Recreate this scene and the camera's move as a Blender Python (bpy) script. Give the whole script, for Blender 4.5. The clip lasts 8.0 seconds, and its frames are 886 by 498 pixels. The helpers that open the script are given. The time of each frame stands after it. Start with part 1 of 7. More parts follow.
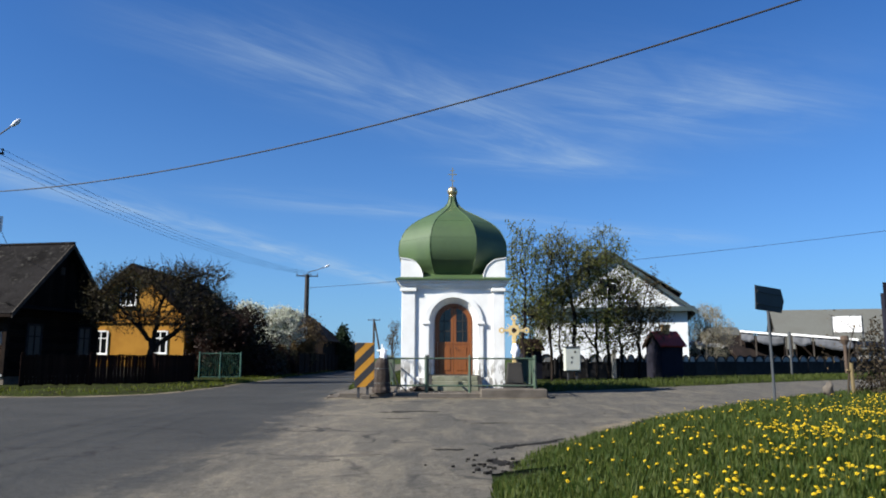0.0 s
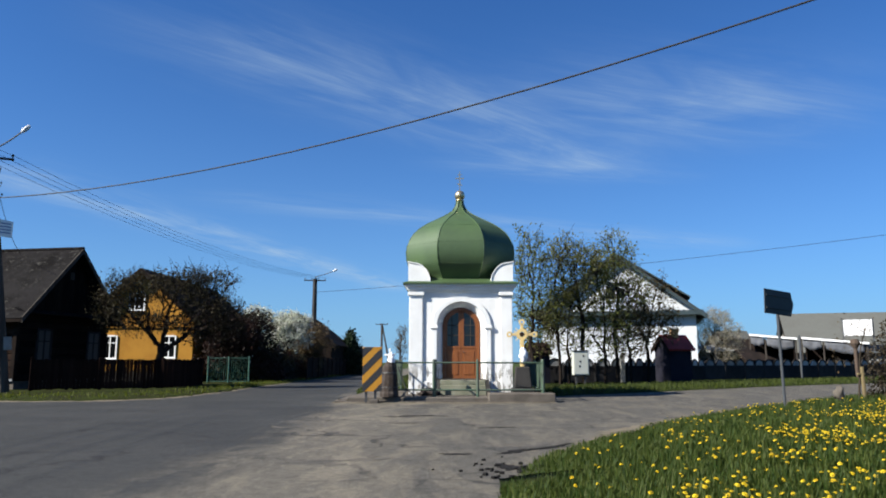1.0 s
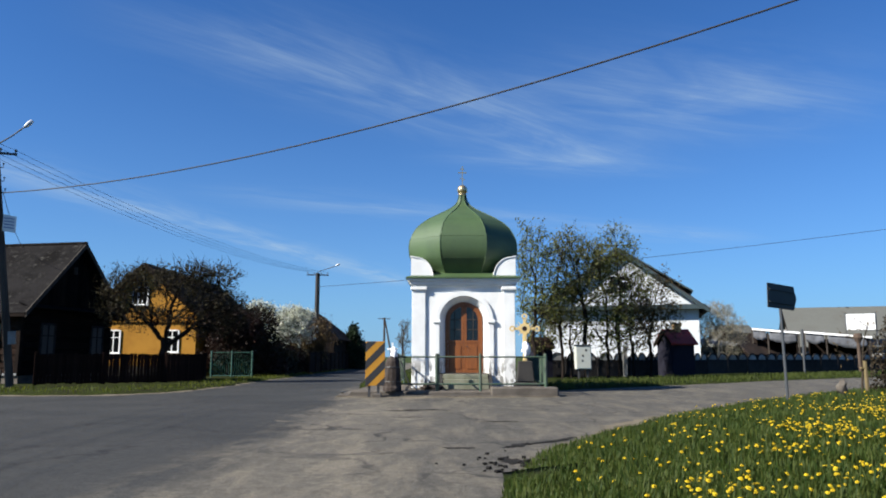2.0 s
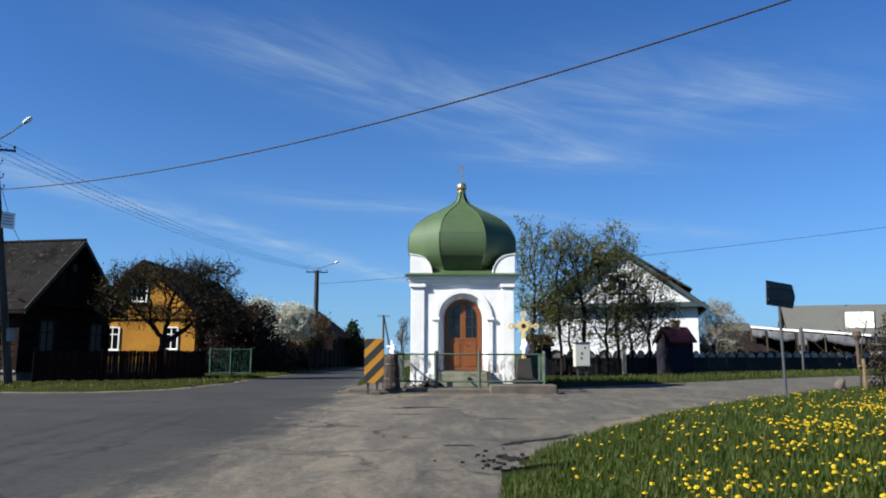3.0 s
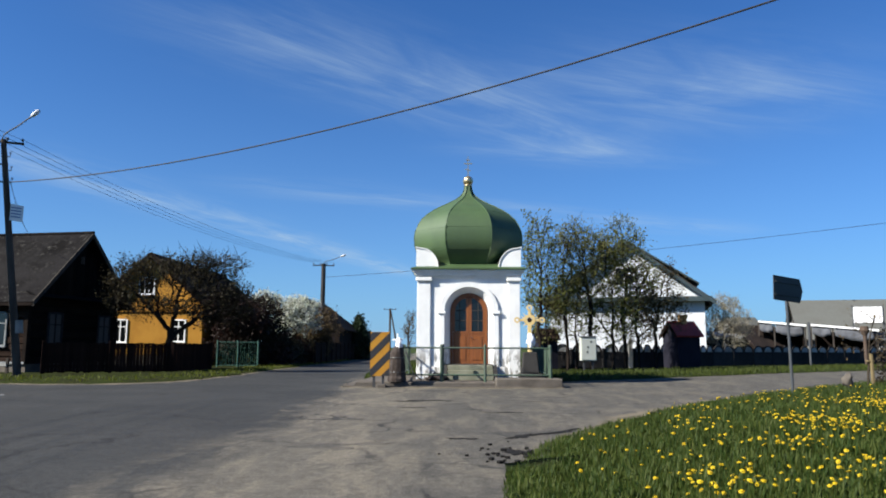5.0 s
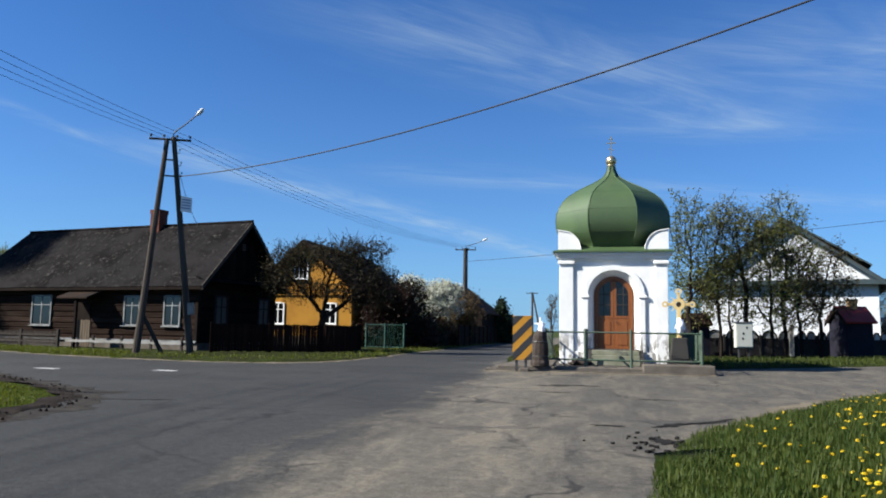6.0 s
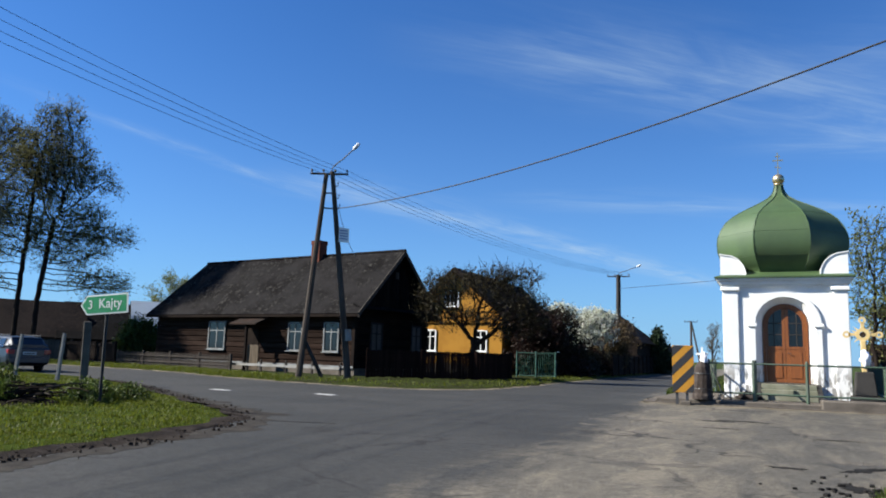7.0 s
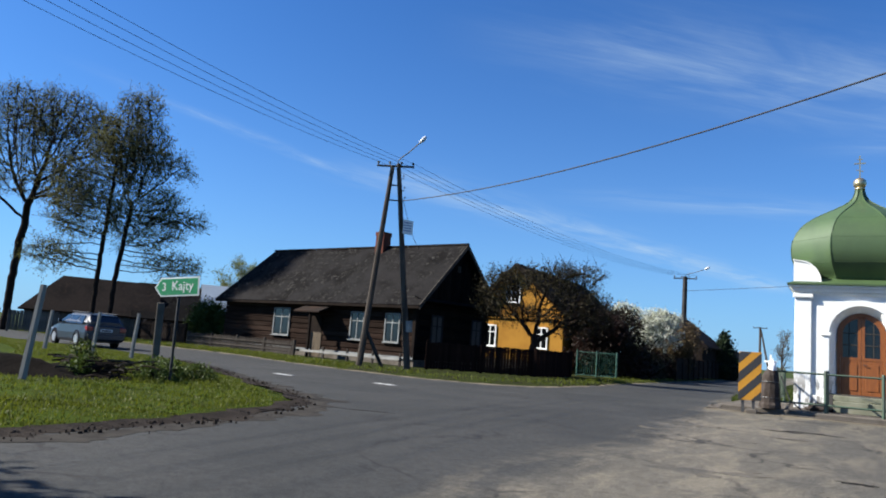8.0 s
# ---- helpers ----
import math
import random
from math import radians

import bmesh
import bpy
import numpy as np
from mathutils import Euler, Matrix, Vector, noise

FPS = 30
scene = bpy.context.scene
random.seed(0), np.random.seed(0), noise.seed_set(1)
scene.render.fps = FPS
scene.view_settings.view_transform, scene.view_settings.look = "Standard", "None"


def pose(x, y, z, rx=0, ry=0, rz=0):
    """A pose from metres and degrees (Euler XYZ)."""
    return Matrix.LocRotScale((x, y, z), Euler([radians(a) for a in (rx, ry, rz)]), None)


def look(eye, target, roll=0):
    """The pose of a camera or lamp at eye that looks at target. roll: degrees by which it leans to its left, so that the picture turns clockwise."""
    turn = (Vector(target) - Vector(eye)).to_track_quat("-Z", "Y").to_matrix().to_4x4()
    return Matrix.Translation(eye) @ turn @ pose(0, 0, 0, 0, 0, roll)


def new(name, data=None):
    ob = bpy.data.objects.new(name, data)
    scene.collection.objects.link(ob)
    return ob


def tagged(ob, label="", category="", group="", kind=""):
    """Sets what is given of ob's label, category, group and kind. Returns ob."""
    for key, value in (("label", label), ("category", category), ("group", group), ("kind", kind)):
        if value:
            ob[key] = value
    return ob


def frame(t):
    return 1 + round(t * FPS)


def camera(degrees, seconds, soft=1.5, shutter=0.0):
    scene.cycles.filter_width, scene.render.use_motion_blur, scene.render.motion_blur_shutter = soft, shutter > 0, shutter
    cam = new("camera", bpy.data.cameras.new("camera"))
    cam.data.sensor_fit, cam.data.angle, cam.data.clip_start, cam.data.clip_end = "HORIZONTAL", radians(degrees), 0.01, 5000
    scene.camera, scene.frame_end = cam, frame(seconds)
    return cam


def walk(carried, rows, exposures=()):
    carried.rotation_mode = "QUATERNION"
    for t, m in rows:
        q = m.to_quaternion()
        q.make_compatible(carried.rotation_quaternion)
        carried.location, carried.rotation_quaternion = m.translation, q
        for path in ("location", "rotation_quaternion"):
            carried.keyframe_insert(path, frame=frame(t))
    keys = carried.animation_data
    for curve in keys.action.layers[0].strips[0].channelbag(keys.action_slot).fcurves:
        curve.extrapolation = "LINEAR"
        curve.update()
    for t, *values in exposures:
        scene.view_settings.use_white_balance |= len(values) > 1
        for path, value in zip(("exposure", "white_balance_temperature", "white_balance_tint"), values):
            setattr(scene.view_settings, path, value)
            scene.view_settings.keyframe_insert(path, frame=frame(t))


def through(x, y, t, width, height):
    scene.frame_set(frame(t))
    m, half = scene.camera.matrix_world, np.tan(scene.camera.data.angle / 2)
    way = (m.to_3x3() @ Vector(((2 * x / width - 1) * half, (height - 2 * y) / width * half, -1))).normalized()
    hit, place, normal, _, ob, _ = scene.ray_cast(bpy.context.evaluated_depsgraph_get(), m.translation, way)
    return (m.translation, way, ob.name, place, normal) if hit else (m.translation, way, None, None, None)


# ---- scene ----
from mathutils.geometry import tessellate_polygon


# ---- camera and walk ----
cam = camera(62.35, 8.0, soft=1.9)
EYE = 1.25


def aim(x, y, yaw, pitch, roll):
    a, p = radians(yaw), radians(pitch)
    eye = Vector((x, y, EYE))
    return look(eye, eye + Vector((-math.sin(a) * math.cos(p), math.cos(a) * math.cos(p), math.sin(p))), roll)


ROWS = (
    (0.0, 0.0, 0.0, 0.0, 8.48, 0.15),
    (0.5, 0.0, -0.003, 0.32, 9.02, -0.1),
    (1.0, 0.009, 0.008, 0.61, 8.8, 0.08),
    (1.5, -0.005, -0.004, 0.8, 8.56, 0.04),
    (3.0, 0.004, 0.008, 0.74, 8.16, 0.14),
    (3.5, 0.005, 0.005, 0.78, 8.42, 0.3),
    (4.0, -0.005, -0.009, 0.7, 8.24, 0.38),
    (4.2, 0.0, 0.0, 0.68, 8.12, 0.38),
    (5.3, 0.03, 0.03, 2.23, 7.6, 0.31),
    (5.5, 0.027, 0.068, 4.16, 8.17, 0.24),
    (6.0, 0.027, 0.107, 12.38, 6.28, 0.95),
    (6.5, -0.039, 0.181, 18.61, 7.21, 1.7),
    (7.0, -0.06, 0.255, 24.14, 8.17, 1.76),
    (7.2, -0.055, 0.26, 26.26, 7.89, 1.81),
    (7.5, -0.05, 0.28, 28.88, 7.94, 2.86),
    (8.0, -0.053, 0.238, 29.07, 7.46, 4.35),
)
walk(cam, [(t, aim(*r)) for t, *r in ROWS], ((0.0, 1.13), (5.3, 1.15), (6.5, 1.23), (8.0, 1.33)))

# ---- world and sun ----
SUN_AZ = Vector((-0.905, -0.425))
SUN_EL = radians(36)
SUN_DIR = Vector((SUN_AZ.x * math.cos(SUN_EL), SUN_AZ.y * math.cos(SUN_EL), math.sin(SUN_EL)))
world = bpy.data.worlds.new("sky")
scene.world = world
world.use_nodes = True


class Nodes:
    """Short hand for wiring one node tree."""

    def __init__(self, tree):
        self.tree = tree
        tree.nodes.clear()

    def add(self, kind, **values):
        n = self.tree.nodes.new(kind)
        for k, v in values.items():
            n.inputs[k.replace("_", " ")].default_value = v
        return n

    def link(self, a, b):
        self.tree.links.new(a, b)

    def val(self, op, a, b=None, c=None, clamp=False):
        n = self.tree.nodes.new("ShaderNodeMath")
        n.operation, n.use_clamp = op, clamp
        for i, v in enumerate((a, b, c)):
            if v is None:
                continue
            if isinstance(v, (int, float)):
                n.inputs[i].default_value = v
            else:
                self.link(v, n.inputs[i])
        return n.outputs[0]

    def mix(self, fac, a, b, blend="MIX"):
        n = self.tree.nodes.new("ShaderNodeMix")
        n.data_type, n.blend_type = "RGBA", blend
        for i, v in ((0, fac), (6, a), (7, b)):
            if isinstance(v, (int, float)):
                n.inputs[i].default_value = v
            elif isinstance(v, (tuple, list)):
                n.inputs[i].default_value = (*v[:3], 1)
            else:
                self.link(v, n.inputs[i])
        return n.outputs[2]

    def noise(self, vec, scale, detail=4, rough=0.55, distortion=0.0):
        n = self.add("ShaderNodeTexNoise", Scale=scale, Detail=detail, Roughness=rough, Distortion=distortion)
        if vec is not None:
            self.link(vec, n.inputs["Vector"])
        return n.outputs["Fac"]

    def ramp(self, fac, lo, hi):
        n = self.tree.nodes.new("ShaderNodeMapRange")
        n.interpolation_type = "SMOOTHSTEP"
        n.inputs[1].default_value, n.inputs[2].default_value = lo, hi
        self.link(fac, n.inputs[0])
        return n.outputs[0]

    def scaled(self, vec, s):
        n = self.tree.nodes.new("ShaderNodeMapping")
        n.inputs["Scale"].default_value = s
        self.link(vec, n.inputs["Vector"])
        return n.outputs[0]


def make_sky():
    n = Nodes(world.node_tree)
    sky = n.tree.nodes.new("ShaderNodeTexSky")
    sky.sky_type, sky.sun_disc = "NISHITA", False
    sky.sun_elevation, sky.sun_rotation = SUN_EL, math.atan2(SUN_AZ.x, SUN_AZ.y)
    sky.air_density, sky.dust_density, sky.ozone_density = 1.0, 0.9, 3.0
    co = n.tree.nodes.new("ShaderNodeTexCoord")
    sep = n.tree.nodes.new("ShaderNodeSeparateXYZ")
    n.link(co.outputs["Generated"], sep.inputs[0])
    x, y, z = sep.outputs
    up = n.val("MAXIMUM", z, 0.02)
    px, py = n.val("DIVIDE", x, up), n.val("DIVIDE", y, up)
    total = None
    # thin high cloud: streaks (point, direction, half width, strength, from, to along the streak)
    for (qx, qy), ang, half, power, lo, hi in CLOUDS:
        c, s = math.cos(ang), math.sin(ang)
        dx, dy = n.val("SUBTRACT", px, qx), n.val("SUBTRACT", py, qy)
        along = n.val("ADD", n.val("MULTIPLY", dx, c), n.val("MULTIPLY", dy, s))
        across = n.val("SUBTRACT", n.val("MULTIPLY", dy, c), n.val("MULTIPLY", dx, s))
        comb = n.tree.nodes.new("ShaderNodeCombineXYZ")
        n.link(n.val("MULTIPLY", along, 0.35), comb.inputs[0])
        n.link(across, comb.inputs[1])
        wisp = n.noise(comb.outputs[0], 2.0 / half ** 0.5, 6, 0.58, 0.6)
        hair = n.noise(n.scaled(comb.outputs[0], (0.5, 2.2, 1)), 5.0 / half ** 0.5, 5, 0.62, 0.9)
        band = n.val("MULTIPLY", across, across)
        band = n.val("POWER", 2.718, n.val("DIVIDE", band, -half * half))
        ends = n.val("MULTIPLY", n.ramp(along, lo, lo + 1.2), n.ramp(along, hi, hi - 1.2))
        one = n.val("MULTIPLY", n.val("MULTIPLY", band, ends), n.val("MULTIPLY", n.val("MULTIPLY", n.ramp(wisp, 0.25, 0.80), n.val("MULTIPLY_ADD", n.ramp(hair, 0.25, 0.75), 0.6, 0.6)), power))
        total = one if total is None else n.val("ADD", total, one)
    deep = n.mix(1.0, sky.outputs[0], (0.36, 0.90, 1.64), "MULTIPLY")
    haze = n.val("POWER", 2.718, n.val("MULTIPLY", n.val("MAXIMUM", z, 0.0), -6.5))
    deep = n.mix(n.val("MULTIPLY", haze, 0.60), deep, (4.9, 8.6, 12.7))
    col = n.mix(n.val("MINIMUM", total, 0.6), deep, (6.0, 7.8, 9.4))
    bg = n.add("ShaderNodeBackground", Strength=0.0376)
    n.link(col, bg.inputs[0])
    out = n.tree.nodes.new("ShaderNodeOutputWorld")
    n.link(bg.outputs[0], out.inputs[0])


CLOUDS = (
    ((-0.15, 2.74), 0.80, 0.30, 0.42, -1.4, 1.9),
    ((0.95, 2.80), 0.37, 0.40, 0.50, -1.1, 1.15),
    ((0.55, 3.72), 0.25, 0.17, 0.50, -0.9, 1.0),
    ((-1.95, 5.5), 1.30, 0.30, 0.50, -2.6, 5.5),
    ((-2.70, 2.7), 1.60, 0.07, 0.28, -1.2, 1.6),
    ((0.2, 5.2), 0.45, 0.30, 0.30, -2.2, 3.0),
)
make_sky()
sun = new("sun", bpy.data.lights.new("sun", "SUN"))
sun.data.energy, sun.data.angle, sun.data.color = 5.0, radians(0.6), (1.0, 0.955, 0.87)
sun.matrix_world = look((-40, -30, 40), Vector((-40, -30, 40)) - SUN_DIR)


# ---- materials ----
def material(name, base, rough=0.8, grain=30.0, stain=1.5, vary=0.25, bump=0.15, metal=0.0, second=None, gloss_vary=0.1,
             piece=0.0, stretch=(1, 1, 1), speck=None, fleck=None):
    """A surface with fine grain and broad stains; second: a colour that the stains mix in; piece: spread of tone from piece to piece."""
    m = bpy.data.materials.new(name)
    m.use_nodes = True
    n = Nodes(m.node_tree)
    co = n.tree.nodes.new("ShaderNodeTexCoord").outputs["Object"]
    if stretch != (1, 1, 1):
        co = n.scaled(co, stretch)
    fine, broad = n.noise(co, grain, 5, 0.65), n.noise(co, stain, 4, 0.6)
    second = second or tuple(c * (1 - vary) for c in base)
    col = n.mix(n.ramp(broad, 0.35, 0.7), base, second)
    if speck:
        spots = n.ramp(n.noise(co, 4.2, 7, 0.75), 0.53, 0.66)
        col = n.mix(n.val("MULTIPLY", spots, n.ramp(broad, 0.4, 0.6)), col, speck)
    if fleck:
        # upright flecks of a second colour, denser towards the foot of the wall
        sep = n.tree.nodes.new("ShaderNodeSeparateXYZ")
        n.link(co, sep.inputs[0])
        low = n.ramp(sep.outputs[2], 1.3, 0.55)
        dabs = n.ramp(n.noise(n.scaled(co, (1, 1, 0.3)), 9, 4, 0.6), 0.47, 0.56)
        col = n.mix(n.val("MULTIPLY", low, dabs), col, fleck)
    tone = n.val("MULTIPLY_ADD", fine, 2 * vary, 1 - vary)
    if piece:
        info = n.tree.nodes.new("ShaderNodeObjectInfo")
        tone = n.val("MULTIPLY", tone, n.val("MULTIPLY_ADD", info.outputs["Random"], 2 * piece, 1 - piece))
    grey = n.tree.nodes.new("ShaderNodeCombineColor")
    for i in range(3):
        n.link(tone, grey.inputs[i])
    col = n.mix(1.0, col, grey.outputs[0], "MULTIPLY")
    p = n.add("ShaderNodeBsdfPrincipled", Metallic=metal, Specular_IOR_Level=0.5 if rough < 0.8 else 0.12 if max(base) > 0.06 else 0.03)
    n.link(col, p.inputs["Base Color"])
    n.link(n.val("MULTIPLY_ADD", broad, 2 * gloss_vary, rough - gloss_vary, clamp=True), p.inputs["Roughness"])
    if bump:
        b = n.add("ShaderNodeBump", Strength=bump, Distance=0.02)
        n.link(fine, b.inputs["Height"])
        n.link(b.outputs[0], p.inputs["Normal"])
    out = n.tree.nodes.new("ShaderNodeOutputMaterial")
    n.link(p.outputs[0], out.inputs[0])
    return m


def asphalt_material():
    """Old asphalt: grey with aggregate, cracks, and a pale dusty worn area towards the chapel."""
    m = bpy.data.materials.new("asphalt")
    m.use_nodes = True
    n = Nodes(m.node_tree)
    co = n.tree.nodes.new("ShaderNodeTexCoord").outputs["Object"]
    sep = n.tree.nodes.new("ShaderNodeSeparateXYZ")
    n.link(co, sep.inputs[0])
    x, y, _ = sep.outputs
    fine, mid, broad = n.noise(co, 38, 4, 0.75), n.noise(co, 2.6, 6, 0.72), n.noise(co, 0.35, 5, 0.6)
    mottle = n.noise(co, 9, 5, 0.7)
    # pale, gritty part right of a curved line
    line = n.val("MULTIPLY_ADD", y, 0.045, x)
    edge = n.val("ADD", line, n.val("MULTIPLY_ADD", broad, 2.2, n.val("MULTIPLY", mid, 1.0)))
    worn = n.ramp(edge, -1.1, 0.1)
    col = n.mix(n.ramp(broad, 0.35, 0.65), (0.030, 0.0308, 0.030), (0.041, 0.041, 0.039))
    grit = n.mix(n.ramp(mid, 0.35, 0.65), (0.066, 0.061, 0.052), (0.094, 0.086, 0.071))
    col = n.mix(n.val("MULTIPLY", worn, 0.8), col, grit)
    # loose pale grit lying in drifts, darker bare binder between
    drift = n.ramp(n.noise(n.scaled(co, (1, 0.28, 1)), 1.3, 6, 0.72, 0.5), 0.46, 0.60)
    col = n.mix(n.val("MULTIPLY", n.val("MULTIPLY", drift, n.ramp(edge, -1.7, -0.5)), 0.42), col, (0.168, 0.145, 0.108))
    # a tongue of loose tan grit swept to the worn part's margin
    tongue = n.val("MULTIPLY", n.ramp(edge, -1.2, -0.3), n.ramp(edge, 1.9, 0.5))
    col = n.mix(n.val("MULTIPLY", n.val("MULTIPLY", tongue, n.val("MULTIPLY_ADD", drift, 0.5, 0.5)), 0.6), col, (0.160, 0.139, 0.106))
    bare = n.ramp(n.noise(n.scaled(co, (0.8, 0.35, 1)), 0.9, 5, 0.7, 0.3), 0.56, 0.66)
    col = n.mix(n.val("MULTIPLY", bare, 0.32), col, (0.040, 0.039, 0.037))
    stones = n.ramp(n.noise(co, 95, 2, 0.6), 0.60, 0.66)
    col = n.mix(n.val("MULTIPLY", stones, n.val("MULTIPLY_ADD", worn, 0.45, 0.1)), col, (0.24, 0.22, 0.18))
    # tar-dark repairs and hairline cracks
    tar = n.ramp(n.noise(n.scaled(co, (0.5, 1.3, 1)), 0.55, 3, 0.5, 0.4), 0.64, 0.68)
    col = n.mix(n.val("MULTIPLY", tar, 0.45), col, (0.032, 0.032, 0.032))
    vor = n.tree.nodes.new("ShaderNodeTexVoronoi")
    vor.feature = "DISTANCE_TO_EDGE"
    vor.inputs["Scale"].default_value = 0.35
    warp = n.tree.nodes.new("ShaderNodeVectorMath")
    warp.operation = "MULTIPLY_ADD"
    wn = n.tree.nodes.new("ShaderNodeTexNoise")
    wn.inputs["Scale"].default_value = 1.6
    n.link(co, wn.inputs["Vector"])
    n.link(wn.outputs["Color"], warp.inputs[0])
    warp.inputs[1].default_value = (0.9, 0.9, 0.9)
    n.link(co, warp.inputs[2])
    n.link(warp.outputs[0], vor.inputs["Vector"])
    crack = n.val("MULTIPLY", n.ramp(vor.outputs["Distance"], 0.018, 0.004), n.ramp(n.noise(co, 0.3, 2), 0.42, 0.55))
    col = n.mix(n.val("MULTIPLY", crack, 0.8), col, (0.022, 0.021, 0.02))
    tone = n.val("MULTIPLY", n.val("MULTIPLY_ADD", fine, 2.2, -0.1), n.val("MULTIPLY_ADD", mottle, 1.5, 0.25))
    grey = n.tree.nodes.new("ShaderNodeCombineColor")
    for i in range(3):
        n.link(tone, grey.inputs[i])
    col = n.mix(1.0, col, grey.outputs[0], "MULTIPLY")
    p = n.add("ShaderNodeBsdfPrincipled", Roughness=0.86, Specular_IOR_Level=0.15)
    n.link(col, p.inputs["Base Color"])
    b = n.add("ShaderNodeBump", Strength=0.5, Distance=0.02)
    n.link(n.val("ADD", fine, n.val("MULTIPLY", mid, 2.0)), b.inputs["Height"])
    n.link(b.outputs[0], p.inputs["Normal"])
    out = n.tree.nodes.new("ShaderNodeOutputMaterial")
    n.link(p.outputs[0], out.inputs[0])
    return m


def leaf_material(name, base, second, through=0.35):
    """Thin leaves that let some light through, each clump a little different."""
    m = bpy.data.materials.new(name)
    m.use_nodes = True
    n = Nodes(m.node_tree)
    geo = n.tree.nodes.new("ShaderNodeNewGeometry")
    col = n.mix(geo.outputs["Random Per Island"], base, second)
    p = n.add("ShaderNodeBsdfPrincipled", Roughness=0.6, Specular_IOR_Level=0.2)
    n.link(col, p.inputs["Base Color"])
    t = n.tree.nodes.new("ShaderNodeBsdfTranslucent")
    n.link(col, t.inputs["Color"])
    mx = n.tree.nodes.new("ShaderNodeMixShader")
    mx.inputs[0].default_value = through
    n.link(p.outputs[0], mx.inputs[1])
    n.link(t.outputs[0], mx.inputs[2])
    out = n.tree.nodes.new("ShaderNodeOutputMaterial")
    n.link(mx.outputs[0], out.inputs[0])
    return m


def glass_material(name, tint=(0.02, 0.025, 0.03)):
    m = bpy.data.materials.new(name)
    m.use_nodes = True
    n = Nodes(m.node_tree)
    p = n.add("ShaderNodeBsdfPrincipled", Roughness=0.05, IOR=1.5)
    p.inputs["Base Color"].default_value = (*tint, 1)
    out = n.tree.nodes.new("ShaderNodeOutputMaterial")
    n.link(p.outputs[0], out.inputs[0])
    return m


ASPHALT = asphalt_material()
SOIL = material("soil", (0.018, 0.0145, 0.0125), 0.95, 25, 2.2, 0.5, 0.9, second=(0.036, 0.030, 0.025))
TURF = material("turf", (0.03, 0.05, 0.014), 0.95, 18, 0.5, 0.4, 0.7, second=(0.055, 0.065, 0.024))
PLASTER = material("white_plaster", (0.72, 0.72, 0.70), 0.9, 40, 1.2, 0.04, 0.08, second=(0.64, 0.64, 0.62))
CHAPEL_WHITE = material("flaking_whitewash", (0.72, 0.72, 0.70), 0.9, 40, 1.2, 0.04, 0.1, second=(0.64, 0.64, 0.62), fleck=(0.26, 0.25, 0.23))
GREEN_TIN = material("green_painted_tin", (0.048, 0.084, 0.030), 0.55, 12, 1.0, 0.14, 0.03, second=(0.036, 0.066, 0.025))
DOOR_WOOD = material("varnished_wood", (0.20, 0.062, 0.012), 0.5, 14, 2.0, 0.25, 0.06, second=(0.15, 0.045, 0.009), stretch=(6, 6, 0.6))
GLASS = glass_material("window_glass", (0.006, 0.007, 0.008))
GOLD = material("gilt", (0.60, 0.48, 0.28), 0.35, 20, 3, 0.1, 0.02, metal=0.9)
RAIL_GREEN = material("green_painted_iron", (0.040, 0.075, 0.045), 0.6, 40, 3, 0.25, 0.1, second=(0.055, 0.07, 0.05))
CONCRETE = material("concrete", (0.115, 0.10, 0.083), 0.92, 45, 1.5, 0.22, 0.35, second=(0.07, 0.06, 0.05))
STONE = material("grey_stone", (0.042, 0.04, 0.038), 0.85, 30, 2, 0.25, 0.4)
CLOTH = material("white_cloth", (0.82, 0.82, 0.84), 0.9, 25, 4, 0.06, 0.1)
LOGS = material("weathered_logs", (0.015, 0.0085, 0.0062), 0.9, 16, 1.2, 0.4, 0.4, second=(0.029, 0.0195, 0.015), stretch=(0.5, 3, 6), piece=0.4)
DARK_WOOD = material("dark_boards", (0.012, 0.009, 0.008), 0.9, 20, 1.5, 0.35, 0.3, second=(0.020, 0.015, 0.012), piece=0.2)
GREY_WOOD = material("grey_wood", (0.06, 0.052, 0.045), 0.9, 20, 1.5, 0.3, 0.3, second=(0.034, 0.029, 0.025), stretch=(5, 5, 0.7), piece=0.15)
SLATE = material("fibre_cement_roof", (0.012, 0.0112, 0.0112), 0.9, 9, 0.55, 0.5, 0.4, second=(0.0045, 0.004, 0.004), piece=0.4, speck=(0.042, 0.040, 0.036))
RUST_ROOF = material("rusty_roof", (0.034, 0.022, 0.017), 0.85, 9, 0.7, 0.3, 0.3, second=(0.02, 0.017, 0.015))
BRICK = material("red_brick", (0.105, 0.036, 0.024), 0.9, 20, 3, 0.25, 0.3, piece=0.2)
YELLOW = material("ochre_plaster", (0.37, 0.185, 0.030), 0.9, 30, 0.8, 0.14, 0.15, second=(0.29, 0.14, 0.024))
WHITE_PAINT = material("white_paint", (0.75, 0.75, 0.74), 0.6, 30, 2, 0.06, 0.03)
BARK = material("bark", (0.05, 0.04, 0.03), 0.95, 14, 2, 0.35, 0.6, stretch=(1, 1, 0.3))
DARK_BARK = material("dark_bark", (0.022, 0.017, 0.014), 0.95, 14, 2, 0.35, 0.5)
STEEL = material("grey_steel", (0.075, 0.08, 0.085), 0.5, 30, 2, 0.12, 0.03, metal=0.4)
DARK_STEEL = material("dark_steel", (0.05, 0.05, 0.052), 0.55, 30, 2, 0.15, 0.03, metal=0.3)
CABLE = material("cable", (0.009, 0.009, 0.010), 0.7, 30, 2, 0.1, 0)
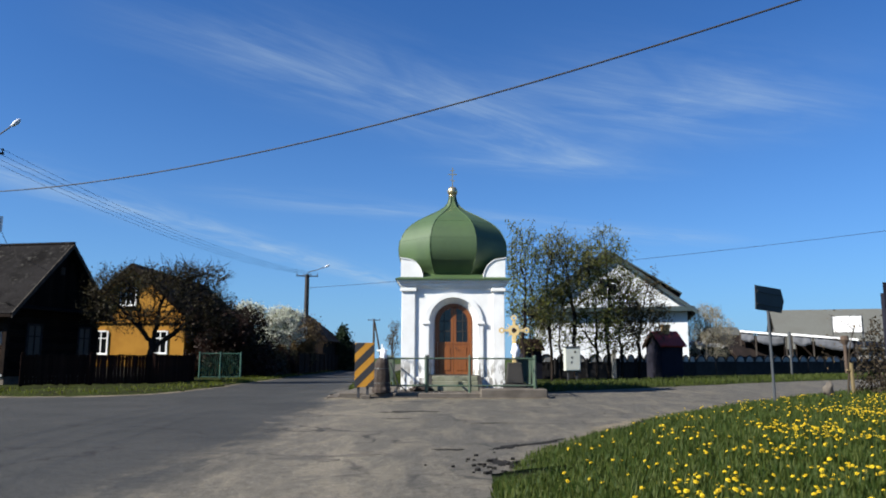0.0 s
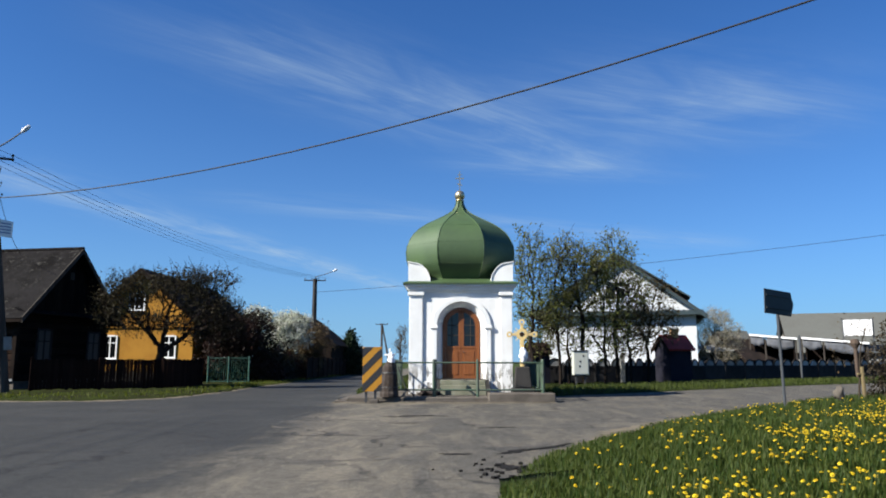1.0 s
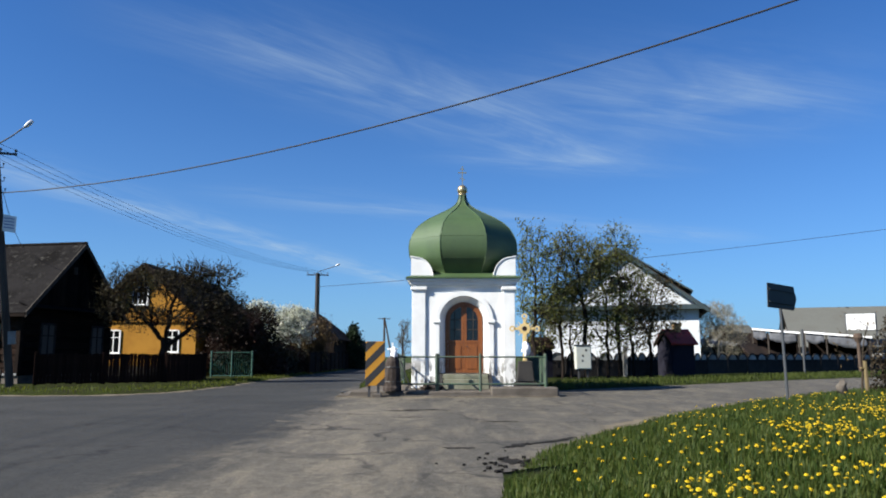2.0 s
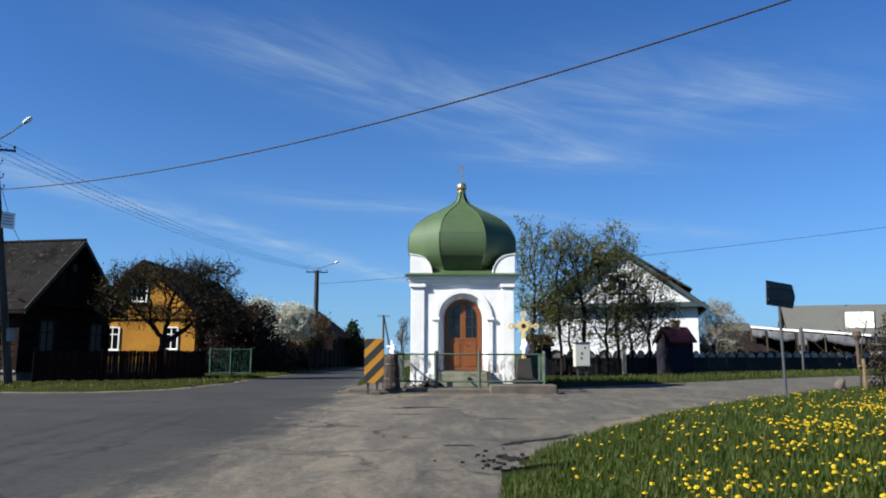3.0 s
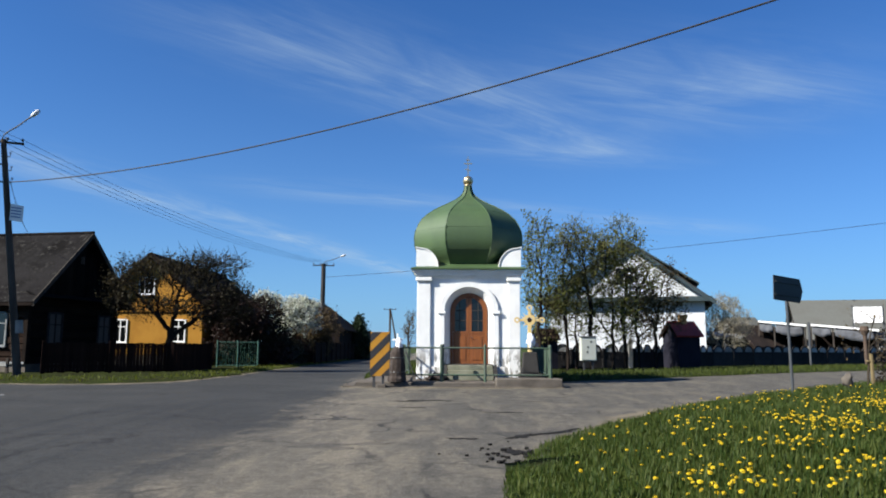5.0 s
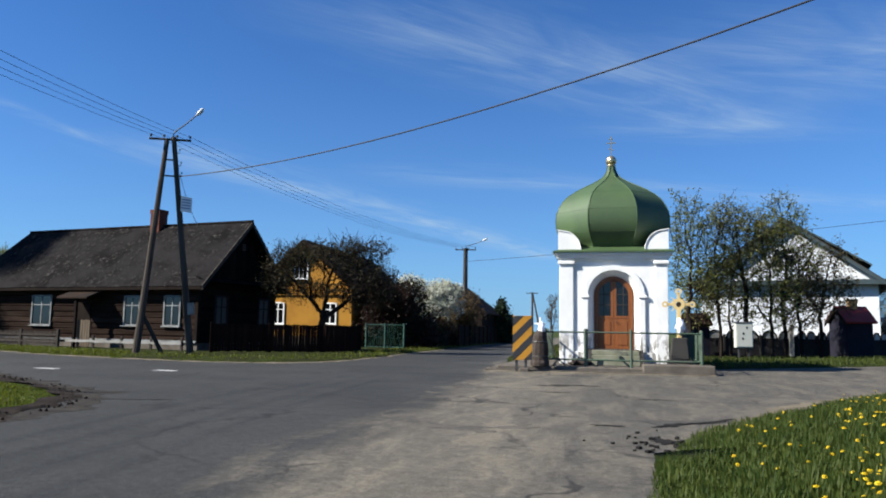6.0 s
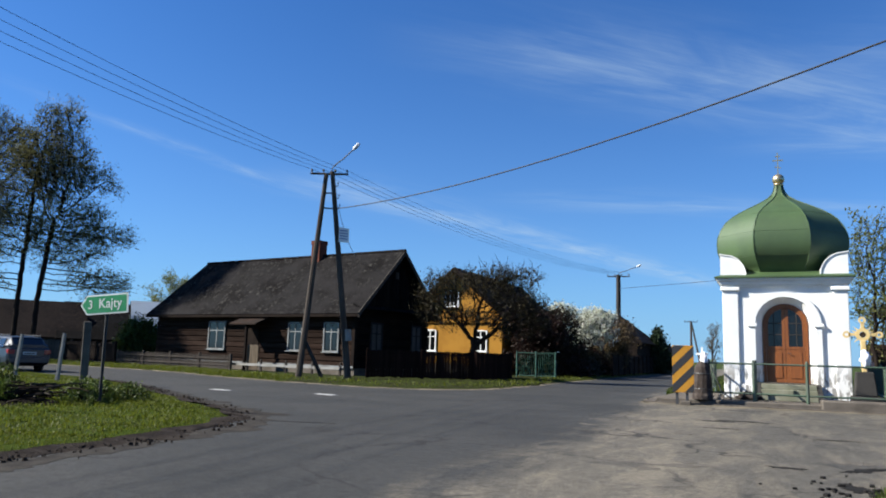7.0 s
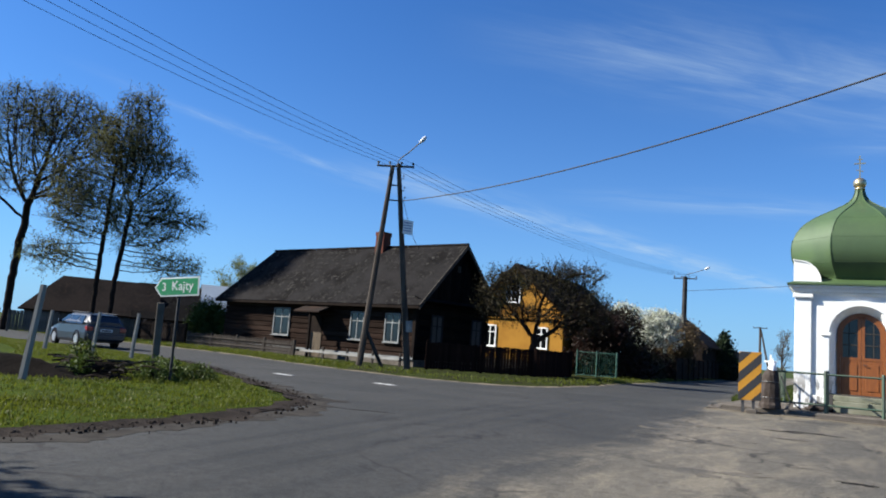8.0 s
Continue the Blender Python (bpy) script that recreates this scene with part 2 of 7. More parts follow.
POLE_WOOD = material("tarred_pole", (0.07, 0.058, 0.048), 0.9, 20, 1, 0.3, 0.3, second=(0.042, 0.034, 0.028), stretch=(6, 6, 0.5))
PALE_CONCRETE = material("pale_concrete", (0.24, 0.235, 0.22), 0.9, 40, 1.5, 0.15, 0.25, second=(0.17, 0.165, 0.15))


# ---- building helpers ----
def part(name, bm, mat, parent=None, label="", smooth=False):
    me = bpy.data.meshes.new(name)
    if isinstance(bm, tuple):
        me.from_pydata(*bm)
    else:
        bmesh.ops.recalc_face_normals(bm, faces=bm.faces)
        bm.to_mesh(me)
        bm.free()
    if smooth:
        me.polygons.foreach_set("use_smooth", [True] * len(me.polygons))
    for one in mat if isinstance(mat, (list, tuple)) else (mat,):
        me.materials.append(one)
    ob = new(name, me)
    ob.parent = parent
    if label:
        tagged(ob, label)
    return ob


def thing(name, m, label, category, group="", kind=""):
    ob = new(name)
    ob.empty_display_size = 0.3
    ob.matrix_basis = m
    return tagged(ob, label, category, group, kind)


def share(ob, m, parent=None):
    """Another piece on the same mesh."""
    o = new(ob.name.split(".")[0], ob.data)
    o.parent = parent or ob.parent
    o.matrix_basis = m
    return o


def B():
    return bmesh.new()


def box(bm, x0, x1, y0, y1, z0, z1, bevel=0.0, taper=0.0):
    vs = []
    for z, k in ((z0, 0), (z1, taper)):
        for x, y in ((x0 + k, y0 + k), (x1 - k, y0 + k), (x1 - k, y1 - k), (x0 + k, y1 - k)):
            vs.append(bm.verts.new((x, y, z)))
    fs = [bm.faces.new([vs[i] for i in f]) for f in ((3, 2, 1, 0), (4, 5, 6, 7), (0, 1, 5, 4), (1, 2, 6, 5), (2, 3, 7, 6), (3, 0, 4, 7))]
    if bevel:
        bmesh.ops.bevel(bm, geom=list({e for f in fs for e in f.edges}), offset=bevel, segments=1, affect="EDGES")
    return vs


def prism(bm, poly, y0, y1):
    """Extrudes an outline in x, z from y0 to y1."""
    a = [bm.verts.new((x, y0, z)) for x, z in poly]
    b = [bm.verts.new((x, y1, z)) for x, z in poly]
    bm.faces.new(a)
    bm.faces.new(b[::-1])
    k = len(poly)
    for i in range(k):
        bm.faces.new((a[i], b[i], b[(i + 1) % k], a[(i + 1) % k]))


def slab(bm, poly, z0, z1):
    """Extrudes an outline in x, y from z0 to z1."""
    a = [bm.verts.new((x, y, z0)) for x, y in poly]
    b = [bm.verts.new((x, y, z1)) for x, y in poly]
    bm.faces.new(a[::-1])
    bm.faces.new(b)
    k = len(poly)
    for i in range(k):
        bm.faces.new((a[i], a[(i + 1) % k], b[(i + 1) % k], b[i]))


def hexa(bm, pts):
    """A solid from eight corners: four below, four above, in the same order."""
    vs = [bm.verts.new(p) for p in pts]
    for f in ((3, 2, 1, 0), (4, 5, 6, 7), (0, 1, 5, 4), (1, 2, 6, 5), (2, 3, 7, 6), (3, 0, 4, 7)):
        bm.faces.new([vs[i] for i in f])


def tube(bm, pts, radii, n=8, cap=True):
    pts = [Vector(p) for p in pts]
    if isinstance(radii, (int, float)):
        radii = [radii] * len(pts)
    rings = []
    for i, p in enumerate(pts):
        d = (pts[min(i + 1, len(pts) - 1)] - pts[max(i - 1, 0)]).normalized()
        u = d.cross((0, 0, 1) if abs(d.z) < 0.9 else (1, 0, 0)).normalized()
        v = d.cross(u)
        rings.append([bm.verts.new(p + radii[i] * (math.cos(a) * u + math.sin(a) * v)) for a in (2 * math.pi * j / n for j in range(n))])
    for r, s in zip(rings, rings[1:]):
        for j in range(n):
            bm.faces.new((r[j], r[(j + 1) % n], s[(j + 1) % n], s[j]))
    if cap:
        bm.faces.new(rings[0][::-1])
        bm.faces.new(rings[-1])


def lathe(bm, profile, n=16, centre=(0, 0), turn=0.0):
    """profile: (radius, z) rows from below."""
    rings = [[bm.verts.new((centre[0] + r * math.cos(turn + 2 * math.pi * j / n), centre[1] + r * math.sin(turn + 2 * math.pi * j / n), z))
              for j in range(n)] for r, z in profile]
    for r, s in zip(rings, rings[1:]):
        for j in range(n):
            bm.faces.new((r[j], r[(j + 1) % n], s[(j + 1) % n], s[j]))
    bm.faces.new(rings[0][::-1])
    bm.faces.new(rings[-1])


def arch_points(cx, half, spring, n=12, foot=None):
    """A round-headed outline from the lower left over the top to the lower right."""
    pts = [(cx - half, foot)] if foot is not None else []
    pts += [(cx - half * math.cos(math.pi * i / n), spring + half * math.sin(math.pi * i / n)) for i in range(n + 1)]
    return pts + ([(cx + half, foot)] if foot is not None else [])


def strip(bm, inner, outer, y0, y1):
    """A solid band between two outlines of equal length in x, z."""
    rows = [[bm.verts.new((x, y, z)) for x, z in line] for y in (y0, y1) for line in (inner, outer)]
    a, b, c, d = rows
    for i in range(len(inner) - 1):
        bm.faces.new((a[i], a[i + 1], b[i + 1], b[i]))
        bm.faces.new((c[i], d[i], d[i + 1], c[i + 1]))
        bm.faces.new((a[i], c[i], c[i + 1], a[i + 1]))
        bm.faces.new((b[i], b[i + 1], d[i + 1], d[i]))
    for i in (0, len(inner) - 1):
        bm.faces.new((a[i], b[i], d[i], c[i]))


def smooth_line(pts, n=6):
    """A rounded line through points (Catmull-Rom)."""
    pts = [Vector(p) for p in pts]
    out = []
    for i in range(len(pts) - 1):
        p0, p1, p2, p3 = pts[max(i - 1, 0)], pts[i], pts[i + 1], pts[min(i + 2, len(pts) - 1)]
        for k in range(n):
            t = k / n
            out.append(0.5 * (2 * p1 + (p2 - p0) * t + (2 * p0 - 5 * p1 + 4 * p2 - p3) * t * t + (3 * p1 - p0 - 3 * p2 + p3) * t ** 3))
    return out + [pts[-1]]


# ---- ground and roads ----
def sheet(name, outline, z, mat, label, category):
    pts = [Vector((x, y, z)) for x, y in outline]
    faces = []
    for t in tessellate_polygon([pts]):
        i, j, k = t
        faces.append((i, j, k) if (pts[j] - pts[i]).cross(pts[k] - pts[i]).z > 0 else (i, k, j))
    ob = part(name, (pts, [], faces), mat)
    return tagged(ob, label, category, kind="structure")


def inside(x, y, poly):
    hit = False
    for (ax, ay), (bx, by) in zip(poly, poly[1:] + poly[:1]):
        if (ay > y) != (by > y) and x < (bx - ax) * (y - ay) / (by - ay) + ax:
            hit = not hit
    return hit


CORNER_W = [(-9.8, 150), (-9.8, 54), (-9.7, 38), (-9.5, 29), (-9.9, 25.6), (-11.2, 24), (-13, 23.4), (-16.5, 24), (-22, 25.7), (-29, 28.4),
            (-50, 31.6), (-90, 38)]
ISLAND_W = [(-90, 30), (-50, 23.6), (-31, 20.4), (-26, 20.1), (-20.4, 18.6), (-15.6, 15.8), (-11.2, 12.9), (-9.2, 11.4), (-8.1, 9.6),
            (-7.75, 7.5), (-7.6, 4), (-8, -30)]
VERGE_E = [(0.15, -30), (0.25, 5), (0.5, 7.5), (1.1, 9.8), (2.3, 12.1), (4.05, 15.4), (7.5, 19.9), (12.0, 25.0), (20, 33), (34, 45), (80, 77)]
VERGE_N = [(75, 85), (36, 54), (19.5, 41.5), (12, 35), (7, 30.6), (3.7, 27.9), (3.2, 26.8)]
CHAPEL_W = [(-3.2, 27.5), (-4.2, 34), (-4.4, 50), (-4.6, 150)]
rnd = lambda line: [tuple(p)[:2] for p in smooth_line([(x, y, 0) for x, y in line], 5)]
under = lambda line, dx, dy: [(x + dx, y + dy) for x, y in rnd(line)]
ROAD = under(CORNER_W, -0.25, 0.43) + under(ISLAND_W, -0.45, -0.25) + under(VERGE_E, 0.5, -0.17) + under(VERGE_N, 0.15, 0.5) + rnd(CHAPEL_W)
bm = B()
box(bm, -2500, 2500, -2500, 2500, -1.0, -0.03)
tagged(part("ground", bm, TURF), "green grassy level ground round the village crossroads", "ground", kind="structure")
sheet("road", ROAD, 0.0, ASPHALT, "worn grey asphalt village crossroads with dusty edges", "road")


def verge(name, line, way, steps, label, mat=None):
    """Grass from the road's edge inwards; steps: (metres from the edge, height)."""
    way = Vector((*way, 0)).normalized()
    rows = [[Vector((x, y, 0)) + way * d + Vector((0, 0, h + (0.03 * noise.noise((x + d, y, 3.7)) if d > 0.3 else 0))) for x, y in line] for d, h in steps]
    k = len(line)
    faces = [(r * k + i, r * k + i + 1, (r + 1) * k + i + 1, (r + 1) * k + i) for r in range(len(rows) - 1) for i in range(k - 1)]
    pts = [p for r in rows for p in r]
    p = [pts[i] for i in faces[0]]
    if (p[1] - p[0]).cross(p[2] - p[0]).z < 0:
        faces = [f[::-1] for f in faces]
    ob = part(name, (pts, [], faces), mat or VERGE_MAT, smooth=True)
    return tagged(ob, label, "verge", kind="structure")


def verge_material():
    """Turf with bare soil showing through in patches."""
    return material("verge_turf", (0.016, 0.025, 0.006), 0.95, 22, 0.7, 0.45, 0.8, second=(0.03, 0.034, 0.011))


def wob(line, amount=0.12, step=0.3, seed=0.0):
    """The same line, cut finer and made uneven."""
    out = []
    for (ax, ay), (bx, by) in zip(line, line[1:]):
        d = math.hypot(bx - ax, by - ay)
        n = max(1, min(40, int(d / step)))
        for i in range(n):
            x, y = ax + (bx - ax) * i / n, ay + (by - ay) * i / n
            out.append((x + amount * noise.noise((x * 1.3, y * 1.3, seed)), y + amount * noise.noise((x * 1.3, y * 1.3, seed + 9))))
    return out + [line[-1]]


VERGE_MAT = verge_material()
BRIGHT_TURF = material("bright_turf", (0.034, 0.052, 0.005), 0.95, 30, 0.9, 0.4, 0.6, second=(0.026, 0.034, 0.007))
ROUGH_TURF = material("rough_turf", (0.026, 0.034, 0.008), 0.95, 24, 0.8, 0.45, 0.7, second=(0.018, 0.018, 0.009))
LINE_E, LINE_I, LINE_C = wob(rnd(VERGE_E), 0.15), wob(rnd(ISLAND_W), 0.2), wob(rnd(CORNER_W), 0.25)
LINE_N = wob(rnd(VERGE_N), 0.2) + wob(rnd(CHAPEL_W), 0.2)
verge("verge_east", LINE_E, (1, -0.35), ((0, -0.02), (0.3, 0.005), (0.6, 0.05), (1.2, 0.14), (2.5, 0.26), (4.5, 0.31), (9, 0.32), (20, 0.3), (60, 0.2)),
      "green dandelion-covered grass verge beside the road")
verge("verge_island", LINE_I, (-0.9, -0.5), ((0, -0.02), (0.15, 0.02), (0.6, 0.05), (1.5, 0.09), (3, 0.1), (8, 0.1), (30, 0.05)),
      "bright sunlit grass corner between the roads", BRIGHT_TURF)
verge("verge_cottage", LINE_C, (-0.5, 0.86), ((0, -0.02), (0.15, 0.02), (0.8, 0.07), (2, 0.08), (6, 0.08), (20, 0.05), (80, 0.02)),
      "rough grass strip along the cottage and its fence", ROUGH_TURF)
verge("verge_north", LINE_N, (0.3, 1), ((0, -0.02), (0.15, 0.02), (0.8, 0.06), (2, 0.1), (8, 0.12), (40, 0.05)),
      "grass strip before the concrete fence")
# bare soil and drifted sand along the road's edges
def edge_strip(name, line, lo, hi, width, way, mat, label, seed=2.2, height=0.03):
    seg = line[int(len(line) * lo):int(len(line) * hi)]
    d = Vector((*way, 0)).normalized()
    pts, faces = [], []
    for i, (x, y) in enumerate(seg):
        end = math.sin(math.pi * min(max(i / (len(seg) - 1), 0.02), 0.98)) ** 0.4
        w = width * end * (0.25 + 1.5 * abs(noise.noise((x * 1.7, y * 1.7, seed))) + 1.0 * max(0, noise.noise((x * 0.5, y * 0.5, seed + 5))))
        k = 0.4 + 1.1 * abs(noise.noise((x * 5, y * 5, seed + 3)))
        c = Vector((x, y, 0))
        pts += [c - d * (0.1 + w * 0.5) + Vector((0, 0, height * 1.6)), c + Vector((0, 0, height * (0.7 + noise.noise((x * 3, y * 3, 1))))), c + d * w * k + Vector((0, 0, 0.004))]
        if i:
            a = 3 * i
            faces += [(a - 3, a, a + 1, a - 2), (a - 2, a + 1, a + 2, a - 1)]
    p = [pts[i] for i in faces[0]]
    if (p[1] - p[0]).cross(p[2] - p[0]).z < 0:
        faces = [f[::-1] for f in faces]
    return tagged(part(name, (pts, [], faces), mat), label, "soil", kind="structure")


DRY_SOIL = material("dry_soil", (0.046, 0.042, 0.037), 0.95, 40, 3.5, 0.35, 0.5, second=(0.026, 0.024, 0.022))
SAND = material("road_sand", (0.155, 0.13, 0.094), 0.95, 40, 1.5, 0.25, 0.4, second=(0.10, 0.085, 0.062))
edge_strip("soil_edge", wob(LINE_I, 0.25, 0.12, 4.0), 0.42, 0.95, 0.45, (0.9, 0.45), SOIL, "bare dark soil along the corner's edge")
edge_strip("sand_edge", wob([(x + 0.35, y + 0.18) for x, y in LINE_I], 0.3, 0.12, 14.0), 0.45, 0.93, 0.5, (0.9, 0.45), DRY_SOIL, "dry brown soil spread on the road's edge", 6.6, 0.006)
edge_strip("sand_edge", wob([p for p in LINE_E if 9.8 < p[1] < 36], 0.12, 0.12, 6.0), 0.0, 1.0, 0.55, (-1, 0.35), SAND, "pale sand drifted along the verge", 8.1, 0.015)
edge_strip("sand_edge", wob(LINE_C, 0.2, 0.2, 8.0), 0.3, 0.8, 0.4, (0.5, -0.86), SAND, "pale sand drifted along the far kerbside", 9.4, 0.015)
edge_strip("sand_edge", wob([(-3.7, 27.6), (-3.75, 24.6), (-3.6, 23.1), (0.0, 23.1), (3.3, 23.3), (3.7, 24.5)], 0.1, 0.12, 3.0), 0.0, 1.0, 0.5, (-0.1, -1), SAND, "pale sand drifted before the plinth", 4.4, 0.02)


# ---- the chapel and its plinth ----
def make_plinth():
    bm = B()
    slab(bm, [(-3.25, 23.5), (3.25, 23.75), (3.35, 30.6), (-3.2, 30.4)], -0.3, 0.16)
    bmesh.ops.bevel(bm, geom=[e for e in bm.edges if all(v.co.z > 0 for v in e.verts)], offset=0.03, segments=1, affect="EDGES")
    tagged(part("plinth_pavement", bm, CONCRETE), "weathered raised concrete plinth round the chapel", "pavement", kind="structure")
    bm = B()
    slab(bm, [(-3.6, 23.15), (3.1, 23.3), (3.1, 23.55), (-3.3, 23.3), (-3.4, 27.6), (-3.7, 27.6)], -0.2, 0.05)
    tagged(part("kerb", bm, CONCRETE), "low worn concrete kerb in front of the plinth", "kerb", kind="structure")

    bm = B()
    box(bm, 1.2, 3.3, 23.42, 24.4, -0.1, 0.29, 0.03)
    tagged(part("plinth_block", bm, CONCRETE), "weathered concrete block at the plinth's corner", "pavement", kind="structure")


def make_chapel():
    c = thing("chapel", pose(0.36, 26.0, 0.16), "small white plastered chapel with green onion dome", "chapel")
    W, D, H = 1.76, 3.52, 3.55
    # walls with a round-headed door opening in front
    S, half = 2.36, 0.90
    bm = B()
    a = arch_points(0.02, half, S, 14)
    # front wall in two halves, either side of the opening
    for side in (-1, 1):
        arc = [p for p in a if (p[0] - 0.02) * side >= -1e-6]
        arc = arc if side < 0 else arc[::-1]
        line = [(0.02 + side * half, 0.0)] + arc + [(0.02, H), (side * W, H), (side * W, 0.0)]
        prism(bm, line, 0.0, 0.32)
    part("front_wall", bm, CHAPEL_WHITE, c)
    for a in ((-W, -W + 0.3, 0.32, D, 0, H), (W - 0.3, W, 0.32, D, 0, H), (-W + 0.3, W - 0.3, D - 0.3, D, 0, H)):
        bm = B()
        box(bm, *a)
        part("wall", bm, CHAPEL_WHITE, c)
    bm = B()
    box(bm, 0.02 - half + 0.003, 0.02 + half - 0.003, 0.003, 0.31, 0.0, 0.52)
    part("threshold", bm, CONCRETE, c)
    # base course, slightly wider
    for a in ((-W - 0.05, -0.8, -0.05, 0.0), (0.84, W + 0.05, -0.05, 0.0), (-W - 0.05, -W, 0.0, D + 0.05), (W, W + 0.05, 0.0, D + 0.05)):
        bm = B()
        box(bm, *a, 0, 0.42, 0.01)
        part("base_course", bm, CHAPEL_WHITE, c)
    # corner pilasters
    for x0, x1 in ((-W - 0.06, -W + 0.42), (W - 0.36, W + 0.06)):
        bm = B()
        box(bm, x0, x1, -0.07, 0.0, 0.0, H - 0.12, 0.012)
        box(bm, x0 - 0.05, x1 + 0.05, -0.14, 0.0, H - 0.12, H, 0.015)
        part("pilaster", bm, CHAPEL_WHITE, c)
    for x in (-1, 1):
        bm = B()
        box(bm, x * W - (0.06 if x < 0 else 0), x * W + (0.06 if x > 0 else 0), 0.0, 0.45, 0, H - 0.02)
        part("pilaster", bm, CHAPEL_WHITE, c)
    # door surround: raised jambs, impost blocks, arched hood
    bm = B()
    n = 14
    strip(bm, arch_points(0.02, half - 0.03, S, n, 0.0), arch_points(0.02, half + 0.14, S, n, 0.0), -0.065, 0.0)
    part("door_surround", bm, CHAPEL_WHITE, c)
    # splayed reveal from the face of the wall to the door frame
    bm = B()
    outer, inner = arch_points(0.02, half - 0.012, S, n, 0.5), arch_points(0.02, 0.655, S, n, 0.5)
    back = arch_points(0.02, half - 0.012, S, n, 0.5)
    u, v, w = ([bm.verts.new((x, y, z)) for x, z in line] for line, y in ((outer, -0.04), (inner, 0.24), (back, 0.30)))
    for i in range(len(u) - 1):
        bm.faces.new((u[i], u[i + 1], v[i + 1], v[i]))
        bm.faces.new((v[i], v[i + 1], w[i + 1], w[i]))
        bm.faces.new((w[i], w[i + 1], u[i + 1], u[i]))
    for i in (0, len(u) - 1):
        bm.faces.new((u[i], v[i], w[i]))
    part("reveal", bm, CHAPEL_WHITE, c)
    for x in (-1, 1):
        bm = B()
        box(bm, 0.02 + x * (half + 0.06) - 0.15, 0.02 + x * (half + 0.06) + 0.15, -0.11, 0.0, 2.26, 2.37, 0.02)
        part("impost", bm, PLASTER, c)
    # cornice, running round in three steps
    bm = B()
    for k, z0, z1 in ((0.07, H, H + 0.08), (0.14, H + 0.08, H + 0.2), (0.22, H + 0.2, H + 0.28)):
        box(bm, -W - k, W + k, -k, D + k, z0, z1, 0.012)
    part("cornice", bm, PLASTER, c)
    # low green skirt roof
    z0 = H + 0.282
    bm = B()
    box(bm, -W - 0.28, W + 0.28, -0.28, D + 0.28, z0, z0 + 0.05)
    hexa(bm, [(-W - 0.26, -0.26, z0 + 0.05), (W + 0.26, -0.26, z0 + 0.05), (W + 0.26, D + 0.26, z0 + 0.05), (-W - 0.26, D + 0.26, z0 + 0.05),
              (-1.5, 0.26, z0 + 0.26), (1.5, 0.26, z0 + 0.26), (1.5, D - 0.26, z0 + 0.26), (-1.5, D - 0.26, z0 + 0.26)])
    part("skirt_roof", bm, GREEN_TIN, c)
    # white quarter-round gablets at the corners
    zb = z0 + 0.052
    arc = [(0, 0.74)] + [(0.18 + 0.62 * math.sin(t), 0.70 * math.cos(t)) for t in (i * math.pi / 16 for i in range(9))]
    for sx in (-1, 1):
        for y0, y1 in ((-0.1, 0.22), (D - 0.22, D + 0.1)):
            bm = B()
            prism(bm, [(sx * (W + 0.1), zb)] + [(sx * (W + 0.1 - p), zb + q) for p, q in arc], y0, y1)
            part("gablet", bm, PLASTER, c)
        for sy in (0, 1):
            bm = B()
            line = [(0.0, zb)] + [(p, zb + q) for p, q in arc]
            x0 = sx * (W + 0.1)
            x1 = sx * (W - 0.22)
            pts = [(0.221 + p if sy == 0 else D - 0.221 - p, z) for p, z in line]
            u = [bm.verts.new((x0, y, z)) for y, z in pts]
            v = [bm.verts.new((x1, y, z)) for y, z in pts]
            bm.faces.new(u)
            bm.faces.new(v[::-1])
            for i in range(len(pts)):
                bm.faces.new((u[i], v[i], v[(i + 1) % len(pts)], u[(i + 1) % len(pts)]))
            part("gablet", bm, PLASTER, c)
        # tin capping along the curve
        bm = B()
        strip(bm, [(sx * (W + 0.13 - p), zb + q + 0.002) for p, q in arc], [(sx * (W + 0.13 - p * 1.03), zb + q + 0.035) for p, q in arc], -0.13, 0.22)
        part("gablet_cap", bm, PLASTER, c)
    # eight-sided onion dome
    prof = [(1.54, 4.06), (1.64, 4.22), (1.77, 4.38), (1.90, 4.6), (1.98, 4.86), (2.0, 5.14), (1.97, 5.42), (1.87, 5.68), (1.73, 5.92), (1.53, 6.13),
            (1.28, 6.32), (1.0, 6.49), (0.72, 6.65), (0.48, 6.80), (0.30, 6.95), (0.20, 7.10), (0.15, 7.25), (0.13, 7.38)]
    prof = [(r, 4.06 + 0.962 * (z - 4.06)) for r, z in prof]
    k = 1 / math.cos(math.pi / 8)
    bm = B()
    fine = [tuple(q)[:2] for q in smooth_line([(r, z, 0) for r, z in prof], 3)]
    lathe(bm, [(r * k, z) for r, z in fine], 8, (0, D / 2), math.pi / 8)
    for e in bm.edges:
        if abs(e.verts[0].co.z - e.verts[1].co.z) > 0.01:
            e.smooth = False
    dome = part("dome", bm, GREEN_TIN, c, smooth=True)
    for j in range(8):
        t = math.pi / 8 + j * math.pi / 4
        bm = B()
        tube(bm, [(r * k * math.cos(t), D / 2 + r * k * math.sin(t), z) for r, z in prof], 0.022, 5)
        part("seam", bm, GREEN_TIN, dome)
    # horizontal sheet seams
    for i in (3, 6, 9):
        bm = B()
        r, z = prof[i]
        ring = [Vector((r * k * math.cos(math.pi / 8 + j * math.pi / 4), D / 2 + r * k * math.sin(math.pi / 8 + j * math.pi / 4), z)) for j in range(9)]
        for p, q in zip(ring, ring[1:]):
            tube(bm, [p, q], 0.006, 4)
        part("lap_joint", bm, GREEN_TIN, dome)
    bm = B()
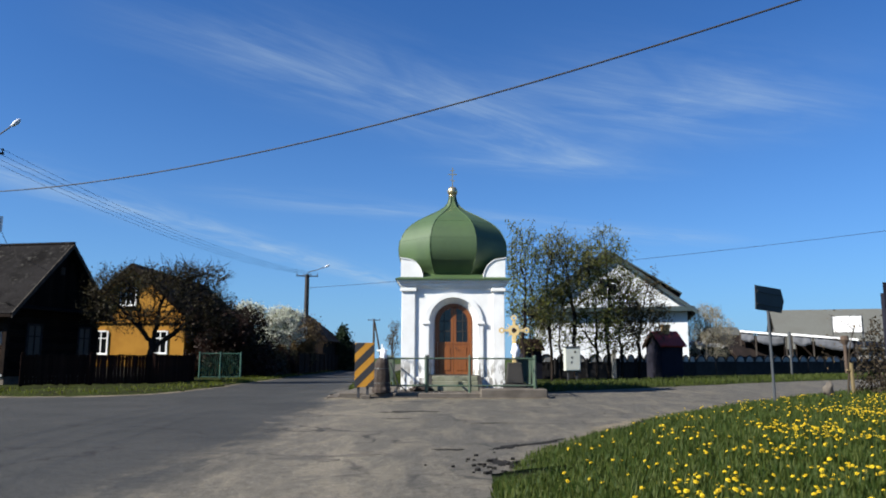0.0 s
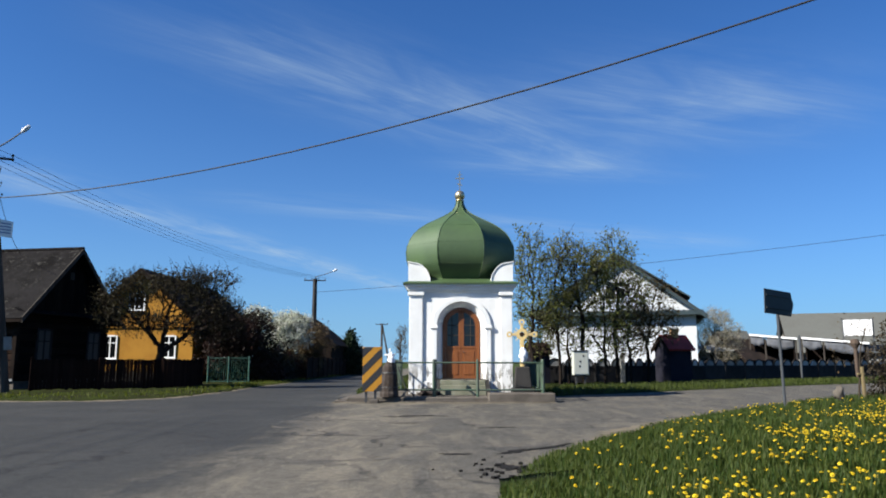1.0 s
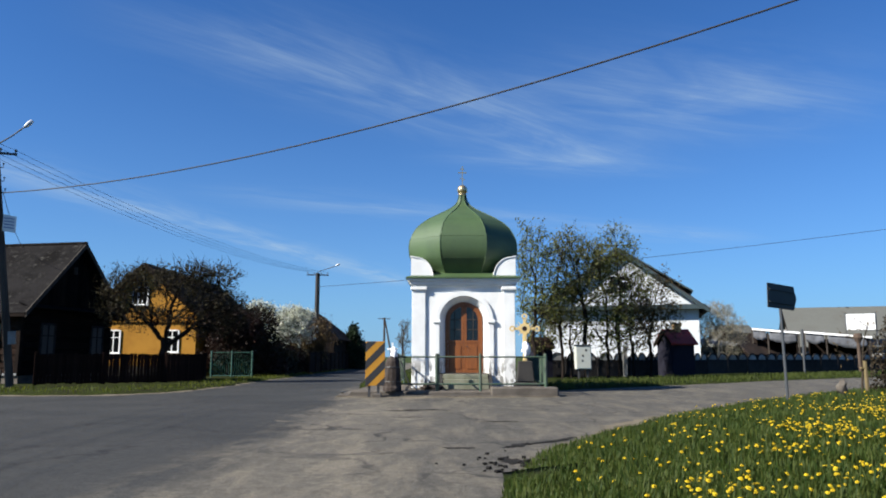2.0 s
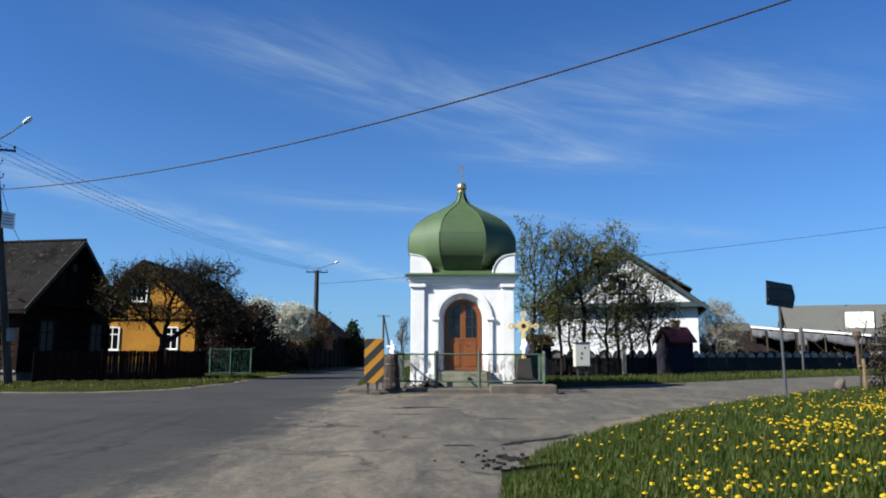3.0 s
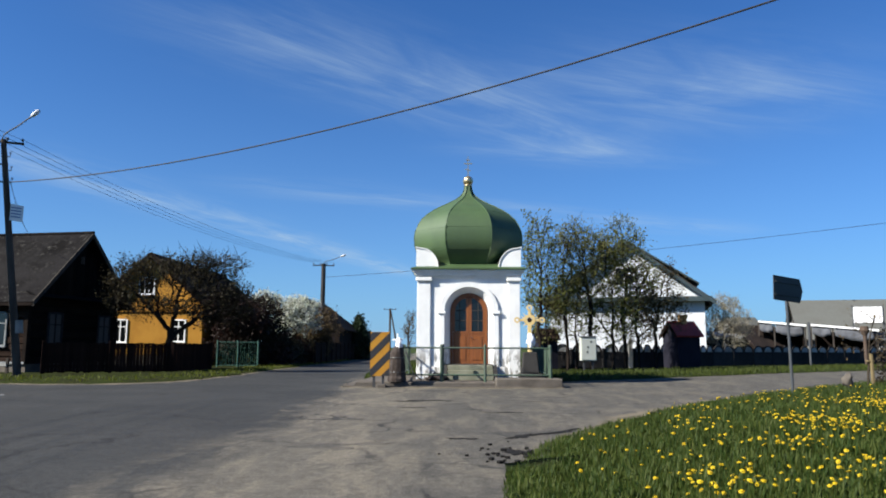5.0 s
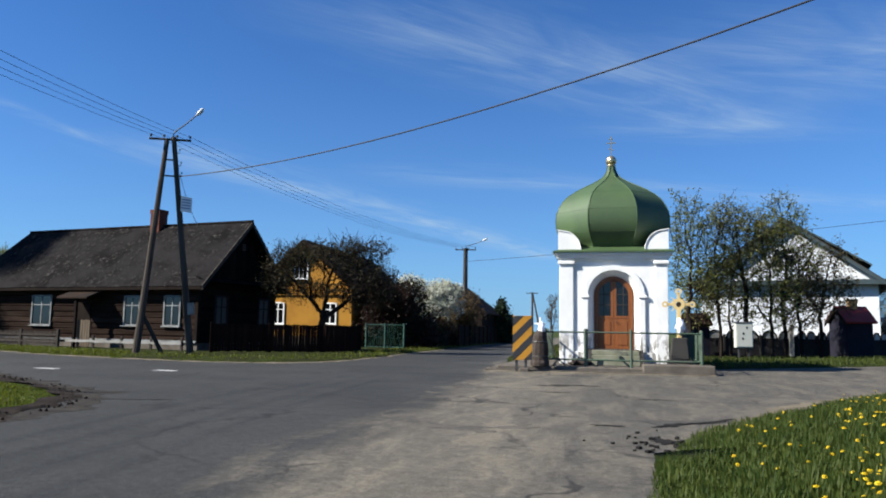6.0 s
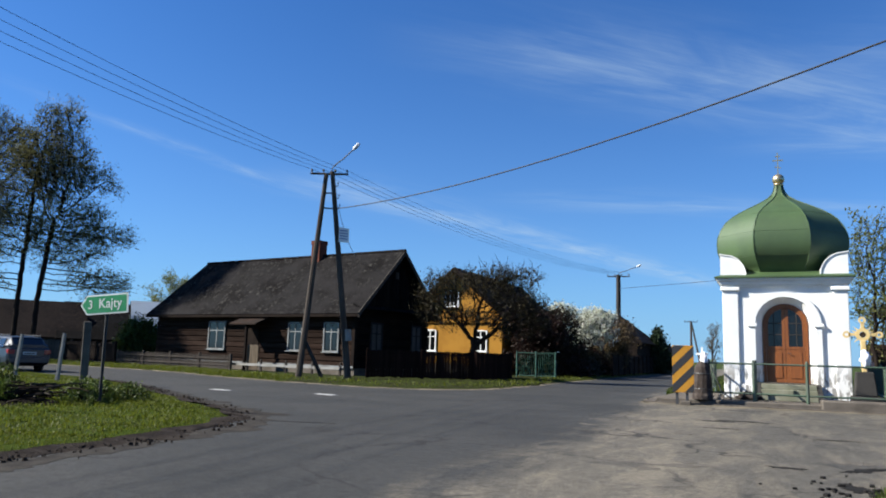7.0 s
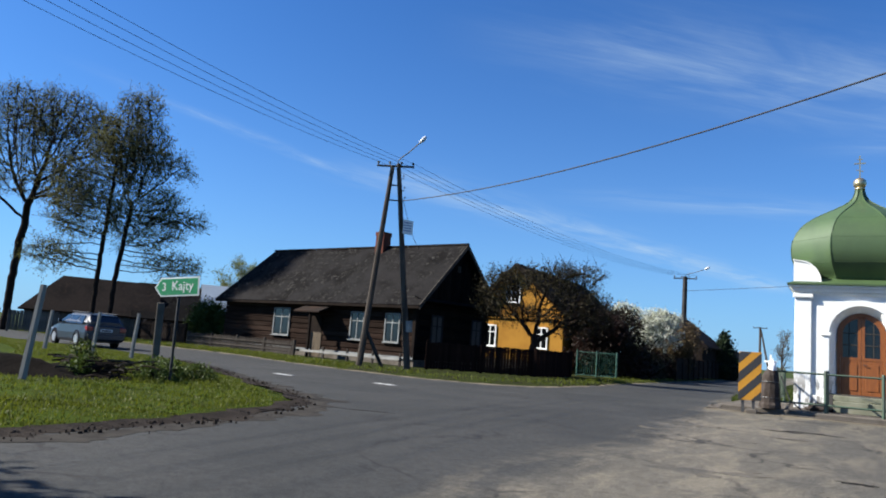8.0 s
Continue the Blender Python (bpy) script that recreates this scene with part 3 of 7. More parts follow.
    lathe(bm, [(0.13, 7.235), (0.17, 7.295), (0.13, 7.335)] + [(0.2 * math.sin(math.pi * i / 10), 7.475 - 0.2 * math.cos(math.pi * i / 10)) for i in range(1, 10)], 16, (0, D / 2))
    part("ball", bm, GOLD, c, "gilded ball finial", True)
    bm = B()
    y = D / 2
    box(bm, -0.018, 0.018, y - 0.018, y + 0.018, 7.78, 8.56)
    box(bm, -0.17, 0.17, y - 0.014, y + 0.014, 8.27, 8.31)
    box(bm, -0.08, 0.08, y - 0.014, y + 0.014, 8.42, 8.45)
    hexa(bm, [(-0.10, y - 0.012, 8.06), (0.10, y - 0.012, 8.0), (0.10, y + 0.012, 8.0), (-0.10, y + 0.012, 8.06),
              (-0.10, y - 0.012, 8.09), (0.10, y - 0.012, 8.03), (0.10, y + 0.012, 8.03), (-0.10, y + 0.012, 8.09)])
    bmesh.ops.translate(bm, verts=bm.verts, vec=(0, 0, -0.125))
    part("cross", bm, GOLD, c, "thin gilded three-barred cross")
    # double door set back in the opening
    door = part("door_frame", *frame_mesh(), c, "brown wooden round-headed door frame")
    for s in (-1, 1):
        leaf = part("door_leaf", *leaf_mesh(s), c, "brown varnished door leaf with glazed top")
        part("pane", *pane_mesh(s), leaf)
        bm = B()
        for z in (2.04, 2.40):
            box(bm, 0.02 + (0.10 if s > 0 else -0.54), 0.02 + (0.54 if s > 0 else -0.10), 0.204, 0.2215, z - 0.014, z + 0.014)
        x = 0.02 + s * 0.33
        box(bm, x - 0.014, x + 0.014, 0.205, 0.2205, 1.67, 2.76)
        part("glazing_bar", bm, GREY_WOOD, leaf)
    bm = B()
    tube(bm, [(0.075, 0.20, 1.45), (0.075, 0.15, 1.45), (0.16, 0.15, 1.44)], 0.012, 6)
    part("handle", bm, DARK_STEEL, c, "dark door handle")
    # dim inside
    bm = B()
    box(bm, -W + 0.3, W - 0.3, 0.33, D - 0.3, 0.45, 0.52)
    part("inner_floor", bm, CONCRETE, c)
    # three worn concrete steps
    for i in range(3):
        bm = B()
        box(bm, -0.72, 0.84, -1.05 + 0.33 * i, -0.10, 0.16 * i + 0.001, 0.16 * (i + 1), 0.012)
        part("step", bm, STEP, c, "worn greenish concrete step")
    # sloping cheek beside the steps
    for x0, x1 in ((-0.86, -0.73), (0.85, 0.98)):
        bm = B()
        hexa(bm, [(x0, -1.1, 0), (x1, -1.1, 0), (x1, -0.1, 0), (x0, -0.1, 0), (x0, -1.1, 0.12), (x1, -1.1, 0.12), (x1, -0.1, 0.5), (x0, -0.1, 0.5)])
        part("step_cheek", bm, STONE, c)
    return c


def frame_mesh():
    bm = B()
    strip(bm, arch_points(0.02, 0.57, 2.36, 14, 0.52), arch_points(0.02, 0.66, 2.36, 14, 0.52), 0.18, 0.27)
    return bm, DOOR_WOOD


def leaf_mesh(s):
    """One leaf: stiles, rails and a lower panel, the top following the arch."""
    bm = B()
    x0, x1 = sorted((0.02 + s * 0.005, 0.02 + s * 0.565))
    box(bm, x0, x1, 0.21, 0.25, 0.53, 1.58)
    box(bm, x0 + 0.1, x1 - 0.1, 0.195, 0.21, 0.66, 1.48, 0.012)
    box(bm, x0, x1, 0.20, 0.25, 1.58, 1.66)
    inner = 0.02 + s * 0.005
    a, b = sorted((inner, inner + s * 0.09))
    box(bm, a, b, 0.20, 0.26, 1.66, 2.90)
    strip(bm, [p for p in arch_points(0.02, 0.50, 2.36, 14, 1.66) if (p[0] - 0.02) * s >= -1e-6],
          [p for p in arch_points(0.02, 0.57, 2.36, 14, 1.66) if (p[0] - 0.02) * s >= -1e-6], 0.20, 0.26)
    return bm, DOOR_WOOD


def pane_mesh(s):
    bm = B()
    pts = [p for p in arch_points(0.02, 0.52, 2.36, 14, 1.62) if (p[0] - 0.02) * s >= -1e-6]
    prism(bm, pts + ([(0.02, 1.62)]), 0.222, 0.234)
    return bm, GLASS


STEP = material("mossy_step", (0.20, 0.20, 0.15), 0.9, 30, 2, 0.2, 0.3, second=(0.14, 0.145, 0.10))
make_plinth()
make_chapel()


def make_railing(name, pts, bars, label, panel=0.0):
    """A pipe railing along points on the plinth; bars: metres between the uprights, 0 for none."""
    base = Vector((*pts[0], 0.16))
    r = thing(name, Matrix.Translation(base), label, "railing", "railing round the chapel")
    loc = [Vector((*p, 0.16)) - base for p in pts]
    for p in loc:
        bm = B()
        tube(bm, [p, p + Vector((0, 0, 1.16))], 0.045, 8)
        lathe(bm, [(0.045, 1.15), (0.03, 1.19)], 8, p.xy)
        part("post", bm, RAIL_GREEN, r)
    for p, q in zip(loc, loc[1:]):
        d = (q - p).normalized() * 0.03
        for z in (1.08, 0.22):
            bm = B()
            tube(bm, [p + d + Vector((0, 0, z)), q - d + Vector((0, 0, z))], 0.031, 6)
            part("rail", bm, RAIL_GREEN, r)
        if bars:
            k = int((q - p).length / bars)
            for i in range(1, k):
                m = p.lerp(q, i / k)
                bm = B()
                tube(bm, [m + Vector((0, 0, 0.22)), m + Vector((0, 0, 1.08))], 0.014, 5, False)
                part("bar", bm, RAIL_GREEN, r)
    return r


make_railing("railing", [(-1.78, 23.85), (-0.53, 23.78), (0.87, 23.78), (2.98, 23.95)], 0, "green painted pipe railing on the chapel plinth")
make_railing("railing", [(2.98, 24.15), (3.1, 27.4), (3.1, 30.2)], 0.14, "green iron railing with upright bars")
make_railing("railing", [(-1.82, 24.1), (-1.95, 27.2), (-2.0, 30.2)], 0.14, "green iron railing with upright bars")
make_railing("railing", [(-0.5, 23.95), (-0.5, 24.75)], 0, "green painted pipe handrail beside the steps")


# ---- log cottage ----
def make_window(parent, x, z0, w, h, y, out=-1, frame_mat=None, cross=True, sill=True, curtain=None):
    """A casement window on a wall in the plane y of the parent's frame, facing -y."""
    fm = frame_mat or WHITE_PAINT
    bm = B()
    for a in ((x - w / 2 - 0.09, x - w / 2, z0 - 0.06, z0 + h + 0.06), (x + w / 2, x + w / 2 + 0.09, z0 - 0.06, z0 + h + 0.06),
              (x - w / 2, x + w / 2, z0 + h, z0 + h + 0.09), (x - w / 2, x + w / 2, z0 - 0.07, z0)):
        box(bm, a[0], a[1], y - 0.05, y + 0.02, a[2], a[3], 0.006)
    win = part("window", bm, fm, parent)
    bm = B()
    if cross:
        box(bm, x - 0.03, x + 0.03, y - 0.03, y + 0.02, z0, z0 + h)
        box(bm, x - w / 2, x + w / 2, y - 0.028, y + 0.02, z0 + h * 0.68, z0 + h * 0.68 + 0.05)
        part("glazing_bar", bm, fm, win)
    else:
        for i in (1, 2):
            box(bm, x - w / 2 + w * i / 3 - 0.02, x - w / 2 + w * i / 3 + 0.02, y - 0.03, y + 0.02, z0, z0 + h)
        part("glazing_bar", bm, fm, win)
    bm = B()
    box(bm, x - w / 2, x + w / 2, y - 0.006, y + 0.01, z0, z0 + h)
    part("pane", bm, GLASS, win)
    if sill:
        bm = B()
        box(bm, x - w / 2 - 0.14, x + w / 2 + 0.14, y - 0.13, y, z0 - 0.11, z0 - 0.06, 0.008)
        part("sill", bm, fm, win)
    return win


def roof_plane(bm, a, b, c, d, thick=0.06):
    """A thin solid over the quad a b (eaves) c d (ridge)."""
    a, b, c, d = map(Vector, (a, b, c, d))
    n = (b - a).cross(d - a).normalized() * thick
    hexa(bm, [a, b, c, d, a + n, b + n, c + n, d + n])


def shingle_roof(parent, a, b, c, d, rows, cols, mat, tint=0.0, thick=0.012):
    """Lapped sheets over a roof plane: each one a piece of its own on a shared mesh."""
    a, b, c, d = map(Vector, (a, b, c, d))
    n = (b - a).cross(d - a).normalized()
    for r in range(rows):
        v0, v1 = r / rows, min((r + 1.12) / rows, 1.0)
        for k in range(cols):
            u0, u1 = k / cols, (k + 1) / cols
            q = [a.lerp(b, u).lerp(d.lerp(c, u), v) for u, v in ((u0, v0), (u1, v0), (u1, v1), (u0, v1))]
            lift = [n * (0.035 + 0.006 * random.random()), n * (0.035 + 0.006 * random.random()), n * 0.008, n * 0.008]
            low = [p + l for p, l in zip(q, lift)]
            me = bpy.data.meshes.new("roof_sheet")
            me.from_pydata(low + [p + n * thick for p in low], [],
                           [(3, 2, 1, 0), (4, 5, 6, 7), (0, 1, 5, 4), (1, 2, 6, 5), (2, 3, 7, 6), (3, 0, 4, 7)])
            me.materials.append(mat)
            o = new("roof_sheet", me)
            o.parent = parent


def make_cottage():
    """Local frame: x along the street wall, y into the house; origin at the street corner by the gable."""
    ang = 180 - math.degrees(math.atan2(COT_DIR[1], COT_DIR[0]))
    x, y = COT_CORNER
    L, Wd, Hw, Hr = COT_SIZE
    h = thing("log_cottage", pose(x, y, 0, 0, 0, -ang), "old dark brown log cottage with grey fibre-cement roof", "house")
    # local x runs from -L (far end) to 0 (gable by the pole)
    bm = B()
    box(bm, -L, 0, 0, Wd, -0.2, 0.42)
    part("foundation", bm, CONCRETE, h, "grey stone foundation")
    bm = B()
    box(bm, -L + 0.05, -0.05, 0.05, Wd - 0.05, 0.42, Hw)
    prism_x(bm, [(0.3, Hw), (Wd - 0.3, Hw), (Wd / 2, Hw + (Hr - Hw) * (Wd / 2 - 0.3) / (Wd / 2))], -L + 3.2, -0.12)
    part("wall_core", bm, DARK_WOOD, h)
    # logs of the street wall and the gable wall, one by one
    n = 11
    wins = [(-1.53, 0.98), (-4.08, 0.98)]
    for i in range(n):
        z0 = 0.44 + (Hw - 0.44) * i / n
        z1 = 0.44 + (Hw - 0.44) * (i + 1) / n - 0.015
        bm = B()
        box(bm, -L - 0.06, 0.02, -0.03 - 0.03 * (i % 2), 0.05, z0, z1, 0.03)
        part("log", bm, LOGS, h)
        # gable logs take a darker copy, the wall's shade put into the colour
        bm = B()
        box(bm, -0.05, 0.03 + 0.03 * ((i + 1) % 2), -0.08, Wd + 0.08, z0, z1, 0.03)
        part("log", bm, GABLE_SHADE, h)
    bm = B()
    box(bm, -0.16, 0.05, -0.09, 0.12, 0.42, Hw, 0.02)
    part("corner_board", bm, DARK_WOOD, h)
    # upright boards in the gable
    k = 22
    for i in range(k):
        y0, y1 = Wd * i / k, Wd * (i + 1) / k - 0.012
        ym = (y0 + y1) / 2
        top = Hw + (Hr - Hw) * (1 - abs(ym - Wd / 2) / (Wd / 2)) - 0.12
        if top > Hw + 0.1:
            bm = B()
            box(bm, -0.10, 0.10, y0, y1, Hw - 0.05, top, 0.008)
            part("gable_board", bm, GABLE_SHADE, h)
    bm = B()
    hexa(bm, [(0.0, -0.3, Hw - 0.05), (0.55, -0.3, Hw - 0.25), (0.55, Wd + 0.3, Hw - 0.25), (0.0, Wd + 0.3, Hw - 0.05),
              (0.0, -0.3, Hw + 0.0), (0.55, -0.3, Hw - 0.20), (0.55, Wd + 0.3, Hw - 0.20), (0.0, Wd + 0.3, Hw + 0.0)])
    part("gable_eave", bm, SLATE, h, "small pent roof across the gable")
    bm = B()
    box(bm, 0.10, 0.14, Wd / 2 - 0.12, Wd / 2 + 0.12, Hw + 1.55, Hw + 1.9)
    part("attic_window", bm, GREY_WOOD, h)
    # windows
    for wx, ww in wins:
        make_window(h, wx, 1.25, ww - 0.1, 1.35, -0.07, frame_mat=PALE_FRAME)
    make_window(h, -10.35, 1.2, 1.3, 1.45, -0.07, frame_mat=PALE_FRAME)
    # gable windows, with shade put into the colour of frames and panes
    for wy in (1.55, 5.0):
        w = part("window_frame", gable_window(wy), SHADED_FRAME, h)
        b2 = B()
        box(b2, 0.075, 0.085, wy - 0.38, wy + 0.38, 1.35, 2.65)
        part("pane", b2, DULL_GLASS, w)
    # roof: street slope, yard slope, hipped far end
    ov, e = 0.55, 0.5
    s = (Hr - Hw) / (Wd / 2)
    ze = Hw - s * ov
    A, Bq = (-L - e, -ov, ze), (0.6, -ov, ze)
    R0, R1 = (-L + 0.4, Wd / 2, Hr), (0.6, Wd / 2, Hr)
    Cq, Dq = (0.6, Wd + ov, ze), (-L - e, Wd + ov, ze)
    bm = B()
    roof_plane(bm, A, Bq, R1, R0)
    street = part("roof", bm, SLATE, h, "mossy grey roof slope towards the street")
    bm = B()
    roof_plane(bm, Cq, Dq, R0, R1)
    part("roof", bm, SLATE, h)
    bm = B()
    vs = [Vector(p) for p in (Dq, A, R0)]
    up = Vector((0, 0, 0.06))
    lo, hi = [bm.verts.new(p) for p in vs], [bm.verts.new(p + up) for p in vs]
    bm.faces.new(lo)
    bm.faces.new(hi[::-1])
    for i in range(3):
        bm.faces.new((lo[i], hi[i], hi[(i + 1) % 3], lo[(i + 1) % 3]))
    part("roof", bm, SLATE, h)
    # barge boards, ridge, eaves board
    for y0, y1 in (((-ov), Wd / 2), (Wd + ov, Wd / 2)):
        bm = B()
        hexa(bm, [(0.58, y0, ze - 0.16), (0.64, y0, ze - 0.16), (0.64, y1, Hr - 0.16), (0.58, y1, Hr - 0.16),
                  (0.58, y0, ze + 0.085), (0.64, y0, ze + 0.085), (0.64, y1, Hr + 0.085), (0.58, y1, Hr + 0.085)])
        part("barge_board", bm, GREY_WOOD, h)
    bm = B()
    tube(bm, [(-L + 0.4, Wd / 2, Hr + 0.08), (0.62, Wd / 2, Hr + 0.08)], 0.09, 7)
    part("ridge_cap", bm, SLATE, h)
    bm = B()
    box(bm, -L - e, 0.58, -ov - 0.02, -ov + 0.03, ze - 0.12, ze + 0.02)
    part("eaves_board", bm, DARK_WOOD, h)
    # chimney
    cx = -5.6
    part("chimney", brick_stack(cx, Wd / 2 - 0.1, Hr - 0.45, Hr + 0.95, 0.62), BRICK, h, "red brick chimney with corbelled top")
    # porch with lean-to roof
    px = -7.0
    bm = B()
    hexa(bm, [(px - 1.0, -1.2, 2.50), (px + 1.05, -1.2, 2.50), (px + 1.05, -0.06, 2.95), (px - 1.0, -0.06, 2.95),
              (px - 1.0, -1.2, 2.57), (px + 1.05, -1.2, 2.57), (px + 1.05, -0.06, 3.02), (px - 1.0, -0.06, 3.02)])
    part("porch_roof", bm, RUST_ROOF, h, "sloping porch roof")
    for x0 in (0.15,):
        bm = B()
        box(bm, px + x0, px + x0 + 0.13, -1.1, -0.97, 0, 2.52)
        part("porch_post", bm, DARK_WOOD, h)
    bm = B()
    for i in range(5):
        box(bm, px + 0.30 + 0.17 * i, px + 0.455 + 0.17 * i, -0.95, -0.915, 0.02, 1.42 + 0.03 * (i % 2), 0.004)
    part("porch_boarding", bm, TAN_WOOD, h, "pale weathered boards closing the porch")
    bm = B()
    box(bm, px - 0.75, px + 0.15, -0.09, -0.065, 0.42, 2.35)
    part("door", bm, DARK_WOOD, h, "dark plank door in the porch")
    bm = B()
    box(bm, -L, 0, -0.10, -0.03, 0.42, 0.52)
    part("sill_board", bm, PALE_FRAME, h)
    return h, street, (A, Bq, R1, R0)


def gable_window(wy):
    bm = B()
    for y0, y1, z0, z1 in ((wy - 0.5, wy - 0.38, 1.25, 2.75), (wy + 0.38, wy + 0.5, 1.25, 2.75), (wy - 0.38, wy + 0.38, 2.65, 2.75), (wy - 0.38, wy + 0.38, 1.25, 1.35),
                           (wy - 0.03, wy + 0.03, 1.35, 2.65), (wy - 0.38, wy + 0.38, 2.15, 2.2)):
        box(bm, 0.05, 0.11, y0, y1, z0, z1)
    return bm


def prism_x(bm, poly, x0, x1):
    a = [bm.verts.new((x0, y, z)) for y, z in poly]
    b = [bm.verts.new((x1, y, z)) for y, z in poly]
    bm.faces.new(a)
    bm.faces.new(b[::-1])
    k = len(poly)
    for i in range(k):
        bm.faces.new((a[i], b[i], b[(i + 1) % k], a[(i + 1) % k]))


def brick_stack(cx, cy, z0, z1, w):
    """Courses of bricks with recessed joints."""
    bm = B()
    n = max(3, int((z1 - z0) / 0.075))
    for i in range(n):
        a, b = z0 + (z1 - z0) * i / n, z0 + (z1 - z0) * (i + 1) / n
        k = 0.03 if i >= n - 3 else 0
        box(bm, cx - w / 2 - k, cx + w / 2 + k, cy - w / 2 - k, cy + w / 2 + k, a + 0.008, b)
        box(bm, cx - w / 2 + 0.01, cx + w / 2 - 0.01, cy - w / 2 + 0.01, cy + w / 2 - 0.01, a, a + 0.008)
    return bm


# gable logs and boards, coloured near black for the shade on that wall
GABLE_SHADE = material("tarred_boards", (0.006, 0.0045, 0.004), 0.95, 20, 1.5, 0.35, 0.3, second=(0.010, 0.0075, 0.006), piece=0.3)
# gable panes, kept dull and dark so that no bright sky reflects
DULL_GLASS = material("dusty_glass", (0.008, 0.009, 0.010), 0.6, 20, 2, 0.2, 0, gloss_vary=0.05)
PALE_FRAME = material("faded_blue_white_paint", (0.19, 0.20, 0.20), 0.8, 25, 3, 0.2, 0.1, second=(0.13, 0.13, 0.125))
TAN_WOOD = material("tan_weathered_boards", (0.11, 0.085, 0.058), 0.9, 20, 1.5, 0.3, 0.3, second=(0.07, 0.055, 0.04), stretch=(5, 5, 0.7))
# gable window frames, darkened in colour for the shade there
SHADED_FRAME = material("worn_grey_paint", (0.024, 0.024, 0.026), 0.85, 25, 3, 0.25, 0.1, second=(0.014, 0.013, 0.013))
COT_CORNER = (-18.85, 31.89)
COT_DIR = (-0.985, 0.175)
COT_SIZE = (16.0, 6.1, 3.6, 6.58)
cottage, street_roof, street_quad = make_cottage()
# lapped roofing sheets on the street slope
shingle_roof(street_roof, *street_quad, 11, 26, SLATE)


# ---- poles, lamps and wires ----
def make_lamp(parent, top, out, mat=STEEL):
    """A bent bracket with a lantern head."""
    top, out = Vector(top), Vector(out)
    bm = B()
    tube(bm, smooth_line([top + Vector((0, 0, -0.3)), top + Vector((0, 0, 0.12)), top.lerp(out, 0.5) + Vector((0, 0, 0.04)), out], 4), 0.03, 6)
    arm = part("lamp_arm", bm, mat, parent)
    d = (out - top).normalized()
    bm = B()
    prof = [(0.02, -0.12), (0.07, -0.08), (0.12, 0.0), (0.15, 0.16), (0.15, 0.34), (0.10, 0.48), (0.03, 0.52)]
    lathe(bm, prof, 12)
    m = d.to_track_quat("Z", "Y").to_matrix().to_4x4()
    bm.transform(Matrix.Translation(out) @ m @ Matrix.Diagonal((0.8, 0.6, 0.72, 1)))
    part("lamp_head", bm, LAMP_SHELL, parent, "pale grey lamp housing", True)
    return arm


DARK_CONCRETE = material("weathered_concrete", (0.055, 0.052, 0.050), 0.92, 45, 1.5, 0.22, 0.35, second=(0.035, 0.033, 0.031))
LAMP_SHELL = material("lamp_shell", (0.55, 0.56, 0.57), 0.4, 20, 3, 0.08, 0)


def make_crossarm(parent, at, along, half, mat=DARK_STEEL, n=4):
    at, along = Vector(at), Vector(along).normalized()
    bm = B()
    tube(bm, [at - along * half, at + along * half], 0.05, 4)
    arm = part("crossarm", bm, mat, parent)
    for i in range(n):
        p = at + along * half * (2 * i / (n - 1) - 1) * 0.93
        bm = B()
        lathe(bm, [(0.02, 0.03), (0.02, 0.10), (0.05, 0.11), (0.055, 0.17), (0.03, 0.21)], 8, p.xy)
        bmesh.ops.translate(bm, verts=bm.verts, vec=(0, 0, p.z))
        part("insulator", bm, DARK_STEEL, arm)
    return arm


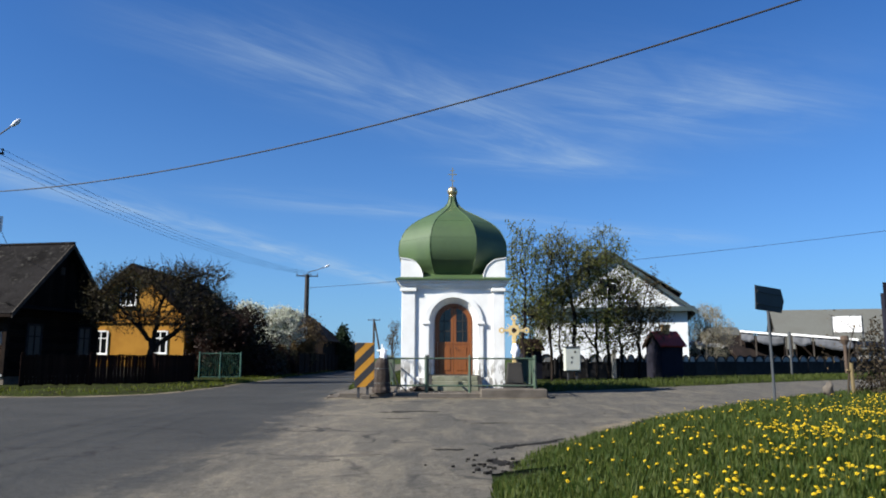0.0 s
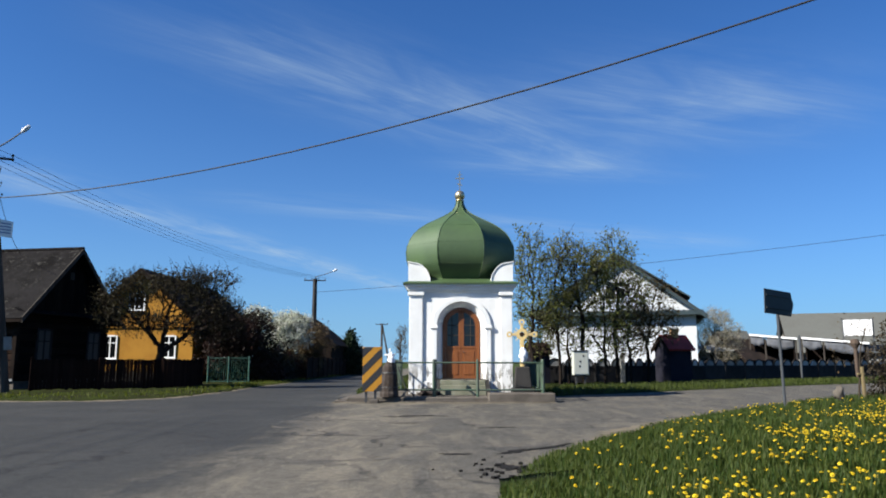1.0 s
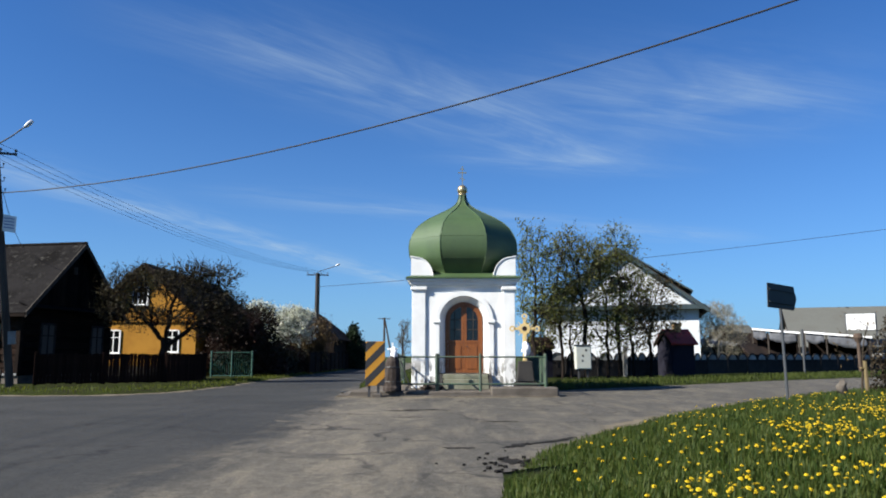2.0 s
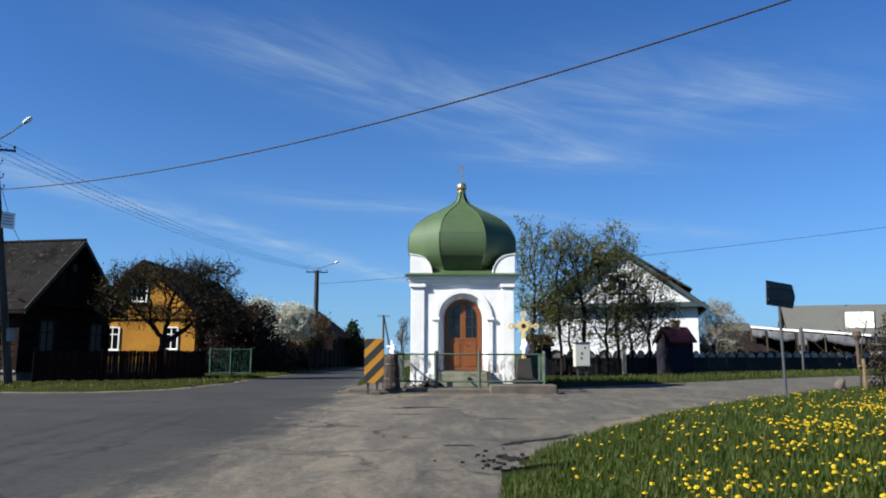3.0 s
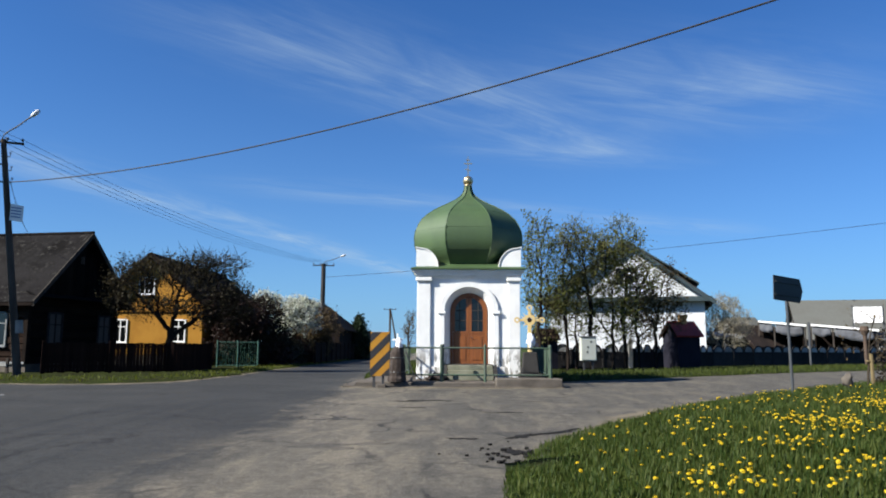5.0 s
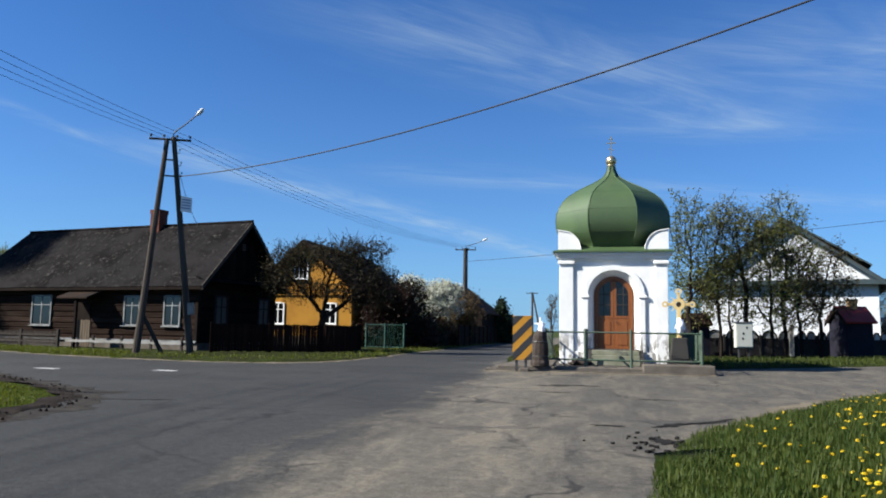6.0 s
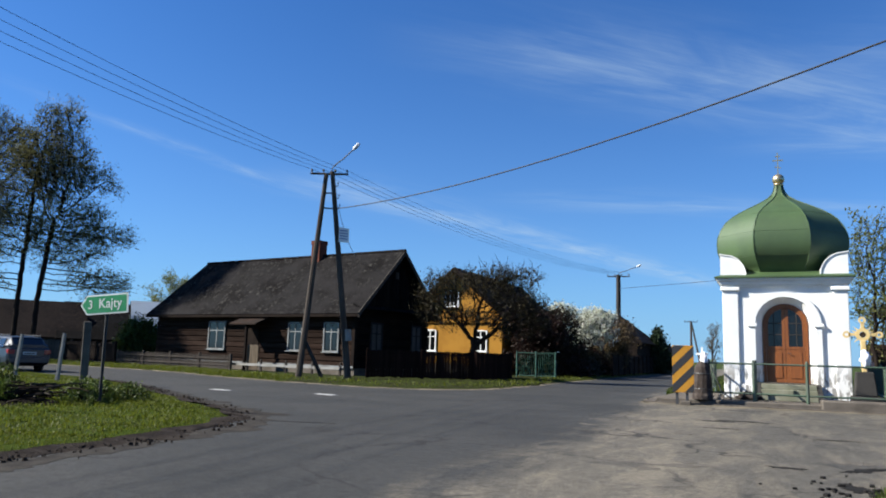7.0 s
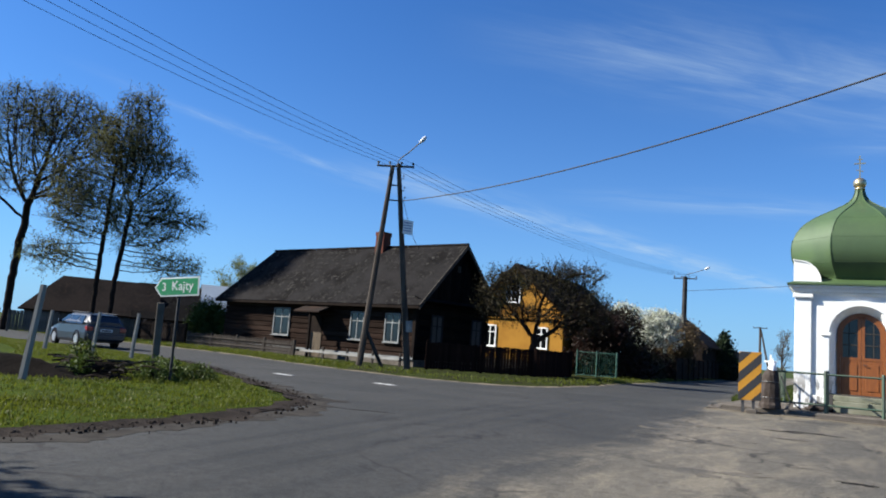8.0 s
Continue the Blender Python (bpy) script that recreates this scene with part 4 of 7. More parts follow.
def make_a_pole():
    p = thing("utility_pole", pose(-17.0, 28.4, 0), "A-shaped wooden utility pole with a street lamp", "utility pole")
    top = Vector((-1.0, -0.65, 9.3))
    bm = B()
    tube(bm, [(0, 0, -0.4), tuple(top)], [0.16, 0.10], 10)
    part("pole_leg", bm, POLE_WOOD, p, "slanting tarred wooden leg")
    bm = B()
    tube(bm, [(-1.9, -1.15, -0.4), (top.x - 0.22, top.y - 0.14, 9.2)], [0.16, 0.10], 10)
    part("pole_leg", bm, POLE_WOOD, p, "slanting tarred wooden leg")
    bm = B()
    tube(bm, [(-0.85, -0.6, -0.2), (-1.72, -1.05, 1.7)], [0.09, 0.08], 8)
    part("pole_brace", bm, GREY_WOOD, p, "short grey wooden stub brace")
    for z in (8.3, 7.6):
        k = z / 9.3
        bm = B()
        tube(bm, [(top.x * k + 0.1, top.y * k + 0.05, z), (-1.9 + (top.x - 0.22 + 1.9) * k - 0.1, -1.15 + (top.y - 0.14 + 1.15) * k, z)], 0.035, 6)
        part("bolt", bm, DARK_STEEL, p)
    make_crossarm(p, top + Vector((-0.1, -0.08, -0.12)), (0.86, 0.51, 0.03), 0.85)
    make_lamp(p, top + Vector((0, 0, 0.05)), (-0.22, -0.16, 10.42))
    # insulators down the leg and a small board
    for z in (8.6, 8.05, 7.6):
        k = z / 9.3
        bm = B()
        tube(bm, [(top.x * k, top.y * k, z), (top.x * k + 0.26, top.y * k - 0.05, z), (top.x * k + 0.26, top.y * k - 0.05, z + 0.16)], [0.02, 0.02, 0.04], 6)
        part("insulator", bm, DARK_STEEL, p)
    k = 6.4 / 9.3
    bm = B()
    hexa(bm, [(-0.55, -0.55, 6.08), (-0.18, -0.32, 6.04), (-0.18, -0.29, 6.04), (-0.55, -0.52, 6.08),
              (-0.55, -0.55, 6.74), (-0.18, -0.32, 6.68), (-0.18, -0.29, 6.68), (-0.55, -0.52, 6.74)])
    b = part("notice_board", bm, WHITE_PAINT, p, "small pale notice board on the pole")
    for i in range(4):
        bm = B()
        z = 6.62 - 0.12 * i
        hexa(bm, [(-0.52, -0.537, z - 0.05), (-0.22, -0.351, z - 0.075), (-0.22, -0.345, z - 0.075), (-0.52, -0.531, z - 0.05),
                  (-0.52, -0.537, z), (-0.22, -0.351, z - 0.025), (-0.22, -0.345, z - 0.025), (-0.52, -0.531, z)])
        part("text_bar", bm, NOTICE_BLUE, b)
    bm = B()
    tube(bm, [(-0.14, -0.1, 2.2), (-0.1, -0.09, 1.7)], 0.175, 10)
    part("paint_band", bm, PALE_CONCRETE, p)


NOTICE_BLUE = material("faded_blue_print", (0.16, 0.22, 0.36), 0.8, 30, 2, 0.1, 0)
make_a_pole()


def make_pole(name, x, y, h, lamp, r=0.15, kind="concrete"):
    p = thing(name, pose(x, y, 0), "slim grey concrete utility pole with a street lamp" if lamp else "timber utility pole in the distance", "utility pole")
    bm = B()
    tube(bm, [(0, 0, -0.3), (0, 0, h)], [r * 1.3, r], 8)
    part("pole_shaft", bm, DARK_CONCRETE if kind == "concrete" else POLE_WOOD, p)
    make_crossarm(p, (0, 0, h - 0.15), (1, 0.15, 0), 0.9)
    if lamp:
        make_lamp(p, (0.05, 0, h), lamp)
    return p


make_pole("utility_pole", -11.4, 61.2, 8.2, (1.5, 0.1, 8.85), 0.18)
pole_far = make_pole("utility_pole", -10.3, 110, 7.0, None, 0.14, "wood")
bm = B()
tube(bm, [(1.4, 0, -0.2), (0.1, 0, 6.6)], [0.16, 0.12], 6)
part("pole_leg", bm, POLE_WOOD, pole_far)


def make_wire(a, b, sag, r=0.012, label="thin overhead cable between the poles"):
    a, b = Vector(a), Vector(b)
    n = 24
    bm = B()
    tube(bm, [a.lerp(b, i / n) - Vector((0, 0, sag * 4 * (i / n) * (1 - i / n))) for i in range(n + 1)], r, 5)
    tagged(part("overhead_cable", bm, CABLE), label, "cable", "overhead cables")


TOP = Vector((-18.0, 27.75, 9.2))
FAR = Vector((-11.4, 61.2, 8.2))
for i in range(4):
    k = (2 * i / 3 - 1) * 0.8
    make_wire(TOP + Vector((0.86 * k, 0.51 * k, 0.12)), FAR + Vector((k, 0.15 * k, 0.1)), 0.75, 0.008)
for i in range(4):
    k = (2 * i / 3 - 1) * 0.8
    make_wire(TOP + Vector((0.86 * k, 0.51 * k, 0.12)), (-17 + 1.0 * k, -8, 10.6 + 0.2 * k), 0.8, 0.008)
make_wire((-17.75, 27.9, 7.6), (14.0, 9.0, 9.36), 1.24, 0.022, "twisted black overhead cable across the road")
make_wire((-17.7, 27.9, 7.7), (-20.5, 34.4, 6.3), 0.3, 0.012, "thin service wire to the cottage")
make_wire((-11.2, 61.2, 7.06), (46, 48, 12.0), 0.6, 0.016)


# ---- yellow house ----
def gable_house(name, x, y, turn, W, L, eave, ridge, wall_mat, roof_mat, label, over=0.45, trim=None):
    """A house whose gable faces -y in its own frame; origin in the middle of that gable's foot."""
    h = thing(name, pose(x, y, 0, 0, 0, turn), label, "house")
    s = (ridge - eave) / (W / 2)
    bm = B()
    prism(bm, [(-W / 2, -0.3), (W / 2, -0.3), (W / 2, eave), (0, ridge), (-W / 2, eave)], 0.0, L)
    part("wall", bm, wall_mat, h)
    for sx in (-1, 1):
        bm = B()
        e = sx * (W / 2 + over)
        ze = eave - s * over
        roof_plane(bm, *((e, -over, ze + 0.02), (e, L + over, ze + 0.02), (0, L + over, ridge + 0.02), (0, -over, ridge + 0.02))[::1 if sx > 0 else -1], thick=0.12)
        part("roof", bm, roof_mat, h)
        bm = B()
        hexa(bm, [(e, -over - 0.04, ze - 0.16), (e, -over, ze - 0.16), (0, -over, ridge - 0.16), (0, -over - 0.04, ridge - 0.16),
                  (e, -over - 0.04, ze + 0.10), (e, -over, ze + 0.10), (0, -over, ridge + 0.10), (0, -over - 0.04, ridge + 0.10)])
        part("barge_board", bm, trim or DARK_WOOD, h)
    return h


DARK_ROOF = material("dark_brown_tiles", (0.025, 0.02, 0.018), 0.85, 10, 1, 0.3, 0.3, second=(0.038, 0.028, 0.024))
yh = gable_house("yellow_house", -18.7, 44.2, 0, 6.4, 13.0, 3.9, 6.75, YELLOW, DARK_ROOF, "ochre yellow plastered house with dark steep roof")
make_window(yh, -0.28, 4.4, 0.8, 0.95, -0.02, cross=False)
make_window(yh, 1.78, 1.55, 0.7, 1.2, -0.02)
make_window(yh, -1.77, 1.5, 0.7, 1.25, -0.02)
bm = B()
box(bm, -3.25, 3.25, -0.06, -0.004, -0.2, 0.7)
part("foundation", bm, CONCRETE, yh)
bm = B()
box(bm, -3.3, 3.3, -0.10, -0.005, 3.3, 3.42)
part("string_course", bm, YELLOW, yh)

# ---- house behind the blossom, and a far one ----
gable_house("brown_house", -14.2, 66, 0, 7, 11, 3.0, 5.6, DARK_WOOD, RUST_ROOF, "brown wooden house behind blossoming trees")
gable_house("grey_outbuilding", -14.6, 94, -10, 5, 8, 2.3, 3.6, PALE_CONCRETE, SLATE, "small grey outbuilding beyond the brown house")

# ---- white house ----
GREY_BLUE = material("blue_grey_boards", (0.018, 0.036, 0.042), 0.7, 20, 1, 0.15, 0.1)
HOUSE_WHITE = material("house_plaster", (0.57, 0.59, 0.60), 0.9, 40, 1.2, 0.05, 0.08, second=(0.48, 0.50, 0.52))
wh = gable_house("white_house", 12.2, 54.0, -15, 11.0, 11.0, 5.0, 9.1, HOUSE_WHITE, DARK_ROOF, "large white plastered house behind the trees", over=0.7, trim=GREY_BLUE)
bm = B()
box(bm, -6.0, 6.0, -0.7, -0.02, 4.62, 4.95)
part("eaves_band", bm, GREY_BLUE, wh, "blue-grey boarded eaves across the gable")
make_window(wh, 0.0, 5.9, 1.2, 1.2, -0.02)
bm = B()
roof_plane(bm, (0.2, 0.4, 9.15), (5.2, 0.4, 5.9), (5.2, 6.0, 5.9), (0.2, 6.0, 9.15), 0.1)
part("roof_dormer", bm, GREY_BLUE, wh, "raised grey roof edge")

# ---- red-roofed kiosk and other small buildings ----
RED_ROOF = material("dark_red_roof", (0.25, 0.026, 0.020), 0.75, 15, 1, 0.2, 0.15)
NAVY = material("dark_blue_boards", (0.018, 0.018, 0.026), 0.8, 20, 1.5, 0.3, 0.2)
k = gable_house("garden_shed", 12.75, 44.7, -75, 1.7, 1.45, 2.05, 2.8, NAVY, RED_ROOF, "small dark shed with red roof and chimney", 0.15)
PALE_BRICK = material("ochre_brick", (0.52, 0.30, 0.12), 0.9, 20, 3, 0.2, 0.2)
part("chimney", brick_stack(0.1, 0.8, 2.5, 3.3, 0.36), PALE_BRICK, k, "pale ochre brick chimney")
gable_house("garden_shed", 4.35, 41.5, -75, 1.2, 1.05, 1.75, 2.25, NAVY, RUST_ROOF, "small brown shed with dull rusty roof", 0.12)
BARN_ROOF = material("pale_fibre_cement", (0.096, 0.098, 0.088), 0.9, 6, 0.5, 0.2, 0.2, second=(0.09, 0.09, 0.08))
gable_house("low_shed", 24.5, 66, -60, 4, 5, 1.6, 3.3, DARK_WOOD, DARK_ROOF, "low dark shed with brown gable roof", 0.3)
gable_house("low_barn", 28.9, 80, -70, 5, 3.4, 2.6, 4.6, PALE_CONCRETE, BARN_ROOF, "far low barn with grey roof", 0.3)

# ---- grey barn and covered stacks ----
barn = gable_house("grey_barn", 34.6, 76.5, -108, 12, 40, 2.4, 6.15, PALE_CONCRETE, BARN_ROOF, "long barn with grey fibre-cement roof", 0.5)
bm = B()
box(bm, -1.15, 1.15, -0.1, 0.1, 0.3, 1.75, 0.02)
board = part("white_dormer", bm, WHITE_PAINT)
tagged(board, "plain white board standing before the barn", "board")
board.matrix_basis = pose(37.2, 67.6, 3.4, 0, 0, -28)
for px_ in (-1.2, 1.2):
    bm = B()
    box(bm, px_ - 0.06, px_ + 0.06, 0.1, 0.22, -3.4, 1.9)
    part("support_post", bm, STEEL, board)


def make_stack(x, y, turn, L, H, label):
    """Logs stacked on bearers under tilted pale corrugated sheets."""
    t = thing("timber_stack", pose(x, y, 0, 0, 3, turn), label, "timber stack", "covered timber stacks")
    r = 0.16
    rows = int(H / (2 * r * 0.9))
    for j in range(rows):
        for i in range(int(L / (2 * r))):
            rr = r * random.uniform(0.75, 1.0)
            bm = B()
            cx, cz = -L / 2 + r + 2 * r * i + (r if j % 2 else 0), 0.15 + r + j * 2 * r * 0.88
            tube(bm, [(cx, -0.9 - 0.15 * random.random(), cz), (cx, 0.9, cz)], rr, 7)
            part("log_end", bm, STACK_DARK, t)
    # dark block added inside so that the gaps between logs look shaded
    bm = B()
    box(bm, -L / 2 + 0.1, L / 2 - 0.1, -0.78, 0.85, 0.0, H - 0.05)
    part("stack_core", bm, STACK_DARK, t)
    for a in range(3):
        bm = B()
        x0, x1 = -L / 2 - 0.3 + (L + 0.5) * a / 3, -L / 2 - 0.3 + (L + 0.5) * (a + 1.06) / 3
        z = H + 0.25 + 0.05 * (a % 2)
        hexa(bm, [(x0, -1.5, z), (x1, -1.5, z - 0.04), (x1, 1.3, z + 0.35), (x0, 1.3, z + 0.35),
                  (x0, -1.5, z + 0.14), (x1, -1.5, z + 0.10), (x1, 1.3, z + 0.45), (x0, 1.3, z + 0.45)])
        part("cover_sheet", bm, PALE_SHEET, t, "pale sagging cover sheet")
    for sx in (-1, 1):
        bm = B()
        box(bm, sx * L / 2 - 0.07, sx * L / 2 + 0.07, -1.35, -1.2, -0.2, H + 0.28)
        part("post", bm, GREY_WOOD, t)


STACK_DARK = material("shadowed_log_ends", (0.012, 0.010, 0.009), 0.95, 20, 1.5, 0.3, 0.2, piece=0.3)
PALE_SHEET = material("pale_sheet", (0.42, 0.43, 0.44), 0.5, 20, 0.8, 0.12, 0.1, second=(0.28, 0.29, 0.30))


def make_carport(x, y, turn, L, H, fall, label):
    """An open-fronted shelter: dark boarded back, roof with a pale front edge that falls to one side, sagging sheets hung before it."""
    t = thing("open_shelter", pose(x, y, 0, 0, 0, turn), label, "shed")
    bm = B()
    box(bm, -L / 2, L / 2, 3.0, 3.1, -0.1, H - fall - 0.1)
    part("back_wall", bm, DARK_WOOD, t)
    for s in (-1, 1):
        bm = B()
        box(bm, s * L / 2 - 0.05, s * L / 2 + 0.05, 0.2, 3.0, -0.1, H - fall - 0.1)
        part("side_wall", bm, DARK_WOOD, t)
    lift = lambda u: H - fall * u
    bm = B()
    a, b = -L / 2 - 0.3, L / 2 + 0.3
    hexa(bm, [(a, 0, lift(0) - 0.06), (b, 0, lift(1) - 0.06), (b, 3.3, lift(1) + 0.1), (a, 3.3, lift(0) + 0.1),
              (a, 0, lift(0)), (b, 0, lift(1)), (b, 3.3, lift(1) + 0.16), (a, 3.3, lift(0) + 0.16)])
    part("shelter_roof", bm, SLATE, t)
    bm = B()
    hexa(bm, [(a, -0.1, lift(0) - 0.13), (b, -0.1, lift(1) - 0.13), (b, -0.01, lift(1) - 0.13), (a, -0.01, lift(0) - 0.13),
              (a, -0.1, lift(0) + 0.04), (b, -0.1, lift(1) + 0.04), (b, -0.01, lift(1) + 0.04), (a, -0.01, lift(0) + 0.04)])
    part("fascia", bm, WHITE_PAINT, t, "white front board")
    r = random.Random(int(x * 10))
    for k, (u0, u1, drop) in enumerate(((0.02, 0.3, 0.85), (0.36, 0.93, 0.95))):
        vs, fs = [], []
        n = 14
        for i in range(n + 1):
            u = u0 + (u1 - u0) * i / n
            sag = drop * (0.75 + 0.25 * math.sin(3.1 * i / n) + 0.06 * r.uniform(-1, 1))
            px_ = a + (b - a) * u
            for q in range(4):
                vs.append((px_, 0.06 + 0.02 * math.sin(i * 0.9 + q), lift(u) - 0.12 - sag * q / 3))
        for i in range(n):
            for q in range(3):
                v = i * 4 + q
                fs.append((v, v + 1, v + 5, v + 4))
        o = part("hanging_sheet", (vs, [], fs), GREY_SHEET, t, "grey sagging sheet", smooth=True)
        md = o.modifiers.new("thickness", "SOLIDIFY")
        md.thickness = 0.01
    for u in (0.0, 0.33, 0.97):
        bm = B()
        px_ = a + (b - a) * u
        box(bm, px_ - 0.06, px_ + 0.06, 0.1, 0.22, -0.2, lift(u) - 0.06)
        part("post", bm, GREY_WOOD, t)


GREY_SHEET = material("grey_sheet", (0.10, 0.105, 0.12), 0.7, 12, 0.9, 0.3, 0.2, second=(0.05, 0.053, 0.06))
make_carport(28.2, 64.8, -26, 3.2, 3.75, 0.4, "open shelter with white front board and hanging sheets")
make_carport(32.3, 62.4, -26, 4.4, 3.40, 0.5, "open shelter with white front board and hanging sheets")
make_stack(22.9, 66.5, -26, 4.0, 2.1, "stacked dark timber under a sagging cover")

# ---- old farm buildings beyond the big trees ----
def make_hip_barn(x, y, turn, W, L, eave, ridge, hip, over, label):
    """A low barn whose ridge runs along its y; its near end is hipped."""
    h = thing("old_barn", pose(x, y, 0, 0, 0, turn), label, "house")
    bm = B()
    box(bm, -W / 2, W / 2, 0, L, -0.3, eave)
    part("wall", bm, GREY_WOOD, h)
    a, y0, y1 = W / 2 + over, -over, L + over
    ze = eave - 0.15
    for quad in (((a, y0, ze), (a, y1, ze), (0, y1, ridge), (0, hip, ridge)), ((-a, y1, ze), (-a, y0, ze), (0, hip, ridge), (0, y1, ridge))):
        bm = B()
        roof_plane(bm, *quad, thick=0.1)
        part("roof", bm, OLD_ROOF, h)
    bm = B()
    prism(bm, [(-a, 0.0), (a, 0.0), (0, 0.1)], 0.0, 0.1)
    for v, p in zip(bm.verts, ((-a, y0, ze), (a, y0, ze), (0, hip, ridge), (-a, y0, ze + 0.1), (a, y0, ze + 0.1), (0, hip, ridge + 0.1))):
        v.co = p
    part("hip", bm, OLD_ROOF, h)
    bm = B()
    box(bm, -W / 2, W / 2, L, L + 0.06, eave, eave + 0.3)
    part("gable_board", bm, GREY_WOOD, h)
    return h


OLD_ROOF = material("old_brown_roof", (0.026, 0.020, 0.017), 0.9, 7, 0.5, 0.4, 0.4, second=(0.014, 0.012, 0.011), speck=(0.05, 0.032, 0.024))
make_hip_barn(-55.4, 34.6, -35, 6.0, 9.0, 1.7, 4.35, 2.2, 0.4, "old wooden barn with worn brown hipped roof")
gable_house("old_barn", -52.6, 43.0, -35, 6.5, 9, 1.9, 4.5, PALE_CONCRETE, SLATE, "low concrete barn with dark roof", 0.5)
gable_house("old_barn", -49.8, 40.0, -35, 3.6, 4, 1.7, 2.8, DARK_WOOD, SLATE, "low dark lean-to beside the barns", 0.4)
SILVER = material("silver_sheet", (0.36, 0.42, 0.47), 0.5, 15, 0.8, 0.1, 0.05, metal=0.3)
gable_house("metal_shed", -43.6, 41.2, -40, 4, 6, 2.7, 4.4, PALE_CONCRETE, SILVER, "grey shed with pale metal roof", 0.3)


# ---- fences ----
def make_board_fence(pts, h, step, label, mat, rail=True, z0=0.06, gap=0.02, name="board_fence"):
    base = Vector((*pts[0], z0))
    f = thing(name, Matrix.Translation(base), label, "fence")
    for p, q in zip(pts, pts[1:]):
        p, q = Vector((*p, z0)) - base, Vector((*q, z0)) - base
        d = (q - p)
        n = max(1, round(d.length / step))
        ang = math.atan2(d.y, d.x)
        k = max(1, round(d.length / 2.4))
        for i in range(k + 1):
            bm = B()
            box(bm, -0.07, 0.07, -0.07, 0.07, -0.3, h + 0.08, 0.01)
            o = part("post", bm, mat, f)
            o.matrix_basis = Matrix.Translation(p + d * i / k) @ Matrix.Rotation(ang, 4, "Z")
        if rail:
            for z in (0.25, h - 0.22):
                bm = B()
                box(bm, 0, d.length, 0.03, 0.08, z, z + 0.09)
                o = part("rail", bm, mat, f)
                o.matrix_basis = Matrix.Translation(p) @ Matrix.Rotation(ang, 4, "Z")
        bm = B()
        box(bm, -step / 2 + gap / 2, step / 2 - gap / 2, 0.0, 0.025, 0.05, h)
        first = part("board", bm, mat, f)
        for i in range(n):
            m = Matrix.Translation(p + d * (i + 0.5) / n + Vector((0, 0, random.uniform(-0.03, 0.03)))) @ Matrix.Rotation(ang, 4, "Z") @ Matrix.Rotation(random.uniform(-0.015, 0.015), 4, "Y")
            if i == 0:
                first.matrix_basis = m
            else:
                share(first, m)
    return f


BROWN_STAIN = material("brown_stained_boards", (0.016, 0.0085, 0.0065), 0.9, 20, 1.5, 0.35, 0.3, second=(0.010, 0.006, 0.005), piece=0.3)
make_board_fence([(-17.3, 30.5), (-12.9, 33.2), (-12.2, 36.2)], 1.3, 0.14, "dark brown wooden board fence of the gardens", BROWN_STAIN, gap=0.008)
make_board_fence([(-26.0, 31.3), (-36.0, 33.1)], 0.8, 0.13, "low grey picket fence before the cottage", GREY_WOOD, gap=0.06, name="picket_fence")
rail = thing("low_rail", pose(-18.9, 30.6, 0.08), "low whitewashed board rail before the cottage", "fence")
for i in range(4):
    a, b = Vector((-1.8 * i, 0.32 * i, 0)), Vector((-1.8 * (i + 1) + 0.03, 0.32 * (i + 1), 0))
    bm = B()
    hexa(bm, [a + Vector((0, 0, 0.28)), b + Vector((0, 0, 0.26)), b + Vector((0.01, 0.05, 0.26)), a + Vector((0.01, 0.05, 0.28)),
              a + Vector((0, 0, 0.40)), b + Vector((0, 0, 0.38)), b + Vector((0.01, 0.05, 0.38)), a + Vector((0.01, 0.05, 0.40))])
    part("rail", bm, PALE_CONCRETE, rail)
    bm = B()
    box(bm, a.x - 0.05, a.x + 0.05, a.y + 0.05, a.y + 0.14, -0.2, 0.62)
    part("post", bm, GREY_WOOD, rail)
PALE_BOARDS = material("bleached_boards", (0.11, 0.10, 0.088), 0.9, 20, 1.5, 0.3, 0.3, second=(0.06, 0.055, 0.048), piece=0.3)
make_board_fence([(-48.2, 29.0), (-43.6, 36.0)], 1.35, 0.2, "bleached grey board fence before the old barns", PALE_BOARDS)
make_board_fence([(-36.5, 33.3), (-44, 35.5)], 1.3, 0.16, "dark board fence beside the cottage", DARK_WOOD)
make_board_fence([(-10.2, 52.5), (-10.4, 76)], 1.5, 0.2, "dark board fence along the road", DARK_WOOD)


def make_gate(x, y, w, turn):
    g = thing("garden_gate", pose(x, y, 0.03, 0, 0, turn), "green metal mesh garden gate, closed", "gate")
    for px_ in (0, w / 2, w):
        bm = B()
        tube(bm, [(px_, 0, -0.2), (px_, 0, 1.55)], 0.05, 6)
        part("gate_post", bm, GATE_GREEN, g)
    for a in (0.06, w / 2 + 0.04):
        for z in (0.12, 1.45):
            bm = B()
            tube(bm, [(a, 0, z), (a + w / 2 - 0.1, 0, z)], 0.025, 5)
            part("gate_rail", bm, GATE_GREEN, g)
        bm = B()
        for i in range(10):
            q = a + (w / 2 - 0.1) * i / 9
            tube(bm, [(q, 0, 0.12), (q, 0, 1.45)], 0.008, 4, False)
        part("gate_mesh", bm, GATE_GREEN, g)


GATE_GREEN = material("green_gate_paint", (0.010, 0.066, 0.048), 0.6, 20, 2, 0.2, 0.05)
make_gate(-13.9, 42.4, 2.3, 6)


